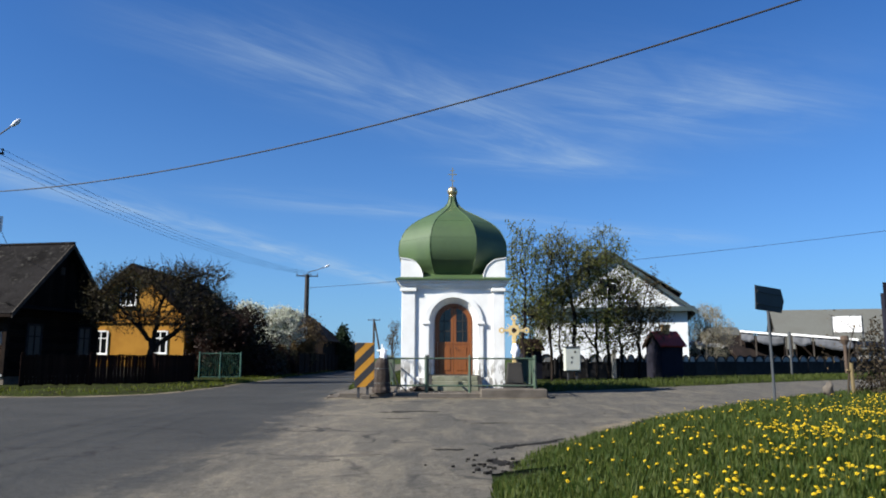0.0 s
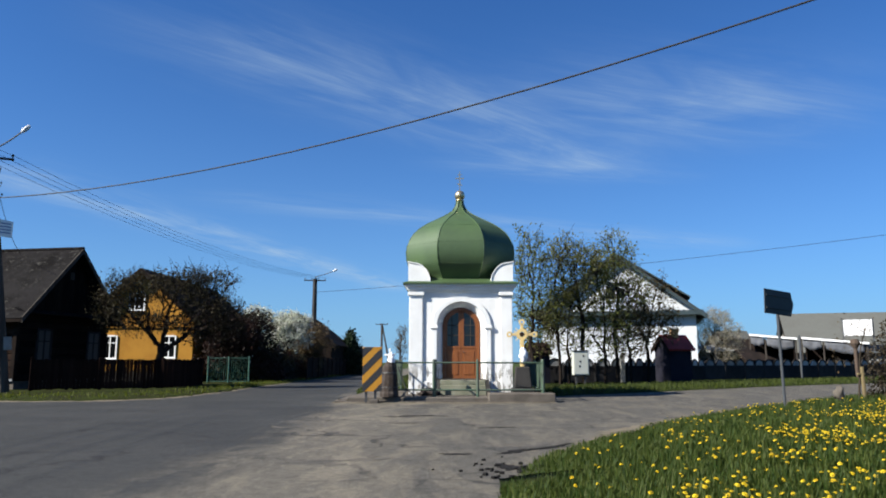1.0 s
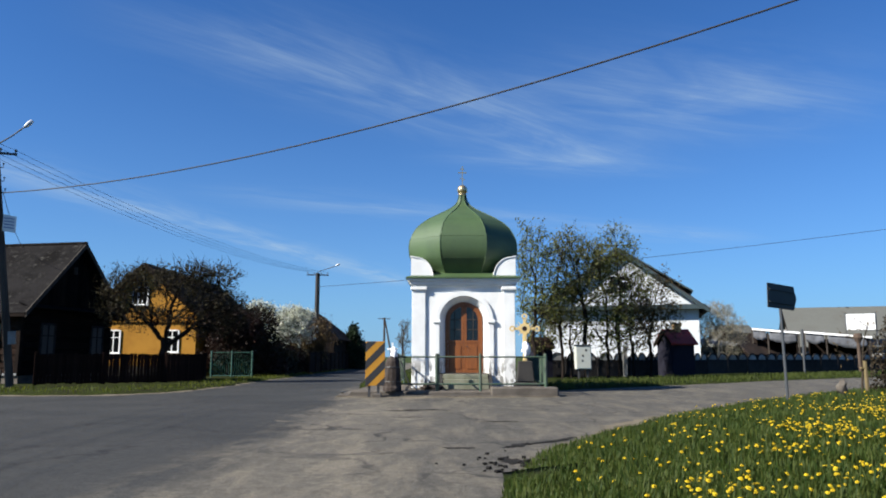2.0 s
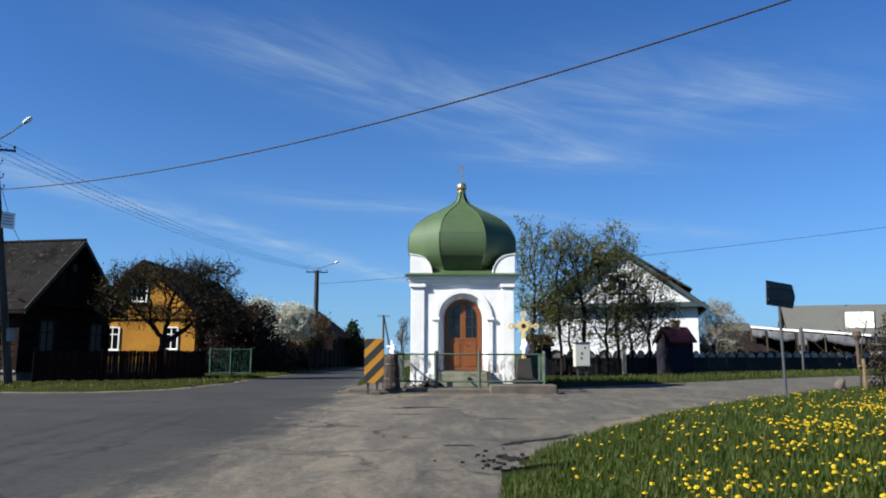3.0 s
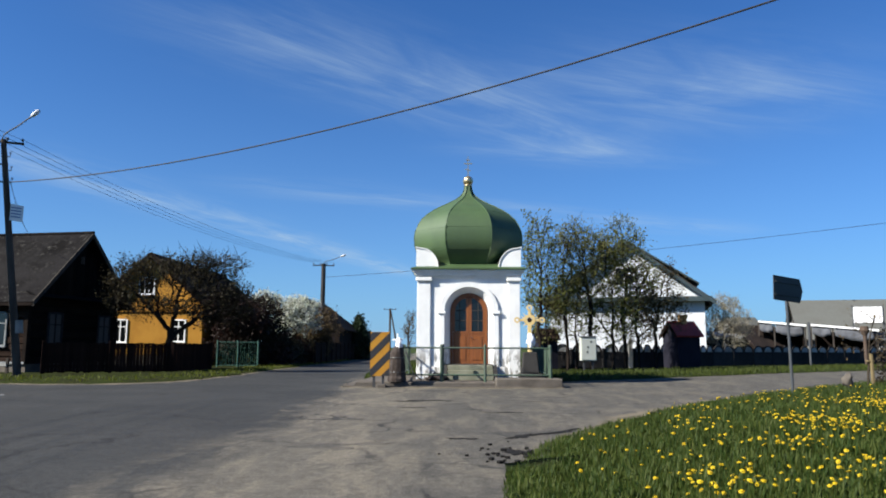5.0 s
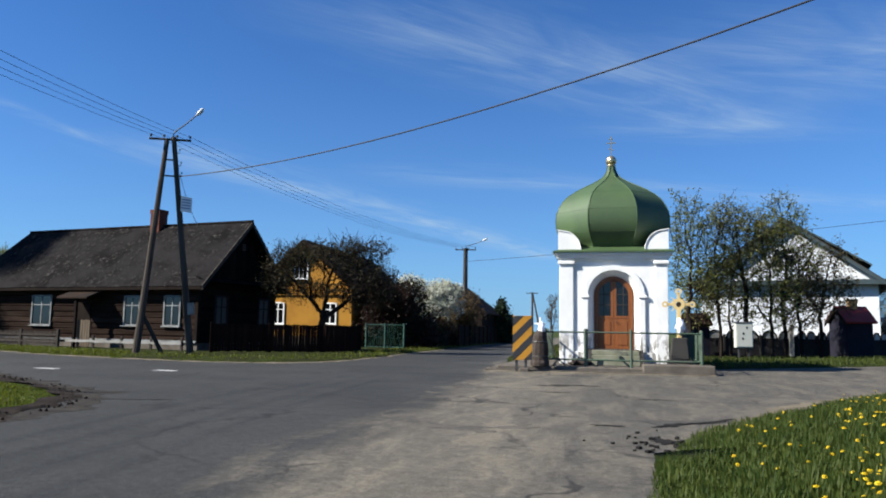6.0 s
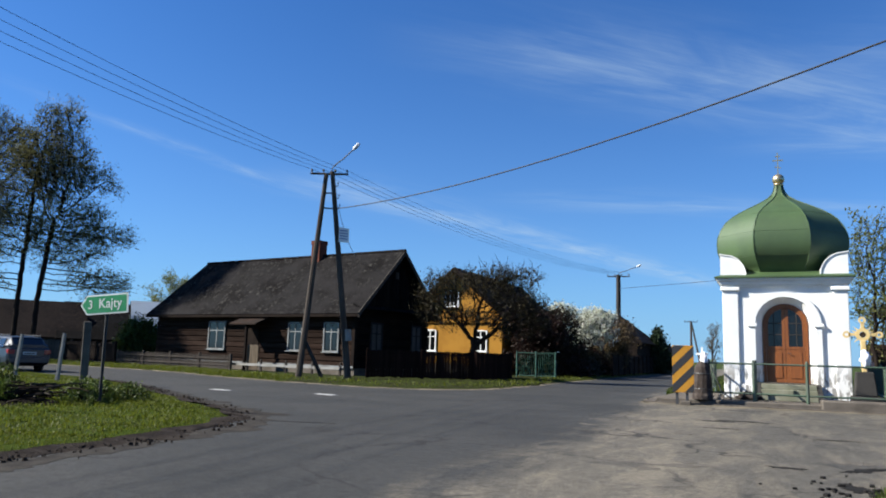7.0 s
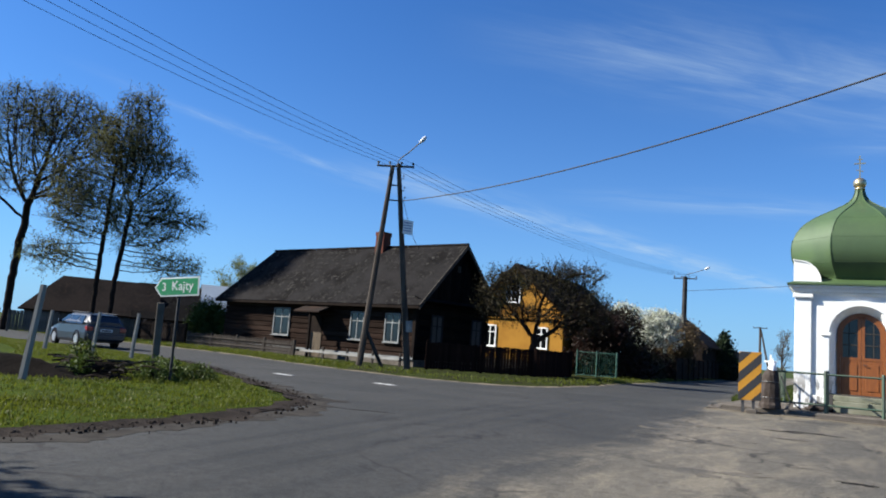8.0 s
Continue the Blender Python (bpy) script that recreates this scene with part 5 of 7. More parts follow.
def make_concrete_fence():
    """Precast bays: two rows of panels with round openings and a scalloped top, between posts."""
    line = [(4.6, 42.8), (10.5, 44.4), (17.7, 51.8), (31.5, 58.6), (45, 65)]
    f = thing("concrete_fence", pose(4.6, 42.8, 0.08), "grey precast concrete fence with scalloped top", "fence")
    bay = 2.0
    run = []
    for a, b in zip(line, line[1:]):
        a, b = Vector(a), Vector(b)
        n = round((b - a).length / bay)
        run += [(a.lerp(b, i / n), a.lerp(b, (i + 1) / n)) for i in range(n)]
    # one bay's panel: a slab with round openings below and arches on top
    bm = B()
    L = bay - 0.1
    box(bm, -L / 2, L / 2, -0.03, 0.03, 0.0, 0.52)
    box(bm, -L / 2, L / 2, -0.01, 0.01, 0.52, 0.86)
    box(bm, -L / 2, L / 2, -0.03, 0.03, 0.86, 0.98)
    for i in range(4):
        cx = -L / 2 + L * (i + 0.5) / 4
        box(bm, cx - L / 8, cx - L / 8 + 0.06, -0.03, 0.03, 0.52, 0.86)
        box(bm, cx + L / 8 - 0.06, cx + L / 8, -0.03, 0.03, 0.52, 0.86)
    for i in range(2):
        cx, r = -L / 2 + L * (i + 0.5) / 2, L / 4 - 0.02
        strip(bm, arch_points(cx, r - 0.09, 0.98, 10), arch_points(cx, r, 0.98, 10), -0.035, 0.035)
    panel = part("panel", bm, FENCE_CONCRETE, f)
    # arch fillings in a much paler tone than the panels
    bm = B()
    for i in range(2):
        cx, r = -L / 2 + L * (i + 0.5) / 2, L / 4 - 0.02
        prism(bm, arch_points(cx, r - 0.095, 0.981, 10), -0.012, 0.012)
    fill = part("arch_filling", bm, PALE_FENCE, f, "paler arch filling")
    bm = B()
    box(bm, -0.06, 0.06, -0.06, 0.06, -0.2, 1.2, 0.01)
    post = part("post", bm, FENCE_CONCRETE, f)
    o = Vector((4.6, 42.8))
    for i, (a, b) in enumerate(run):
        m = Matrix.Translation((*((a + b) / 2 - o), 0)) @ Matrix.Rotation(math.atan2((b - a).y, (b - a).x), 4, "Z")
        q = Matrix.Translation((*(a - o), 0)) @ Matrix.Rotation(math.atan2((b - a).y, (b - a).x), 4, "Z")
        if i == 0:
            panel.matrix_basis, post.matrix_basis, fill.matrix_basis = m, q, m
        else:
            share(panel, m)
            share(fill, m)
            share(post, q)


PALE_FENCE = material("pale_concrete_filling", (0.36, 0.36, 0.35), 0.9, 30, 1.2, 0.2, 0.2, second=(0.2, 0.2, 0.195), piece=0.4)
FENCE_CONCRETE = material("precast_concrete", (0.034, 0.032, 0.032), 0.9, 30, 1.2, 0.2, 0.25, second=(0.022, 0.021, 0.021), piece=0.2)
make_concrete_fence()


# ---- trees and shrubs ----
class Wood:
    """Collects branches and leaves of one tree."""

    def __init__(self, seed):
        self.r = random.Random(seed)
        self.thick, self.thin, self.leaf = ([], []), ([], []), ([], [])

    def limb(self, pts, radii, n, store):
        vs, fs = store
        start = len(vs)
        for i, p in enumerate(pts):
            d = (pts[min(i + 1, len(pts) - 1)] - pts[max(i - 1, 0)]).normalized()
            u = d.cross((0, 0, 1) if abs(d.z) < 0.9 else (1, 0, 0)).normalized()
            v = d.cross(u)
            vs += [p + radii[i] * (math.cos(a) * u + math.sin(a) * v) for a in (2 * math.pi * j / n for j in range(n))]
        for i in range(len(pts) - 1):
            for j in range(n):
                a, b = start + i * n + j, start + i * n + (j + 1) % n
                fs.append((a, b, b + n, a + n))

    def leaves(self, at, count, size, scatter):
        r = self.r
        vs, fs = self.leaf
        for _ in range(count):
            c = at + Vector((r.gauss(0, scatter), r.gauss(0, scatter), r.gauss(0, scatter)))
            u = Vector((r.gauss(0, 1), r.gauss(0, 1), r.gauss(0, 1))).normalized()
            v = u.cross((r.gauss(0, 1), r.gauss(0, 1), r.gauss(0, 1))).normalized()
            s = size * r.uniform(0.6, 1.25)
            k = len(vs)
            vs += [c - u * s, c + v * s * 0.45 - u * s * 0.1, c + u * s, c - v * s * 0.45 - u * s * 0.1]
            fs.append((k, k + 1, k + 2, k + 3))

    def branch(self, p, d, length, radius, level, spec):
        """spec: per level (children, spread in degrees, length ratio, from)."""
        r = self.r
        n = 5 if level == 0 else 4 if level == 1 else 3
        pts, radii = [p], [radius]
        top = len(spec["kids"])
        for i in range(n):
            w = spec["wobble"] * (1 if level else 0.5)
            d = (d + Vector((r.gauss(0, w), r.gauss(0, w), r.gauss(0, w) + spec["lift"][min(level, len(spec["lift"]) - 1)]))).normalized()
            p = p + d * length / n
            pts.append(p)
            radii.append(radius * (1 - (0.72 if level < top else 0.85) * (i + 1) / n))
        self.limb(pts, radii, 7 if level == 0 else 5 if level == 1 else 3, self.thick if level < 2 else self.thin)
        if level < top:
            kids, spread, ratio, lo = spec["kids"][level]
            turn = r.uniform(0, 6.28)
            for i in range(kids):
                f = lo + (1 - lo) * (i + r.uniform(0.2, 0.8)) / kids
                x = f * n
                j = min(int(x), n - 1)
                q = pts[j].lerp(pts[j + 1], x - j)
                ax = (pts[j + 1] - pts[j]).normalized()
                side = ax.cross((0, 0, 1) if abs(ax.z) < 0.95 else (1, 0, 0)).normalized()
                turn += 2.4 + r.uniform(-0.5, 0.5)
                side = Matrix.Rotation(turn, 3, ax) @ side
                a = radians(spread * r.uniform(0.7, 1.25))
                nd = ax * math.cos(a) + side * math.sin(a)
                nl = length * ratio * r.uniform(0.7, 1.2) * (1.15 - spec.get("taper", 0.45) * f)
                self.branch(q, nd, nl, max(radii[j] * 0.55, spec.get("twig", 0.007)), level + 1, spec)
        else:
            for q in pts[1:]:
                self.leaves(q, spec["leaves"], spec["size"], spec["scatter"])


def make_tree(name, x, y, z, height, radius, spec, bark, leaf, label, category="tree", seed=1, stems=1, lean=(0, 0), trunk_len=0.5, group="", turn=0.0):
    t = thing(name, pose(x, y, z, 0, 0, turn), label, category, group)
    w = Wood(seed)
    for i in range(stems):
        a = 6.28 * i / stems + 0.6
        out = 0.0 if stems == 1 else 0.09
        d = Vector((lean[0] + out * math.cos(a), lean[1] + out * math.sin(a), 1)).normalized()
        w.branch(Vector((0.18 * math.cos(a) * (stems > 1), 0.18 * math.sin(a) * (stems > 1), -0.15)), d, height * trunk_len * (1 if i == 0 else w.r.uniform(0.8, 1.05)), radius, 0, spec)
    top = max(v.z for v in w.thick[0] + w.thin[0])
    k = height / top
    scale = lambda vs: [Vector((v.x, v.y, v.z * k)) for v in vs]
    part("trunk", (scale(w.thick[0]), [], w.thick[1]), bark, t, smooth=True)
    c = part("crown", (scale(w.thin[0]), [], w.thin[1]), bark, t)
    if w.leaf[0]:
        tagged(part("foliage", (scale(w.leaf[0]), [], w.leaf[1]), leaf, c), kind="stuff")
    return t


def grow_tree(name, x, y, z, turn, trunk, blobs, count, step, tip, bark, leaf, label, seed=1, group="", twigs=2, twig=0.5, leaves=2, size=0.07, scatter=0.12, power=2.25, rise=0.25, category="tree", whips=0.0, whip_from=0.0, jitter=0.3):
    """A tree whose limbs seek points spread through rounded bodies; blobs: (centre, half sizes, share)."""
    t = thing(name, pose(x, y, z, 0, 0, turn), label, category, group)
    rng = np.random.default_rng(seed)
    pts = []
    for c, half, share_ in blobs:
        v = rng.normal(size=(int(count * share_), 3))
        v *= (rng.random((len(v), 1)) ** 0.42) / np.linalg.norm(v, axis=1, keepdims=True)
        pts.append(v * np.array(half) + np.array(c))
    food = np.concatenate(pts)
    nodes, up = [np.array((trunk[0][0], trunk[0][1], trunk[0][2]), float)], [-1]
    for a, b in zip(trunk, trunk[1:]):
        a, b = np.array(a, float), np.array(b, float)
        n = max(1, int(np.linalg.norm(b - a) / step))
        for i in range(1, n + 1):
            wob_ = rng.normal(size=3) * step * 0.07
            nodes.append(a + (b - a) * i / n + wob_)
            up.append(len(nodes) - 2)
    P = np.array(nodes)
    dist = np.linalg.norm(food[:, None] - P[None], axis=2)
    near, gap = dist.argmin(1), dist.min(1)
    alive = np.ones(len(food), bool)
    for _ in range(90):
        live = np.nonzero(alive)[0]
        if len(live) == 0:
            break
        way = np.zeros_like(P)
        d = food[live] - P[near[live]]
        np.add.at(way, near[live], d / np.linalg.norm(d, axis=1, keepdims=True))
        seeds = np.unique(near[live])
        w = way[seeds]
        w = w / (np.linalg.norm(w, axis=1, keepdims=True) + 1e-6) + np.array((0, 0, rise)) + rng.normal(size=w.shape) * jitter
        q = P[seeds] + step * w / np.linalg.norm(w, axis=1, keepdims=True)
        clear = np.linalg.norm(q[:, None] - P[None], axis=2).min(1) > step * 0.45
        q, seeds = q[clear], seeds[clear]
        if len(q) == 0:
            break
        up += list(seeds)
        base = len(P)
        P = np.concatenate((P, q))
        dd = np.linalg.norm(food[:, None] - q[None], axis=2)
        j, g = dd.argmin(1), dd.min(1)
        closer = g < gap
        near[closer], gap[closer] = base + j[closer], g[closer]
        alive &= gap > step * 1.1
    n = len(P)
    kids = [[] for _ in range(n)]
    for i in range(1, n):
        kids[up[i]].append(i)
    load = np.zeros(n)
    for i in range(n - 1, -1, -1):
        if not kids[i]:
            load[i] = tip ** power
        if i:
            load[up[i]] += load[i]
    rad = [float(v) for v in load ** (1 / power)]
    rad[0] *= 1.3
    w = Wood(seed)
    r = w.r
    V = [Vector(p) for p in P]
    starts = [(0, None)]
    while starts:
        i, parent = starts.pop()
        line, rr = ([V[parent]], [rad[i]]) if parent is not None else ([], [])
        while True:
            line.append(V[i])
            rr.append(rad[i])
            if not kids[i]:
                break
            best = max(kids[i], key=lambda k: rad[k])
            starts += [(k, i) for k in kids[i] if k != best]
            i = best
        if len(line) > 1:
            big = max(rr)
            w.limb(line, rr, 9 if big > 0.1 else 5 if big > 0.04 else 3, w.thick if big > tip * 3.2 else w.thin)
    for i in range(1, n):
        if rad[i] < tip * 1.9 and len(kids[i]) < 3:
            d0 = (V[i] - V[up[i]]).normalized()
            for _ in range(twigs):
                d = (d0 + Vector((r.gauss(0, 0.5), r.gauss(0, 0.5), r.gauss(0.1, 0.45)))).normalized()
                e = twig * r.uniform(0.45, 1.25)
                m = V[i] + d * e * 0.5
                d = (d + Vector((r.gauss(0, 0.25), r.gauss(0, 0.25), r.gauss(0.05, 0.25)))).normalized()
                line = [V[i], m, m + d * e * 0.5]
                w.limb(line, [tip * 0.7, tip * 0.5, tip * 0.3], 3, w.thin)
                for p in line[1:]:
                    w.leaves(p, leaves, size, scatter)
    # long young shoots standing out of the crown's top
    for i in range(1, n):
        if whips and not kids[i] and V[i].z > whip_from and r.random() < 0.6:
            d = ((V[i] - V[up[i]]).normalized() * 0.6 + Vector((r.gauss(0, 0.3), r.gauss(0, 0.3), 0.7))).normalized()
            e = whips * r.uniform(0.4, 1.2)
            line = [V[i]]
            for _ in range(4):
                d = (d + Vector((r.gauss(0, 0.14), r.gauss(0, 0.14), 0.05))).normalized()
                line.append(line[-1] + d * e / 4)
            w.limb(line, [tip, tip * 0.9, tip * 0.75, tip * 0.6, tip * 0.35], 3, w.thin)
            for p in line[1:4]:
                w.leaves(p, max(1, leaves // 2), size * 0.8, scatter * 0.5)
    part("trunk", (w.thick[0], [], w.thick[1]), bark, t, smooth=True)
    c = part("crown", (w.thin[0], [], w.thin[1]), bark, t)
    if w.leaf[0]:
        tagged(part("foliage", (w.leaf[0], [], w.leaf[1]), leaf, c), kind="stuff")
    return t


SPRING = leaf_material("spring_leaves", (0.155, 0.165, 0.042), (0.092, 0.102, 0.028), 0.5)
OLIVE = leaf_material("olive_leaves", (0.165, 0.160, 0.048), (0.095, 0.098, 0.030), 0.5)
APPLE_LEAF = leaf_material("budding_leaves", (0.050, 0.040, 0.015), (0.028, 0.024, 0.011), 0.3)
SALLOW = leaf_material("brownish_young_leaves", (0.14, 0.105, 0.045), (0.085, 0.066, 0.028), 0.45)
DARK_LEAF = leaf_material("dark_leaves", (0.012, 0.012, 0.006), (0.024, 0.020, 0.008), 0.2)
RED_LEAF = leaf_material("red_leaves", (0.030, 0.010, 0.007), (0.015, 0.011, 0.007), 0.2)
BLOSSOM = leaf_material("white_blossom", (0.66, 0.65, 0.58), (0.40, 0.43, 0.29), 0.35)
THUJA = leaf_material("conifer_leaves", (0.008, 0.020, 0.008), (0.017, 0.028, 0.010), 0.1)
DRY = leaf_material("dry_leaves", (0.096, 0.066, 0.030), (0.060, 0.042, 0.021), 0.2)
TALL_LEAF = leaf_material("thin_spring_leaves", (0.105, 0.102, 0.034), (0.060, 0.062, 0.022), 0.45)
WEED = leaf_material("weed_leaves", (0.034, 0.058, 0.010), (0.062, 0.08, 0.016), 0.35)
NETTLE = leaf_material("fresh_weeds", (0.042, 0.070, 0.010), (0.070, 0.098, 0.014), 0.35)

UPRIGHT = dict(kids=((24, 56, 0.42, 0.26), (9, 42, 0.48, 0.12), (6, 40, 0.5, 0.2)), lift=(0.02, 0.05, 0.01), wobble=0.07, leaves=2, size=0.10, scatter=0.2, taper=0.62, twig=0.010)
grow_tree("tall_tree", -51.7, 30.8, 0.05, 59.2, [(0, 0, -0.2), (0.1, 0, 3.6), (0.2, 0.1, 6.6)],
          [((1.0, 0, 14.8), (5.3, 4.6, 2.7), 0.66), ((0.6, 0, 11.2), (4.8, 4.4, 2.0), 0.22), ((-3.0, 0, 9.6), (1.6, 1.6, 1.6), 0.06), ((3.6, 0, 9.6), (2.0, 1.4, 0.7), 0.06)],
          2000, 0.36, 0.019, DARK_BARK, TALL_LEAF, "tall dark tree with domed crown in thin spring leaf", 4, "roadside trees", 4, 0.9, 2, 0.07, 0.13, 2.4, jitter=0.14)
grow_tree("tall_tree", -43.0, 31.25, 0.05, 53.5, [(0, 0, -0.2), (0.05, 0, 5.0), (0.3, 0, 11.5)],
          [((0.4, 0, 12.4), (1.9, 1.9, 2.6), 0.34), ((-1.2, 0, 8.4), (2.3, 1.9, 2.5), 0.32), ((-2.6, 0, 5.2), (2.0, 1.3, 0.9), 0.14), ((0.7, 0, 15.2), (0.9, 0.8, 1.2), 0.08), ((-2.3, 0, 10.8), (1.3, 1.0, 0.7), 0.12)],
          1600, 0.33, 0.017, DARK_BARK, TALL_LEAF, "slim dark tree in thin spring leaf beside the road", 7, "roadside trees", 4, 0.9, 3, 0.075, 0.13, 2.55, jitter=0.14, rise=0.06)
grow_tree("tall_tree", -42.4, 32.1, 0.05, 53.5, [(0, 0, -0.2), (0.05, 0, 3.5), (0.5, 0, 9.0)],
          [((0.7, 0, 12.2), (2.1, 2.0, 3.0), 0.30), ((1.5, 0, 8.2), (2.5, 2.0, 2.5), 0.28), ((3.2, 0, 5.1), (2.3, 1.2, 0.8), 0.14), ((3.6, 0, 8.2), (1.8, 1.1, 0.6), 0.10), ((2.8, 0, 11.8), (1.4, 1.0, 0.7), 0.09), ((0.8, 0, 15.6), (1.0, 0.8, 1.2), 0.09)],
          1900, 0.33, 0.017, DARK_BARK, TALL_LEAF, "forked dark tree in thin spring leaf beside the road", 12, "roadside trees", 4, 0.9, 3, 0.075, 0.13, 2.55, jitter=0.14, rise=0.04)

# slim trees between the chapel and the white house: (x, y, crown bodies, points, leaf, seed)
for x, y, blobs, count, leaf, seed in (
        (4.2, 38.4, [((0.0, 0, 6.2), (1.0, 1.0, 1.9), 0.55), ((0.3, 0, 4.0), (1.2, 1.0, 1.5), 0.45)], 430, SPRING, 20),
        (5.8, 39.6, [((0, 0, 4.3), (1.2, 1.0, 1.9), 0.75), ((0.2, 0, 6.7), (0.7, 0.7, 0.8), 0.25)], 300, OLIVE, 21),
        (7.2, 40.2, [((-0.2, 0, 6.3), (1.6, 1.4, 1.4), 0.55), ((-0.1, 0, 4.7), (1.8, 1.5, 0.8), 0.30), ((-0.9, 0, 7.5), (0.7, 0.6, 0.6), 0.15)], 560, OLIVE, 22),
        (9.3, 41.6, [((0.0, 0, 6.5), (1.4, 1.2, 1.5), 0.55), ((0.5, 0, 4.9), (1.5, 1.3, 0.9), 0.30), ((0.0, 0, 7.9), (0.6, 0.6, 0.6), 0.15)], 560, SPRING, 23),
        (6.6, 41.6, [((0, 0, 3.0), (1.5, 1.1, 1.7), 1.0)], 260, OLIVE, 25),
        (8.4, 40.4, [((0, 0, 2.9), (1.5, 1.1, 1.7), 0.8), ((-0.2, 0, 5.6), (1.0, 0.9, 1.0), 0.2)], 480, SPRING, 26),
        (10.2, 42.2, [((0, 0, 2.9), (1.4, 1.1, 1.7), 0.8), ((0.1, 0, 5.2), (1.0, 0.9, 0.9), 0.2)], 480, SALLOW, 27),
        (4.9, 40.4, [((0, 0, 2.8), (1.0, 0.9, 1.5), 1.0)], 200, OLIVE, 28),
        (11.4, 42.9, [((0.2, 0, 3.6), (1.6, 1.2, 1.4), 0.75), ((0.6, 0, 5.3), (0.9, 0.8, 0.6), 0.25)], 520, SALLOW, 24)):
    grow_tree("young_tree", x, y, 0.08, -math.degrees(math.atan2(x, y)), [(0, 0, -0.15), (0.05, 0, 1.2), (-0.05, 0.05, 2.1)], blobs, count, 0.26, 0.0135, DARK_BARK, leaf,
              "slender roadside tree in young olive-green leaf", seed, "trees before the white house", 2, 0.6, 3, 0.08, 0.11, 2.3, 0.3, whips=0.9, whip_from=4.8, jitter=0.2)
PALE_BARK = material("pale_bark", (0.26, 0.23, 0.18), 0.95, 14, 2, 0.3, 0.4)
TAN = leaf_material("tan_buds", (0.30, 0.26, 0.18), (0.22, 0.20, 0.12), 0.4)
BARE = dict(kids=((9, 45, 0.5, 0.2), (7, 45, 0.5, 0.2), (5, 42, 0.5, 0.2)), lift=(0.03, 0.05, 0.02), wobble=0.14, leaves=1, size=0.07, scatter=0.1)
grow_tree("bare_tree", 19.1, 53.6, 0.05, -19.5, [(0, 0, -0.15), (0, 0, 0.7)], [((0, 0, 2.9), (2.0, 1.5, 1.9), 0.8), ((0.1, 0, 4.4), (0.9, 0.8, 0.7), 0.2)],
          1100, 0.18, 0.011, PALE_BARK, TAN, "pale bare shrubby tree by the fence", 41, "", 3, 0.4, 2, 0.05, 0.1)
make_tree("bare_tree", -6.6, 96, 0.0, 6.2, 0.15, BARE, BARK, DRY, "round bare tree far down the road", seed=42, trunk_len=0.5)
make_tree("bare_tree", -2.0, 100, 0.0, 4.5, 0.12, BARE, BARK, SPRING, "bare tree far down the road", seed=43, trunk_len=0.5)

grow_tree("apple_tree", -13.87, 35.1, 0.06, 21.6, [(0, 0, -0.15), (-0.04, 0, 1.0), (0.05, 0, 1.6)],
          [((2.2, 0, 3.4), (1.7, 1.4, 1.3), 0.34), ((-0.5, 0, 3.05), (2.2, 1.2, 0.42), 0.22), ((0.5, 0, 4.6), (2.3, 1.4, 0.7), 0.22), ((-1.7, 0, 4.4), (1.0, 1.0, 0.9), 0.14), ((-2.2, 0, 3.7), (0.8, 0.9, 1.0), 0.16), ((1.6, 0, 5.2), (1.9, 1.2, 0.4), 0.08)],
          1350, 0.20, 0.0145, DARK_BARK, APPLE_LEAF, "gnarled old apple tree with dense dark twigs", 51, "", 3, 0.5, 3, 0.055, 0.11, 2.35, 0.12, whips=1.0, whip_from=4.3)
BUSHY = dict(kids=((9, 50, 0.62, 0.15), (8, 50, 0.55, 0.15), (6, 45, 0.5, 0.2)), lift=(0.02, 0.04, 0.0), wobble=0.14, leaves=5, size=0.09, scatter=0.17, taper=0.3)
make_tree("garden_tree", -13.2, 46.2, 0.06, 4.6, 0.12, BUSHY, DARK_BARK, DARK_LEAF, "dense dark shrub beside the yellow house", seed=52, stems=2, trunk_len=0.6)
make_tree("garden_tree", -15.0, 48.0, 0.06, 5.0, 0.12, BUSHY, DARK_BARK, RED_LEAF, "dense reddish-brown leaved garden tree", seed=53, stems=2, trunk_len=0.6)
make_tree("garden_tree", -13.5, 44.9, 0.06, 4.8, 0.10, BUSHY, DARK_BARK, RED_LEAF, "dense reddish-brown leaved garden tree", seed=54, stems=2, trunk_len=0.6)
grow_tree("blossom_tree", -12.6, 52.5, 0.06, 13, [(0, 0, -0.15), (0.05, 0, 1.0)],
          [((0.1, 0, 3.1), (2.6, 1.8, 1.5), 0.55), ((-1.2, 0, 4.3), (1.1, 1.1, 0.7), 0.2), ((1.2, 0, 4.0), (1.4, 1.2, 0.7), 0.25)],
          700, 0.24, 0.016, DARK_BARK, BLOSSOM, "fruit tree covered in white blossom", 61, "", 2, 0.45, 6, 0.085, 0.09, 2.4, 0.15)
make_tree("garden_tree", -11.4, 58.0, 0.06, 4.4, 0.10, BUSHY, BARK, DRY, "brownish shrub coming into leaf", seed=62, stems=3, trunk_len=0.6)
make_tree("garden_tree", -37.6, 36.0, 0.06, 2.9, 0.07, BUSHY, DARK_BARK, WEED, "dark green garden shrub beside the cottage", seed=63, stems=3, trunk_len=0.6)
make_tree("birch_tree", -63, 64.5, 0.0, 10.2, 0.14, dict(UPRIGHT, leaves=2), PALE_CONCRETE, SPRING, "slim birch far behind the cottage", seed=64, trunk_len=0.85)
make_tree("birch_tree", -61, 66, 0.0, 8.6, 0.14, dict(UPRIGHT, leaves=2), PALE_CONCRETE, SPRING, "slim birch far behind the cottage", seed=65, trunk_len=0.85)


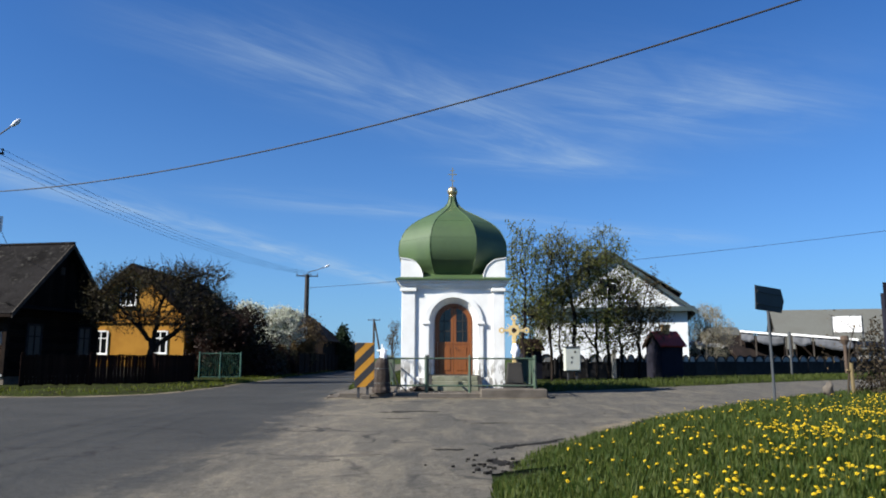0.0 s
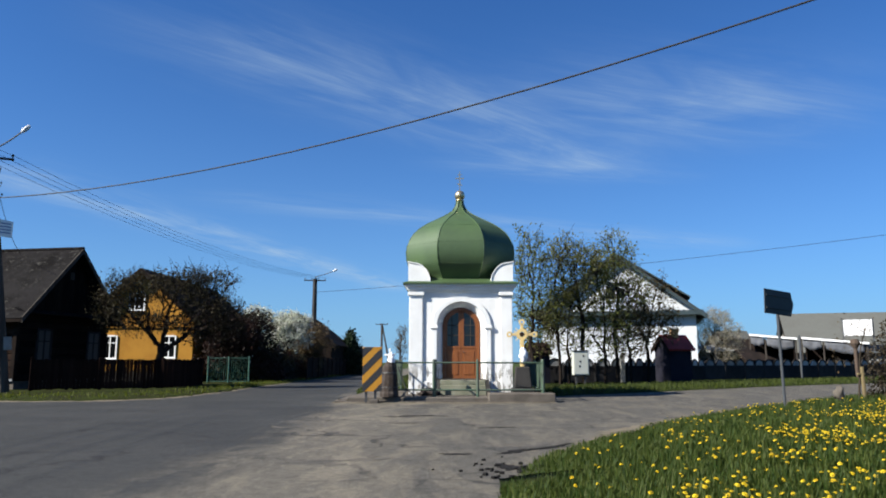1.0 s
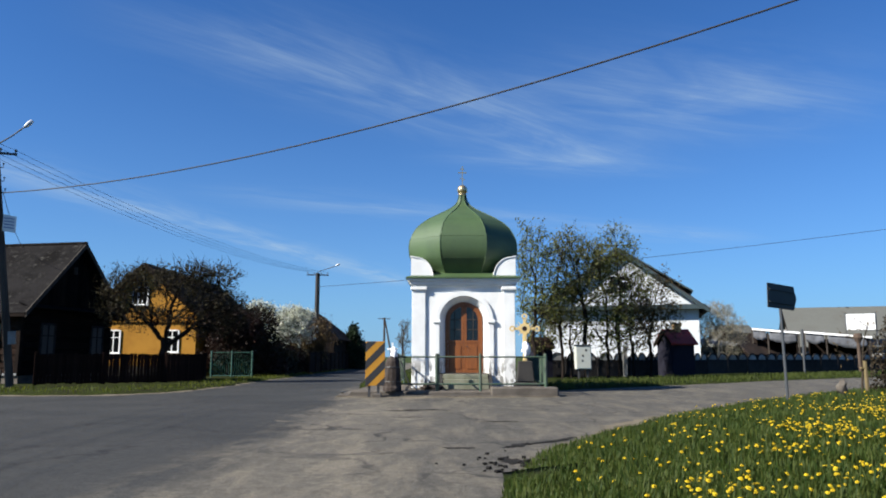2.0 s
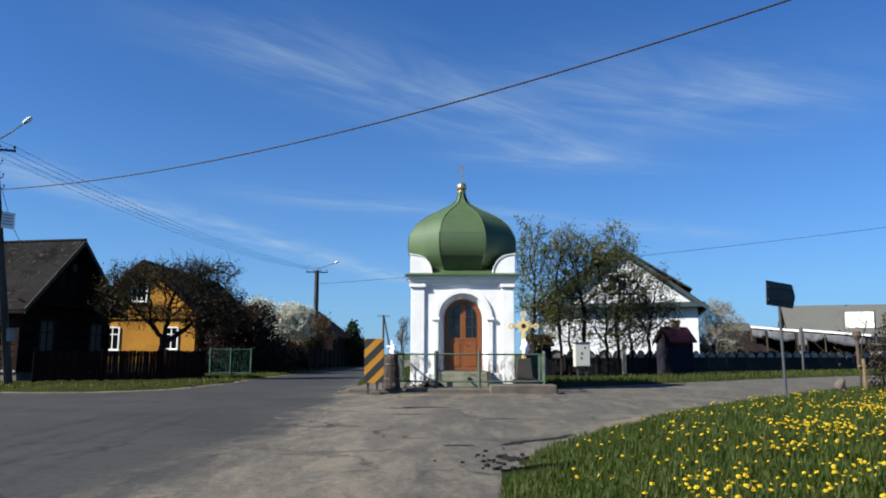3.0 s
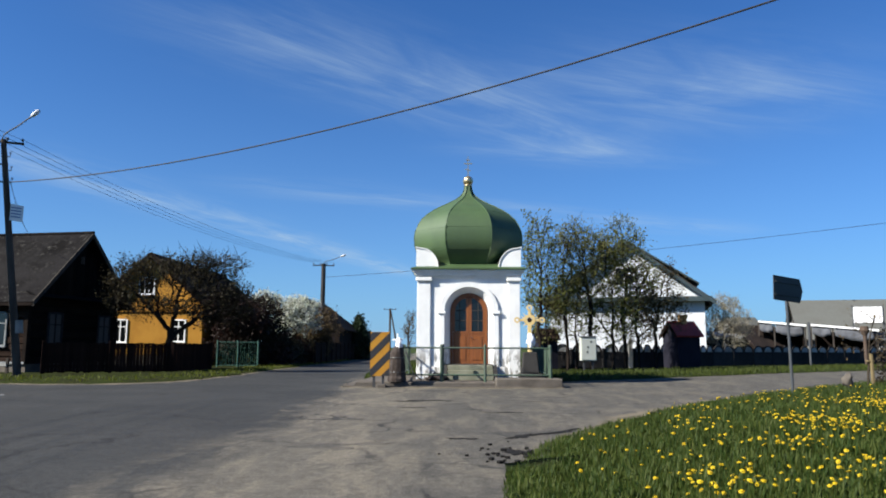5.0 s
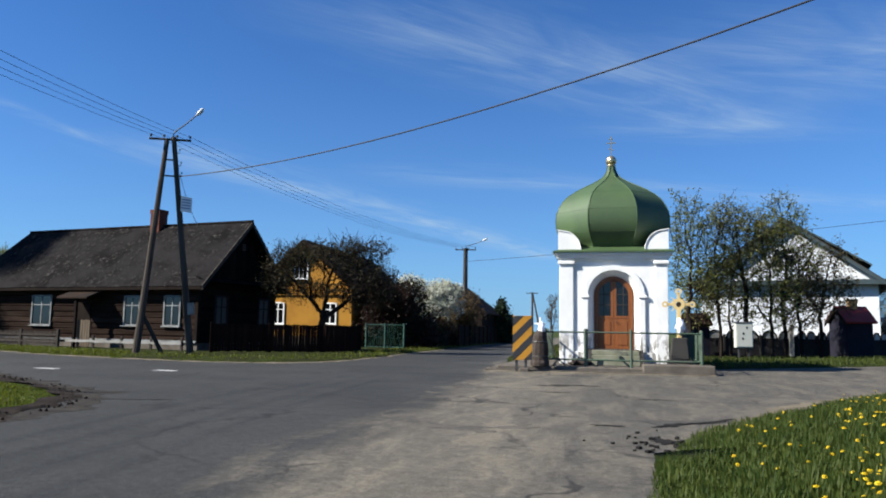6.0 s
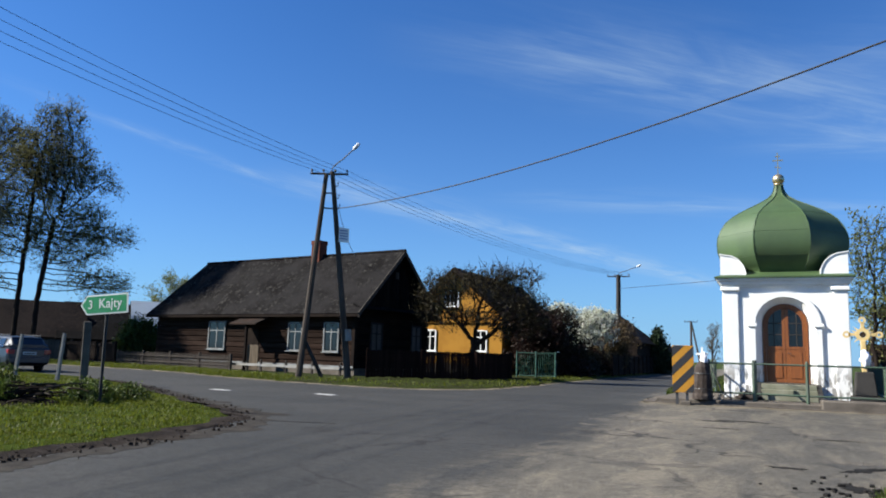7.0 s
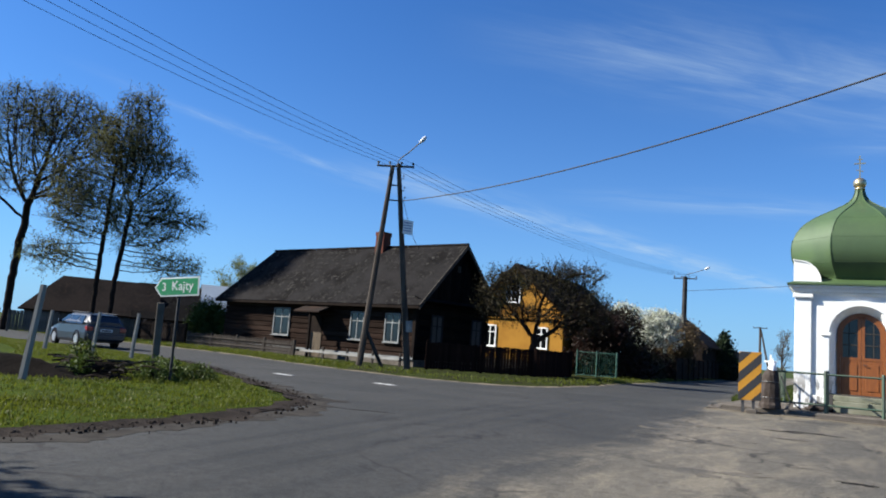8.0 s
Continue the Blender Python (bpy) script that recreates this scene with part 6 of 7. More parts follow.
def leaf_heap(name, centre, size, count, leaf, mat, label, category, seed=1, shape=None):
    """Many small leaves through a rounded body on short twigs."""
    w = Wood(seed)
    r = w.r
    sx, sy, sz = size
    for _ in range(count):
        while True:
            p = Vector((r.uniform(-1, 1), r.uniform(-1, 1), r.uniform(0, 1)))
            if shape:
                if p.xy.length < shape(p.z):
                    break
            elif p.length < 1 and p.length > 0.45:
                break
        bulge = 1 + 0.25 * noise.noise(p * 2.1 + Vector((seed, 0, 0)))
        w.leaves(Vector((p.x * sx * bulge, p.y * sy * bulge, p.z * sz * bulge)), 2, leaf, leaf * 0.8)
    stems = ([], [])
    for _ in range(14):
        q = Vector((r.uniform(-0.8, 0.8) * sx, r.uniform(-0.8, 0.8) * sy, r.uniform(0.5, 0.95) * sz))
        w.limb([Vector((q.x * 0.5, q.y * 0.5, -0.05)), q * 0.6, q], [0.02, 0.014, 0.006], 4, stems)
    t = thing(name, pose(*centre), label, category)
    part("stems", (stems[0], [], stems[1]), DARK_BARK, t)
    tagged(part("foliage", (w.leaf[0], [], w.leaf[1]), mat, t), kind="stuff")


cone = lambda z: (1 - z) ** 0.75 * (0.5 + 0.5 * min(1, z * 6)) + 0.02
leaf_heap("thuja", (-10.3, 75, 0), (1.8, 1.8, 4.3), 9000, 0.19, THUJA, "dark green cone-shaped thuja", "conifer", 71, cone)
leaf_heap("thuja", (-9.6, 90, 0), (0.9, 0.9, 2.4), 900, 0.12, THUJA, "dark green cone-shaped thuja", "conifer", 72, cone)
for i, (y, h) in enumerate(((46.5, 1.6), (48.5, 1.8), (50.5, 1.9), (52.8, 2.0), (55.5, 2.2), (58.5, 2.6), (62, 2.6))):
    leaf_heap("hedge_bush", (-11.6 + 0.1 * (i % 2), y, 0), (1.3, 1.6, h), 1100, 0.10, DARK_LEAF if i % 3 else RED_LEAF, "dense dark hedge bush along the road", "bush", 80 + i)
for i, (x, y, s, h) in enumerate(((-12.35, 10.75, 0.5, 0.5), (-12.9, 11.5, 0.45, 0.42), (-12.5, 12.0, 0.5, 0.36), (-13.3, 9.75, 0.35, 0.42), (-14.1, 10.3, 0.35, 0.75), (-13.9, 12.2, 0.45, 0.35))):
    leaf_heap("weed_clump", (x, y, 0.08), (s, s, h), 420, 0.042, NETTLE if i % 2 else WEED, "fresh green weeds round the signpost", "weeds", 90 + i)
SERE = leaf_material("sere_leaves", (0.050, 0.036, 0.020), (0.028, 0.022, 0.013), 0.2)
leaf_heap("dry_shrub", (12.9, 21.4, 0.28), (1.0, 0.9, 2.1), 1500, 0.055, SERE, "dense dry brown shrub on the verge", "shrub", 99)


make_tree("garden_tree", -11.75, -0.95, 0.05, 6.6, 0.14, dict(BUSHY, leaves=11, size=0.13), DARK_BARK, OLIVE, "leafy dark tree beside the road", seed=98, trunk_len=0.6)


# ---- grass and dandelions ----
def distance_to(line, x, y):
    best = 1e9
    for (ax, ay), (bx, by) in zip(line, line[1:]):
        dx, dy = bx - ax, by - ay
        t = max(0, min(1, ((x - ax) * dx + (y - ay) * dy) / (dx * dx + dy * dy + 1e-9)))
        best = min(best, math.hypot(x - ax - t * dx, y - ay - t * dy))
    return best


def blades(name, spots, height, width, mat, label, seed=1):
    """spots: x, y, z rows; one bent blade on each."""
    r = random.Random(seed)
    vs, fs = [], []
    for x, y, z, s in spots:
        a, lean = r.uniform(0, 6.28), r.uniform(0.05, 0.5)
        h, w = height * s * r.uniform(0.5, 1.2), width * r.uniform(0.7, 1.3) * (0.6 + 0.4 * s)
        c, sn = math.cos(a), math.sin(a)
        dx, dy = -sn * lean * h, c * lean * h
        k = len(vs)
        vs += [(x - c * w, y - sn * w, z), (x + c * w, y + sn * w, z),
               (x + dx * 0.4 + c * w * 0.7, y + dy * 0.4 + sn * w * 0.7, z + h * 0.6), (x + dx * 0.4 - c * w * 0.7, y + dy * 0.4 - sn * w * 0.7, z + h * 0.6),
               (x + dx, y + dy, z + h)]
        fs += [(k, k + 1, k + 2, k + 3), (k + 3, k + 2, k + 4)]
    return tagged(part(name, (vs, [], fs), mat), label, "grass", kind="stuff")


def height_on(d, steps):
    for (a, ha), (b, hb) in zip(steps, steps[1:]):
        if d < b:
            return ha + (hb - ha) * (d - a) / (b - a)
    return steps[-1][1]


GRASS = leaf_material("grass_blades", (0.024, 0.052, 0.008), (0.082, 0.100, 0.020), 0.45)
MIX_GRASS = leaf_material("rough_grass_blades", (0.066, 0.086, 0.014), (0.040, 0.056, 0.011), 0.4)
SUN_GRASS = leaf_material("bright_grass_blades", (0.096, 0.110, 0.011), (0.066, 0.083, 0.010), 0.45)
EDGE_E = VERGE_E
POLY_E = EDGE_E + [(80, -30)]
STEPS_E = ((0, -0.02), (0.28, 0.005), (0.56, 0.05), (1.1, 0.14), (2.4, 0.26), (4.2, 0.31), (9, 0.32))
r = random.Random(5)
spots = []
while len(spots) < 74000:
    d = 5.0 + 26 * r.random() ** 1.9
    a = radians(r.uniform(-6, 40))
    x, y = d * math.sin(a), d * math.cos(a)
    if inside(x, y, POLY_E):
        e = distance_to(EDGE_E, x, y)
        clump = 0.55 + 0.9 * (0.5 + 0.5 * noise.noise((x * 1.4, y * 1.4, 0.3))) ** 1.4
        spots.append((x, y, height_on(e, STEPS_E) - 0.02, clump * min(1, 0.6 + e * 0.5)))
near = 0
while near < 16000:
    x, y = r.uniform(0.2, 7), r.uniform(5.2, 13)
    if inside(x, y, POLY_E):
        e = distance_to(EDGE_E, x, y)
        if r.random() < 1.2 - e * 0.25:
            near += 1
            spots.append((x, y, height_on(e, STEPS_E) - 0.02, 0.75 + 0.35 * noise.noise((x * 2, y * 2, 5.0))))
blades("grass", spots, 0.15, 0.009, GRASS, "lush green grass on the verge", 6)

heads, stalks = ([], []), ([], [])
r = random.Random(8)
count = 0
while count < 1350:
    d = 5.5 + 17 * r.random() ** 1.2
    a = radians(r.uniform(2, 38))
    x, y = d * math.sin(a), d * math.cos(a)
    if not inside(x, y, POLY_E):
        continue
    e = distance_to(EDGE_E, x, y)
    n1 = noise.noise((x * 0.8 + 5, y * 0.8, 1.0))
    if e < 0.4 or r.random() > min(1, 0.3 + math.degrees(a) / 26) or r.random() > 0.03 + 2.2 * max(0, n1 + 0.05) * min(1, max(0.05, (e - 1.1) / 2.8)):
        continue
    z = height_on(e, STEPS_E) + r.uniform(0.08, 0.17)
    rad = r.uniform(0.010, 0.024)
    tilt = Vector((r.gauss(0, 0.35) - 0.2, r.gauss(0, 0.35) - 0.35, 1)).normalized()
    u = tilt.cross((1, 0, 0)).normalized()
    v = tilt.cross(u)
    vs, fs = heads
    k = len(vs)
    c = Vector((x, y, z))
    for q in range(9):
        t = 6.28 * q / 9
        vs.append(c + (u * math.cos(t) + v * math.sin(t)) * rad * r.uniform(0.85, 1.1))
    for q in range(5):
        t = 6.28 * q / 5
        vs.append(c + (u * math.cos(t) + v * math.sin(t)) * rad * 0.5 + tilt * rad * 0.4)
    vs.append(c - tilt * rad * 0.5)
    fs.append(tuple(k + 9 + q for q in range(5)))
    for q in range(9):
        fs.append((k + q, k + (q + 1) % 9, k + 9 + int((q + 0.5) / 9 * 5) % 5))
        fs.append((k + (q + 1) % 9, k + q, k + 14))
    vs, fs = stalks
    k = len(vs)
    vs += [(x - 0.004, y, z - 0.25), (x + 0.004, y, z - 0.25), tuple(c + Vector((0.004, 0, 0))), tuple(c - Vector((0.004, 0, 0)))]
    fs.append((k, k + 1, k + 2, k + 3))
    count += 1
PETAL = leaf_material("dandelion_petals", (0.465, 0.315, 0.007), (0.562, 0.413, 0.015), 0.2)
tagged(part("dandelions", (heads[0], [], heads[1]), PETAL), "many yellow dandelion flowers in the grass", "flowers", kind="stuff")
tagged(part("dandelion_stalks", (stalks[0], [], stalks[1]), GRASS), "pale green dandelion stalks in the grass", "flowers", kind="stuff")


def edge_grass(name, line, way, steps, lo, hi, depth, count, height, width, mat, label, seed, bare=0.0, shade=None):
    """Grass along part of a road's edge, from the edge inwards."""
    r = random.Random(seed)
    seg = line[int(len(line) * lo):int(len(line) * hi)]
    w = Vector((*way, 0)).normalized()
    out = []
    while len(out) < count:
        i = r.randrange(len(seg) - 1)
        t = r.random()
        d = depth * r.random() ** 1.4
        if shade and seg[i][0] > shade and r.random() < 0.85:
            continue
        if d < bare * (0.5 + abs(noise.noise((seg[i][0], seg[i][1], 2.2)))):
            continue
        x = seg[i][0] + (seg[i + 1][0] - seg[i][0]) * t + w.x * d
        y = seg[i][1] + (seg[i + 1][1] - seg[i][1]) * t + w.y * d
        s = 0.5 + 0.9 * (0.5 + 0.5 * noise.noise((x * 1.1, y * 1.1, 4.0)))
        out.append((x, y, height_on(d, steps) - 0.02, s * min(1, 0.3 + d)))
    blades(name, out, height, width, mat, label, seed)


edge_grass("grass", LINE_I, (-0.9, -0.5), ((0, -0.02), (0.15, 0.02), (0.6, 0.05), (1.5, 0.09), (3, 0.1)), 0.45, 0.97, 6.0, 150000, 0.075, 0.012, SUN_GRASS, "bright sunlit grass on the corner", 21, 0.4)
edge_grass("grass", LINE_C, (-0.5, 0.86), ((0, -0.02), (0.15, 0.02), (0.8, 0.07), (2, 0.08)), 0.3, 0.95, 4.5, 44000, 0.15, 0.017, SUN_GRASS, "rough grass along the cottage fence", 22, shade=-17.2)
edge_grass("grass", LINE_N, (0.3, 1), ((0, -0.02), (0.15, 0.02), (0.8, 0.06), (2, 0.1)), 0.05, 0.62, 9.0, 22000, 0.22, 0.018, MIX_GRASS, "rough grass before the concrete fence", 23)


# ---- road signs ----
def words(text, size, mat, parent, m, name="lettering"):
    cu = bpy.data.curves.new(name, "FONT")
    cu.body, cu.size, cu.extrude, cu.align_x, cu.align_y = text, size, 0.002, "CENTER", "CENTER"
    ob = new("text_source", cu)
    me = bpy.data.meshes.new_from_object(ob.evaluated_get(bpy.context.evaluated_depsgraph_get()))
    bpy.data.objects.remove(ob)
    me.materials.append(mat)
    o = new(name, me)
    o.parent = parent
    o.matrix_basis = m
    return o


SIGN_GREEN = material("green_sign_film", (0.0, 0.19, 0.062), 0.45, 30, 2, 0.06, 0)
SIGN_WHITE = material("white_sign_film", (0.6, 0.62, 0.6), 0.45, 30, 2, 0.04, 0)
SIGN_BACK = material("sign_back", (0.03, 0.033, 0.034), 0.6, 30, 1.5, 0.2, 0.05, metal=0.3)


def arrow_outline(w, h, k):
    return [(-w / 2 + k, -h / 2), (w / 2, -h / 2), (w / 2, h / 2), (-w / 2 + k, h / 2), (-w / 2, 0)]


def make_direction_sign():
    s = thing("direction_sign", pose(-11.95, 10.75, 0.08, 0, 0, 10), "green arrow road sign reading 3 Kajty", "road sign")
    bm = B()
    tube(bm, [(0.0, 0.03, -0.3), (-0.02, 0.03, 2.05)], 0.03, 8)
    part("post", bm, CABLE, s)
    bm = B()
    prism(bm, arrow_outline(1.08, 0.385, 0.15), 0, 0.015)
    plate = part("plate", bm, SIGN_WHITE, s, "white-edged green arrow plate")
    plate.matrix_basis = pose(-0.07, -0.012, 1.94, 0, -4.5, 0)
    bm = B()
    prism(bm, arrow_outline(1.01, 0.33, 0.125), -0.003, 0.0)
    part("green_field", bm, SIGN_GREEN, plate)
    turn = Matrix.Rotation(math.pi / 2, 4, "X")
    words("3", 0.24, SIGN_WHITE, plate, Matrix.Translation((-0.31, -0.005, 0)) @ turn, "number")
    words("Kajty", 0.27, SIGN_WHITE, plate, Matrix.Translation((0.14, -0.005, 0.01)) @ turn @ Matrix.Diagonal((0.95, 1, 1, 1)))
    for z in (-0.1, 0.1):
        bm = B()
        box(bm, 0.06, 0.15, 0.016, 0.05, z - 0.02, z + 0.02)
        part("clamp", bm, DARK_STEEL, plate)


make_direction_sign()


def make_sign_back():
    s = thing("direction_sign", pose(8.35, 18.85, 0.25), "dark back of an arrow road sign", "road sign")
    bm = B()
    tube(bm, [(0.05, 0, -0.3), (0.0, 0.0, 2.75)], 0.038, 8)
    part("post", bm, STEEL, s, "grey steel post")
    bm = B()
    w, h = 1.22, 0.62
    prism(bm, [(-w / 2, -h / 2), (w / 2 - 0.12, -h / 2), (w / 2, 0.0), (w / 2 - 0.12, h / 2), (-w / 2, h / 2)], -0.02, 0.0)
    o = part("plate", bm, SIGN_BACK, s)
    o.matrix_basis = pose(0.06, 0.0, 2.52, 0, 3, 33)
    for z in (-0.16, 0.16):
        bm = B()
        box(bm, -w / 2 + 0.05, w / 2 - 0.15, -0.045, -0.021, z - 0.02, z + 0.02)
        part("stiffener", bm, SIGN_BACK, o)
    return s


make_sign_back()
s = thing("sign_post", pose(8.3, 13.75, 0.28), "dark steel post with a small blue plate", "post")
bm = B()
tube(bm, [(0, 0, -0.3), (0, 0, 2.2)], 0.06, 8)
part("post_shaft", bm, NAVY, s)
bm = B()
box(bm, -0.05, 0.30, -0.08, -0.06, 1.95, 2.4, 0.004)
part("plate", bm, NAVY, s)


# ---- hazard board, wayside crosses, box ----
def make_hazard_board():
    b = thing("hazard_board", pose(-2.42, 22.95, 0.0, 0, 0, 3), "yellow and black striped hazard board before the plinth", "hazard board")
    W, z0, z1 = 0.60, 0.36, 1.72
    bm = B()
    box(bm, -W / 2, W / 2, 0, 0.03, z0, z1, 0.004)
    back = part("panel", bm, HAZARD_YELLOW, b)
    k = 0.27
    n = 0
    z = z0 - 0.6
    while z < z1:
        # one diagonal band, cut by the panel's edge
        poly = [(-W / 2, z), (W / 2, z + W * 1.0), (W / 2, z + W * 1.0 + k), (-W / 2, z + k)]
        poly = clip(clip(poly, z0 + 0.004, 1), z1 - 0.004, -1)
        if len(poly) > 2:
            bm = B()
            prism(bm, poly, -0.004, -0.0005)
            part("stripe", bm, HAZARD_BLACK, back)
        z += 2 * k
    for x in (-0.18, 0.1):
        bm = B()
        box(bm, x - 0.04, x + 0.04, 0.035, 0.09, -0.2, z1 - 0.1)
        part("leg", bm, DARK_STEEL, b)
    bm = B()
    box(bm, -0.1, 0.2, -0.05, 0.25, -0.05, 0.12, 0.02)
    part("foot", bm, CONCRETE, b)


def clip(poly, z, s):
    out = []
    for (ax, az), (bx, bz) in zip(poly, poly[1:] + poly[:1]):
        ia, ib = (az - z) * s >= 0, (bz - z) * s >= 0
        if ia:
            out.append((ax, az))
        if ia != ib:
            t = (z - az) / (bz - az)
            out.append((ax + (bx - ax) * t, z))
    return out


HAZARD_YELLOW = material("hazard_yellow", (0.42, 0.2, 0.012), 0.5, 20, 2, 0.1, 0.02, second=(0.34, 0.15, 0.01))
HAZARD_BLACK = material("hazard_black", (0.025, 0.024, 0.024), 0.5, 20, 2, 0.2, 0.02)
make_hazard_board()


def crumple(centre, size, seed):
    """A knotted cloth: a few overlapping folded lobes."""
    r = random.Random(seed)
    bm = B()
    bmesh.ops.create_icosphere(bm, subdivisions=3, radius=1)
    for v in bm.verts:
        k = 1 + 0.55 * noise.noise(v.co * 2.3 + Vector((seed, 0, 0))) + 0.25 * noise.noise(v.co * 5.1 + Vector((0, seed, 0)))
        v.co = Vector((v.co.x * size[0], v.co.y * size[1], v.co.z * size[2])) * k + Vector(centre)
    return bm


def make_gilt_cross():
    c = thing("wayside_cross", pose(2.42, 25.0, 0.16), "ornate gilt wayside cross on a stone base", "wayside cross")
    bm = B()
    box(bm, -0.38, 0.38, -0.3, 0.3, 0, 0.25, 0.03)
    box(bm, -0.30, 0.30, -0.25, 0.25, 0.25, 0.95, 0.03, 0.07)
    part("pedestal", bm, STONE, c, "dark stone pedestal")
    bm = B()
    box(bm, -0.065, 0.065, -0.05, 0.05, 0.95, 1.86, 0.01)
    part("shaft", bm, PALE_GILT, c)
    zc = 2.03
    for a in (0, 90, 180):
        bm = B()
        m = Matrix.Rotation(radians(a), 4, "Y")
        # a bar that ends in a trefoil loop
        box(bm, 0.1, 0.36, -0.03, 0.03, -0.045, 0.045, 0.006)
        strip(bm, [(0.42 + 0.045 * math.cos(t), 0.045 * math.sin(t)) for t in (6.283 * i / 12 for i in range(13))],
              [(0.42 + 0.10 * math.cos(t), 0.10 * math.sin(t)) for t in (6.283 * i / 12 for i in range(13))], -0.03, 0.03)
        bm.transform(Matrix.Translation((0, 0, zc)) @ Matrix.Rotation(radians(-a), 4, "Y"))
        part("arm", bm, PALE_GILT, c)
    bm = B()
    strip(bm, [(0.09 * math.cos(t), zc + 0.09 * math.sin(t)) for t in (6.283 * i / 16 for i in range(17))],
          [(0.19 * math.cos(t), zc + 0.19 * math.sin(t)) for t in (6.283 * i / 16 for i in range(17))], -0.045, 0.045)
    part("ring", bm, PALE_GILT, c)
    bm = B()
    box(bm, -0.07, 0.07, -0.03, 0.03, zc - 0.07, zc + 0.07)
    bmesh.ops.rotate(bm, verts=bm.verts, cent=(0, 0, zc), matrix=Matrix.Rotation(radians(45), 3, "Y"))
    part("centre_boss", bm, RUST_ROOF, c)
    for a in (45, 135, 225, 315, 22, 158):
        bm = B()
        hexa(bm, [(0.17, -0.015, -0.02), (0.32, -0.015, -0.004), (0.32, 0.015, -0.004), (0.17, 0.015, -0.02),
                  (0.17, -0.015, 0.02), (0.32, -0.015, 0.004), (0.32, 0.015, 0.004), (0.17, 0.015, 0.02)])
        bm.transform(Matrix.Translation((0, 0, zc)) @ Matrix.Rotation(radians(-a), 4, "Y"))
        part("ray", bm, PALE_GILT, c)
    cl = part("cloth", crumple((0.03, -0.08, 1.33), (0.125, 0.10, 0.23), 3), CLOTH, c, "white cloth knotted round the shaft", True)


PALE_GILT = material("pale_gilt_paint", (0.62, 0.45, 0.19), 0.5, 25, 3, 0.12, 0.03)
make_gilt_cross()


def make_old_cross_base():
    c = thing("wayside_stone", pose(-1.95, 23.72, 0.16) @ Matrix.Diagonal((0.85, 0.85, 0.9, 1)), "dark weathered wayside stone tied with white cloth", "wayside cross")
    bm = B()
    lathe(bm, [(0.36, 0), (0.37, 0.12), (0.33, 0.2), (0.30, 0.7), (0.25, 1.05), (0.16, 1.2), (0.08, 1.25)], 12)
    for v in bm.verts:
        v.co += Vector((0.03 * noise.noise(v.co * 4), 0.03 * noise.noise(v.co * 4 + Vector((3, 1, 2))), 0))
    part("stone", bm, ROUGH_STONE, c)
    for z in (0.32, 0.82):
        bm = B()
        lathe(bm, [(0.325 - z * 0.04, z), (0.335 - z * 0.04, z + 0.02), (0.325 - z * 0.04, z + 0.04)], 14)
        part("iron_band", bm, DARK_STEEL, c)
    bm = B()
    box(bm, -0.03, 0.03, -0.03, 0.03, 1.2, 1.7)
    box(bm, -0.2, 0.2, -0.025, 0.025, 1.45, 1.51)
    part("small_cross", bm, WHITE_PAINT, c, "small white cross on top")
    part("cloth", crumple((0.06, -0.05, 1.30), (0.12, 0.10, 0.20), 5), CLOTH, c, "white cloth knotted round the cross", True)
    bm = B()
    tube(bm, [(0.34, -0.1, 1.05), (0.62, -0.12, 0.3), (0.95, -0.05, 0.05)], 0.025, 6)
    part("iron_stay", bm, DARK_STEEL, c, "bent dark iron stay")


ROUGH_STONE = material("rough_dark_stone", (0.04, 0.032, 0.028), 0.9, 18, 3, 0.4, 0.7, second=(0.065, 0.055, 0.05))
make_old_cross_base()
bm = crumple((0, 0, 0), (0.32, 0.2, 0.13), 9)
o = tagged(part("dark_stone", bm, ROUGH_STONE, smooth=True), "dark rounded stone beside the chapel steps", "stone")
o.matrix_basis = pose(-0.72, 24.75, 0.26)
bm = crumple((0, 0, 0), (0.13, 0.11, 0.2), 11)
o = tagged(part("boundary_stone", bm, CONCRETE, smooth=True), "pale rounded boundary stone in the grass", "stone")
o.matrix_basis = pose(10.0, 19.3, 0.45)


def make_electric_box():
    b = thing("electric_box", pose(6.55, 37.5, 0.08, 0, 0, 8), "off-white electric cabinet on two legs", "electric box")
    bm = B()
    box(bm, -0.40, 0.40, -0.15, 0.15, 0.55, 1.72, 0.015)
    body = part("cabinet_body", bm, BOX_PAINT, b)
    bm = B()
    box(bm, -0.36, 0.36, -0.17, -0.152, 0.6, 1.66, 0.006)
    door = part("cabinet_door", bm, BOX_PAINT, b)
    for x, z in ((0.12, 1.5), (-0.05, 1.22), (-0.08, 0.98)):
        bm = B()
        box(bm, x - 0.04, x + 0.04, -0.178, -0.171, z - 0.05, z + 0.05)
        part("warning_plate", bm, DARK_STEEL, door)
    bm = B()
    box(bm, -0.45, 0.45, -0.2, 0.2, 1.722, 1.77, 0.01)
    part("lid", bm, STEEL, b)
    for x in (-0.22, 0.22):
        bm = B()
        box(bm, x - 0.04, x + 0.04, -0.05, 0.05, -0.2, 0.55)
        part("leg", bm, DARK_STEEL, b)


BOX_PAINT = material("off_white_paint", (0.46, 0.47, 0.41), 0.6, 20, 2, 0.06, 0.02)
make_electric_box()

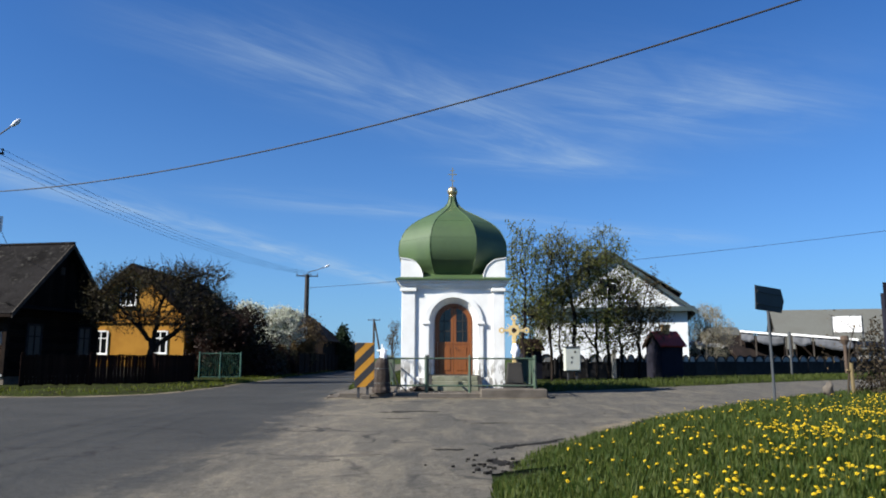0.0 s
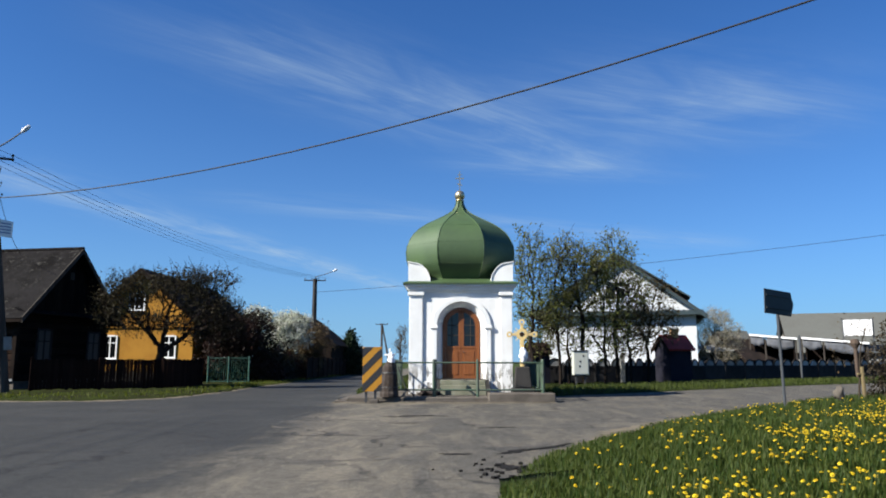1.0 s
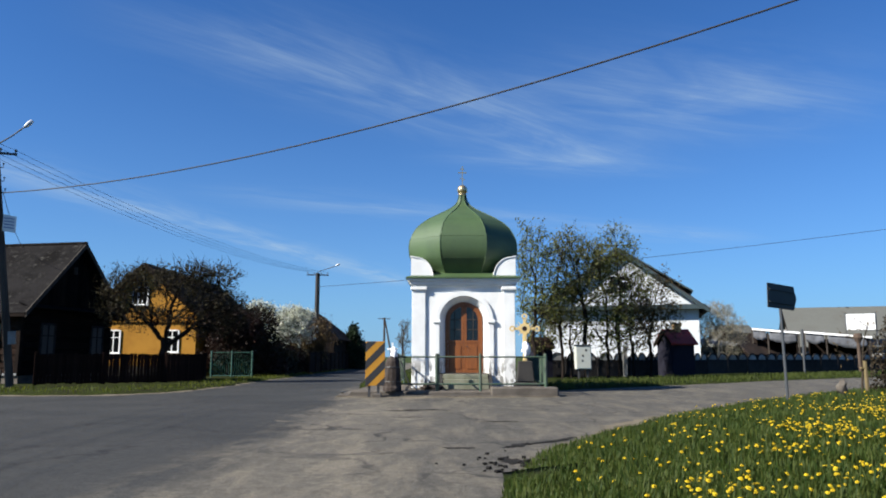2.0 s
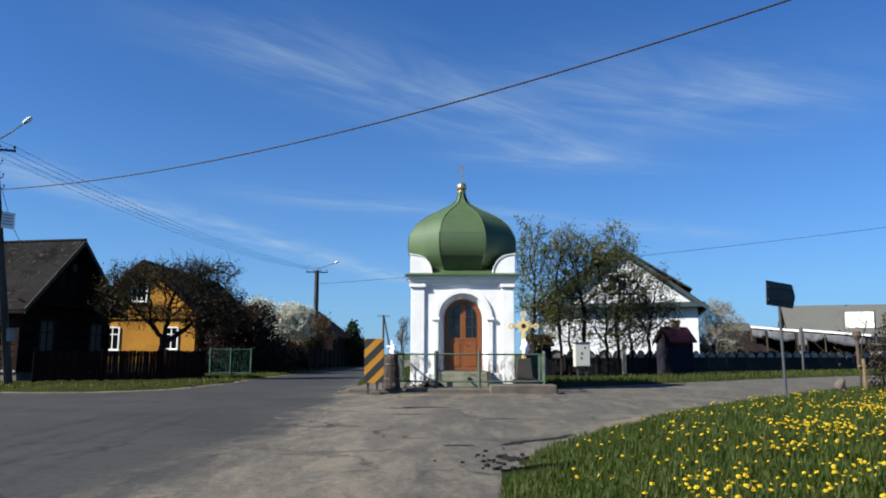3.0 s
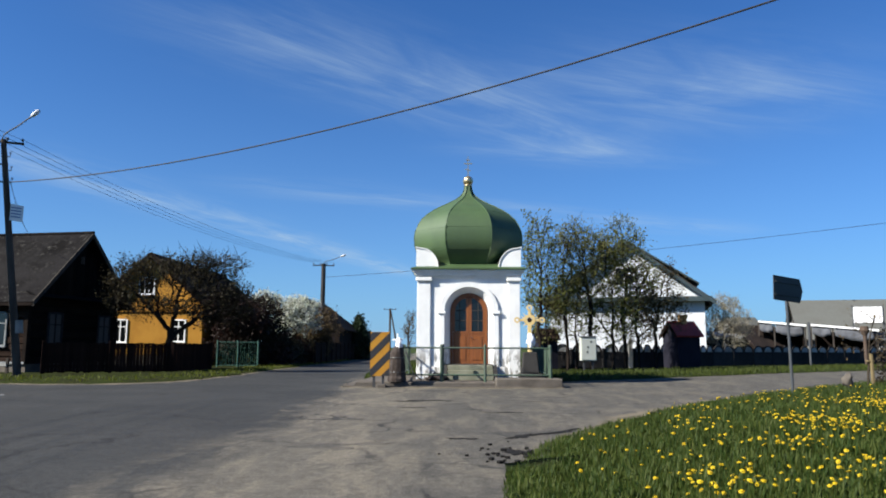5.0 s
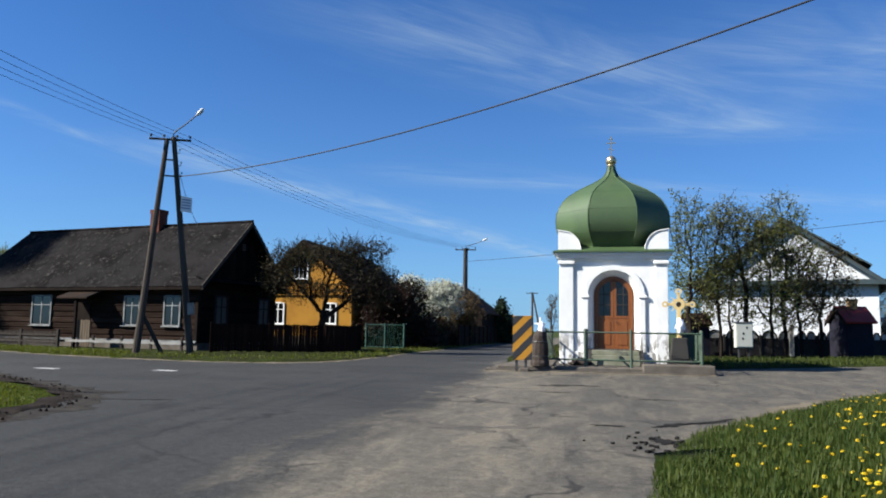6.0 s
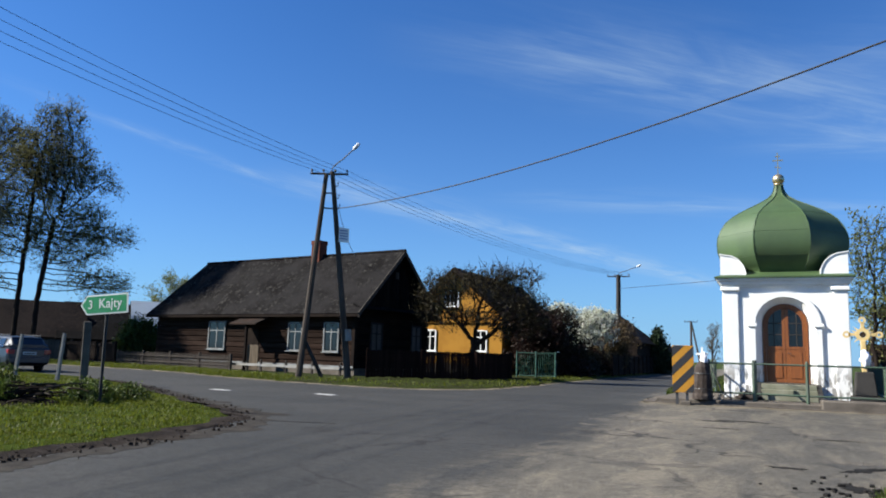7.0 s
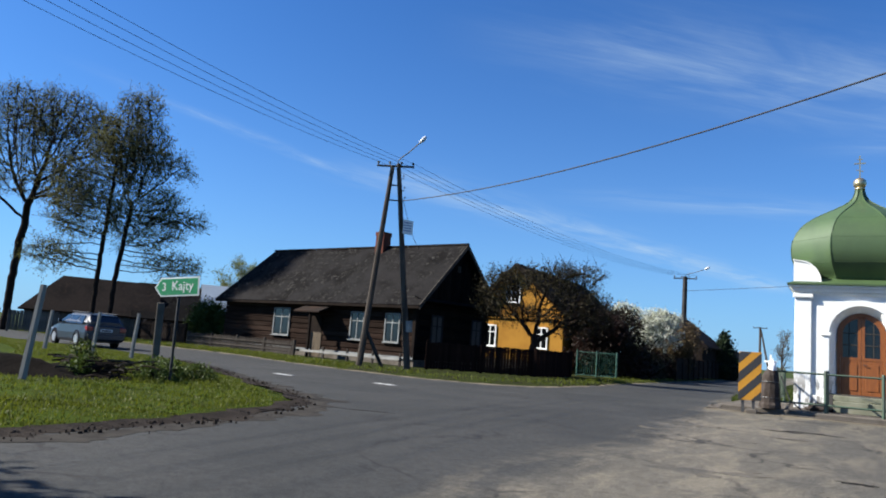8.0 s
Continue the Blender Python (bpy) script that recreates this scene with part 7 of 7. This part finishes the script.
# thin pale road-sign post beyond the verge
p = thing("sign_post", pose(25.6, 54.4, 0.05), "thin grey post by the fence", "post")
bm = B()
tube(bm, [(0, 0, -0.2), (0, 0, 3.2)], 0.08, 6)
part("post_shaft", bm, STEEL, p)
p = thing("sign_post", pose(10.2, 44.1, 0.05), "short pale concrete post before the fence", "post")
bm = B()
box(bm, -0.12, 0.12, -0.1, 0.1, -0.2, 1.7, 0.02)
part("post_shaft", bm, PALE_CONCRETE, p)


def make_sapling():
    t = make_tree("sapling", 11.55, 21.2, 0.3, 2.3, 0.035, dict(BUSHY, kids=((7, 50, 0.4, 0.35), (5, 45, 0.5, 0.2)), leaves=1, size=0.045, scatter=0.06), BARK, DRY, "young staked tree with brown leaves", seed=77, trunk_len=0.8)
    for x in (0.1,):
        bm = B()
        tube(bm, [(x, -0.1, -0.3), (x * 0.8, -0.1, 0.85)], [0.055, 0.05], 7)
        part("stake", bm, STAKE, t, "pale wooden stake")
    bm = B()
    box(bm, -0.04, 0.15, -0.13, 0.02, 0.62, 0.67)
    part("stake_tie", bm, STAKE, t)
    bm = B()
    lathe(bm, [(0.04, 0.55), (0.05, 0.65), (0.05, 1.35), (0.13, 1.5), (0.10, 1.62)], 9)
    part("wrapping", bm, BURLAP, t, "brown sacking wrapped round the stem")


STAKE = material("pale_stake_wood", (0.15, 0.115, 0.06), 0.9, 20, 2, 0.2, 0.2)
BURLAP = material("brown_sacking", (0.09, 0.065, 0.05), 0.95, 30, 3, 0.25, 0.4)
make_sapling()


# ---- old fence posts, earth and branches on the corner ----
def make_old_post(x, y, h, lean, group="old fence posts"):
    bm = B()
    tube(bm, [(0, 0, -0.3), (lean * h, 0.02, h)], [0.075, 0.06], 6)
    for v in bm.verts:
        v.co += Vector((0.01 * noise.noise(v.co * 6), 0.01 * noise.noise(v.co * 5), 0))
    o = tagged(part("fence_post", bm, PALE_CONCRETE), "leaning pale concrete fence post", "fence post", group)
    o.matrix_basis = pose(x, y, 0.08, 0, 0, 47)


for x, y, h, lean in ((-12.65, 8.13, 1.7, 0.09), (-19.8, 16.06, 1.45, 0.07), (-21.9, 16.2, 1.4, 0.08), (-23.7, 15.7, 1.35, 0.08), (-24.6, 14.4, 1.3, 0.09)):
    make_old_post(x, y, h, lean)
bm = B()
box(bm, -0.11, 0.11, -0.11, 0.11, -0.3, 1.85, 0.02)
o = tagged(part("concrete_post", bm, CONCRETE), "thick weathered grey concrete post beside the sign", "fence post")
o.matrix_basis = pose(-19.0, 16.35, 0.06, 0, -1, 47)


def make_mound(x, y, sx, sy, h, label):
    n = 22
    vs, fs = [], []
    for j in range(n + 1):
        for i in range(n + 1):
            u, v = 2 * i / n - 1, 2 * j / n - 1
            d = math.hypot(u, v)
            z = h * max(0, 1 - d * d) ** 1.2 * (0.8 + 0.5 * noise.noise((u * 2 + x, v * 2 + y, 0))) + 0.05 * noise.noise((u * 7, v * 7, 1)) * (d < 1) - 0.06
            vs.append((u * sx, v * sy, z))
    for j in range(n):
        for i in range(n):
            a = j * (n + 1) + i
            fs.append((a, a + 1, a + n + 2, a + n + 1))
    o = tagged(part("earth_mound", (vs, [], fs), SOIL_DARK, smooth=True), label, "earth", kind="structure")
    o.matrix_basis = pose(x, y, 0.08, 0, 0, 35)


SOIL_DARK = material("dark_earth", (0.004, 0.0033, 0.003), 0.95, 14, 2, 0.5, 1.0, second=(0.010, 0.008, 0.0065))
make_mound(-14.2, 9.1, 2.5, 1.1, 0.42, "heap of dark earth on the corner")
pile = thing("branch_pile", pose(-13.25, 10.15, 0.1) @ Matrix.Diagonal((0.7, 0.7, 0.7, 1)), "heap of cut branches and boards", "branch pile")
r = random.Random(31)
for i in range(70):
    a, l = r.uniform(-1.3, 1.3) + 0.6, r.uniform(0.3, 1.2)
    c = Vector((r.gauss(-0.2, 0.8), r.gauss(0, 0.4), 0.08 + 0.45 * r.random()))
    d = Vector((math.cos(a), math.sin(a), r.uniform(-0.15, 0.2))) * l / 2
    bm = B()
    tube(bm, [c - d, c + d * 0.1 + Vector((0, 0, 0.04)), c + d], [0.03, 0.024, 0.012], 5)
    part("branch", bm, DARK_BARK if i % 4 else GREY_WOOD, pile)


# ---- worn white road dashes ----
def make_dash(x, y, turn, L=0.9, W=0.16):
    r = random.Random(int(x * 10))
    top = [(-L / 2 + L * i / 9, W / 2 * r.uniform(0.75, 1.0)) for i in range(10)]
    low = [(a, -W / 2 * r.uniform(0.75, 1.0)) for a, _ in top[::-1]]
    bm = B()
    slab(bm, top + low, 0.001, 0.005)
    o = tagged(part("road_marking", bm, ROAD_WHITE), "worn white dash painted on the asphalt", "road marking", "road dashes", "structure")
    o.matrix_basis = pose(x, y, 0, 0, 0, turn)


ROAD_WHITE = material("worn_road_paint", (0.46, 0.46, 0.45), 0.8, 30, 6, 0.25, 0.2, second=(0.26, 0.26, 0.25))
make_dash(-15.05, 17.85, -13, 0.75, 0.3)
make_dash(-11.8, 18.5, -13, 0.75, 0.3)


# ---- rubble at the verge's tip and tar patches ----
def make_patch(x, y, sx, sy, turn, mat, label, seed, z=0.004):
    r = random.Random(seed)
    n = 72
    pts = []
    for i in range(n):
        t = 6.283 * i / n
        c, d = math.cos(t), math.sin(t)
        k = 0.75 + 0.7 * noise.noise((c * 1.4 + seed, d * 1.4, seed)) + 0.45 * noise.noise((c * 4 + seed, d * 4, 2.0)) + 0.25 * noise.noise((c * 11, d * 11, seed))
        k = max(k, 0.15)
        pts.append((sx * k * c, sy * k * d))
    bm = B()
    slab(bm, pts, -0.004, z)
    o = tagged(part("road_patch", bm, mat), label, "road patch", "road patches", "structure")
    o.matrix_basis = pose(x, y, 0, 0, 0, turn)


TAR = material("tar", (0.02, 0.019, 0.018), 0.8, 30, 2, 0.3, 0.4)
DUST = material("dusty_asphalt", (0.09, 0.08, 0.065), 0.95, 40, 2, 0.25, 0.4, second=(0.11, 0.10, 0.085))
for i, (x, y, sx, sy, t) in enumerate(((0.75, 9.1, 0.22, 0.35, 20), (-0.75, 17.7, 0.55, 0.18, 5), (-1.2, 17.4, 0.4, 0.12, -8), (0.9, 10.7, 0.12, 0.5, -35),
                                       (0.1, 10.4, 0.2, 0.1, 0), (1.5, 11.3, 0.1, 0.6, -40), (-0.9, 15.6, 0.3, 0.1, 0), (-7.97, 11.12, 1.0, 0.055, 15), (0.9, 14.6, 0.5, 0.12, 12))):
    make_patch(x, y, sx, sy, t, TAR, "dark crumbled hole in the asphalt", 100 + i)
r = random.Random(61)
for i in range(16):
    x, y = r.uniform(-3.5, 2.5), r.uniform(8.5, 21)
    if x < 0.3 + (y - 8) * 0.2:
        make_patch(x, y, r.uniform(0.12, 0.4), r.uniform(0.06, 0.22), r.uniform(-40, 40), DUST, "pale gritty patch on the asphalt", 130 + i)
rubble = thing("rubble", pose(0.7, 9.0, 0.0), "broken bits of asphalt at the road's edge", "rubble")
r = random.Random(44)
for i in range(46):
    s = r.uniform(0.012, 0.035)
    bm = B()
    box(bm, -s, s, -s * 0.8, s * 0.8, -0.01, s * 0.8, s * 0.25)
    o = part("fragment", bm, TAR, rubble)
    o.matrix_basis = pose(r.gauss(0, 0.3), r.gauss(0, 0.45), 0.004, 0, 0, r.uniform(0, 90))


# ---- clods of earth along the corner's edge ----
def make_clods(line, lo, hi, way, count, seed):
    r = random.Random(seed)
    seg = line[int(len(line) * lo):int(len(line) * hi)]
    w = Vector((*way, 0)).normalized()
    vs, fs = [], []
    for _ in range(count):
        x, y = r.choice(seg)
        c = Vector((x + r.gauss(0, 0.08), y + r.gauss(0, 0.08), 0.02)) + w * r.gauss(0.05, 0.17)
        s = 0.006 + 0.026 * r.random() ** 3
        k = len(vs)
        n = 5
        for i in range(n):
            t = 6.283 * i / n + r.uniform(-0.3, 0.3)
            vs.append(c + Vector((math.cos(t) * s * 1.2, math.sin(t) * s * 1.2, -0.03)))
        for i in range(n):
            t = 6.283 * i / n + r.uniform(-0.3, 0.3)
            vs.append(c + Vector((math.cos(t) * s * 0.8, math.sin(t) * s * 0.8, s * r.uniform(0.4, 0.9))))
        vs.append(c + Vector((0, 0, s)))
        for i in range(n):
            j = (i + 1) % n
            fs += [(k + i, k + j, k + n + j, k + n + i), (k + n + i, k + n + j, k + 2 * n)]
    tagged(part("earth_clods", (vs, [], fs), SOIL), "dark clods of earth along the grass corner's edge", "earth", kind="stuff")


make_clods(LINE_I, 0.45, 0.95, (0.9, 0.45), 2600, 71)


# ---- estate car on the side road ----
def make_car():
    c = thing("estate_car", pose(-30.4, 22.0, 0, 0, 0, 165), "grey-blue estate car on the side road", "car")
    # local x forward, y to its left
    def loft(rows):
        """rows: x, half width low, half width high, z low, z high."""
        bm = B()
        prev = None
        for x, wl, wh, zl, zh in rows:
            ring = [bm.verts.new(p) for p in ((x, -wl * 0.92, zl), (x, -wl, zl + 0.12), (x, -(wl + wh) / 2 - 0.015, (zl + zh) / 2), (x, -wh, zh - 0.05), (x, -wh * 0.9, zh),
                                              (x, wh * 0.9, zh), (x, wh, zh - 0.05), (x, (wl + wh) / 2 + 0.015, (zl + zh) / 2), (x, wl, zl + 0.12), (x, wl * 0.92, zl))]
            if prev:
                for i in range(10):
                    bm.faces.new((prev[i], prev[(i + 1) % 10], ring[(i + 1) % 10], ring[i]))
            else:
                bm.faces.new(ring[::-1])
            prev = ring
        bm.faces.new(prev)
        return bm
    part("body", loft(((-2.25, 0.80, 0.78, 0.38, 0.92), (-2.15, 0.86, 0.83, 0.30, 0.98), (-1.6, 0.89, 0.86, 0.22, 1.0), (0.9, 0.89, 0.87, 0.20, 0.97), (1.3, 0.89, 0.84, 0.22, 0.93),
                       (2.0, 0.86, 0.76, 0.24, 0.80), (2.25, 0.72, 0.62, 0.30, 0.66))), CAR_PAINT, c, smooth=False)
    part("cabin", loft(((-2.12, 0.78, 0.66, 0.95, 1.12), (-1.85, 0.82, 0.62, 0.95, 1.42), (-1.2, 0.84, 0.64, 0.95, 1.47), (0.0, 0.84, 0.65, 0.95, 1.48), (0.45, 0.84, 0.62, 0.94, 1.40), (1.3, 0.82, 0.70, 0.92, 0.98))), CAR_PAINT, c)
    for sy in (-1, 1):
        for x0, x1, t0, t1 in ((-1.75, -1.1, -1.6, -1.12), (-1.02, -0.12, -1.0, -0.12), (-0.04, 0.95, -0.04, 0.42)):
            bm = B()
            hexa(bm, [(x0, sy * 0.842, 1.0), (x1, sy * 0.842, 1.0), (x1, sy * 0.86, 1.0), (x0, sy * 0.86, 1.0),
                      (t0, sy * 0.672, 1.36), (t1, sy * 0.672, 1.36), (t1, sy * 0.70, 1.36), (t0, sy * 0.70, 1.36)])
            part("side_window", bm, CAR_GLASS, c)
        for x in (-1.32, 1.34):
            bm = B()
            tube(bm, [(x, sy * 0.70, 0.32), (x, sy * 0.89, 0.32)], 0.32, 20)
            tyre = part("wheel", bm, TYRE, c, "black rubber wheel")
            bm = B()
            tube(bm, [(x, sy * 0.885, 0.32), (x, sy * 0.905, 0.32)], 0.21, 16)
            part("rim", bm, RIM, tyre)
            bm = B()
            strip(bm, arch_points(x, 0.34, 0.32, 12), arch_points(x, 0.40, 0.32, 12), sy * 0.84, sy * 0.902)
            part("wheel_arch", bm, NAVY, c)
        bm = B()
        box(bm, -2.275, -2.05, sorted((sy * 0.58, sy * 0.845))[0], sorted((sy * 0.58, sy * 0.845))[1], 0.72, 0.92, 0.02)
        part("tail_light", bm, TAIL, c, "red tail light")
        bm = B()
        tube(bm, [(-1.7, sy * 0.6, 1.50), (0.2, sy * 0.6, 1.53)], 0.018, 5)
        part("roof_rail", bm, DARK_STEEL, c)
        bm = B()
        box(bm, 0.62, 0.76, sorted((sy * 0.86, sy * 1.02))[0], sorted((sy * 0.86, sy * 1.02))[1], 1.0, 1.14, 0.02)
        part("mirror", bm, CAR_PAINT, c)
        bm = B()
        box(bm, 2.02, 2.22, sorted((sy * 0.5, sy * 0.74))[0], sorted((sy * 0.5, sy * 0.74))[1], 0.6, 0.72, 0.02)
        part("headlight", bm, RIM, c)
    bm = B()
    hexa(bm, [(-2.125, -0.66, 1.02), (-2.125, 0.66, 1.02), (-2.10, 0.66, 1.02), (-2.10, -0.66, 1.02), (-1.90, -0.57, 1.38), (-1.90, 0.57, 1.38), (-1.87, 0.57, 1.38), (-1.87, -0.57, 1.38)])
    part("rear_window", bm, CAR_GLASS, c)
    bm = B()
    box(bm, -2.32, -2.2, -0.78, 0.78, 0.36, 0.60, 0.03)
    part("bumper", bm, CAR_PAINT, c)
    bm = B()
    box(bm, -2.278, -2.262, -0.26, 0.26, 0.70, 0.82, 0.004)
    plate = part("number_plate", bm, SIGN_WHITE, c)
    bm = B()
    box(bm, -2.284, -2.279, -0.2, 0.22, 0.73, 0.79)
    part("text_bar", bm, DARK_STEEL, plate)
    return c


CAR_PAINT = material("grey_blue_car_paint", (0.016, 0.020, 0.030), 0.3, 60, 2, 0.04, 0, metal=0.15, gloss_vary=0.03)
CAR_GLASS = glass_material("car_glass", (0.01, 0.012, 0.014))
TYRE = material("tyre_rubber", (0.015, 0.015, 0.016), 0.85, 40, 3, 0.2, 0.1)
RIM = material("alloy", (0.5, 0.5, 0.52), 0.35, 30, 3, 0.05, 0, metal=0.8)
TAIL = material("red_lens", (0.25, 0.01, 0.008), 0.25, 30, 3, 0.05, 0)
make_car()
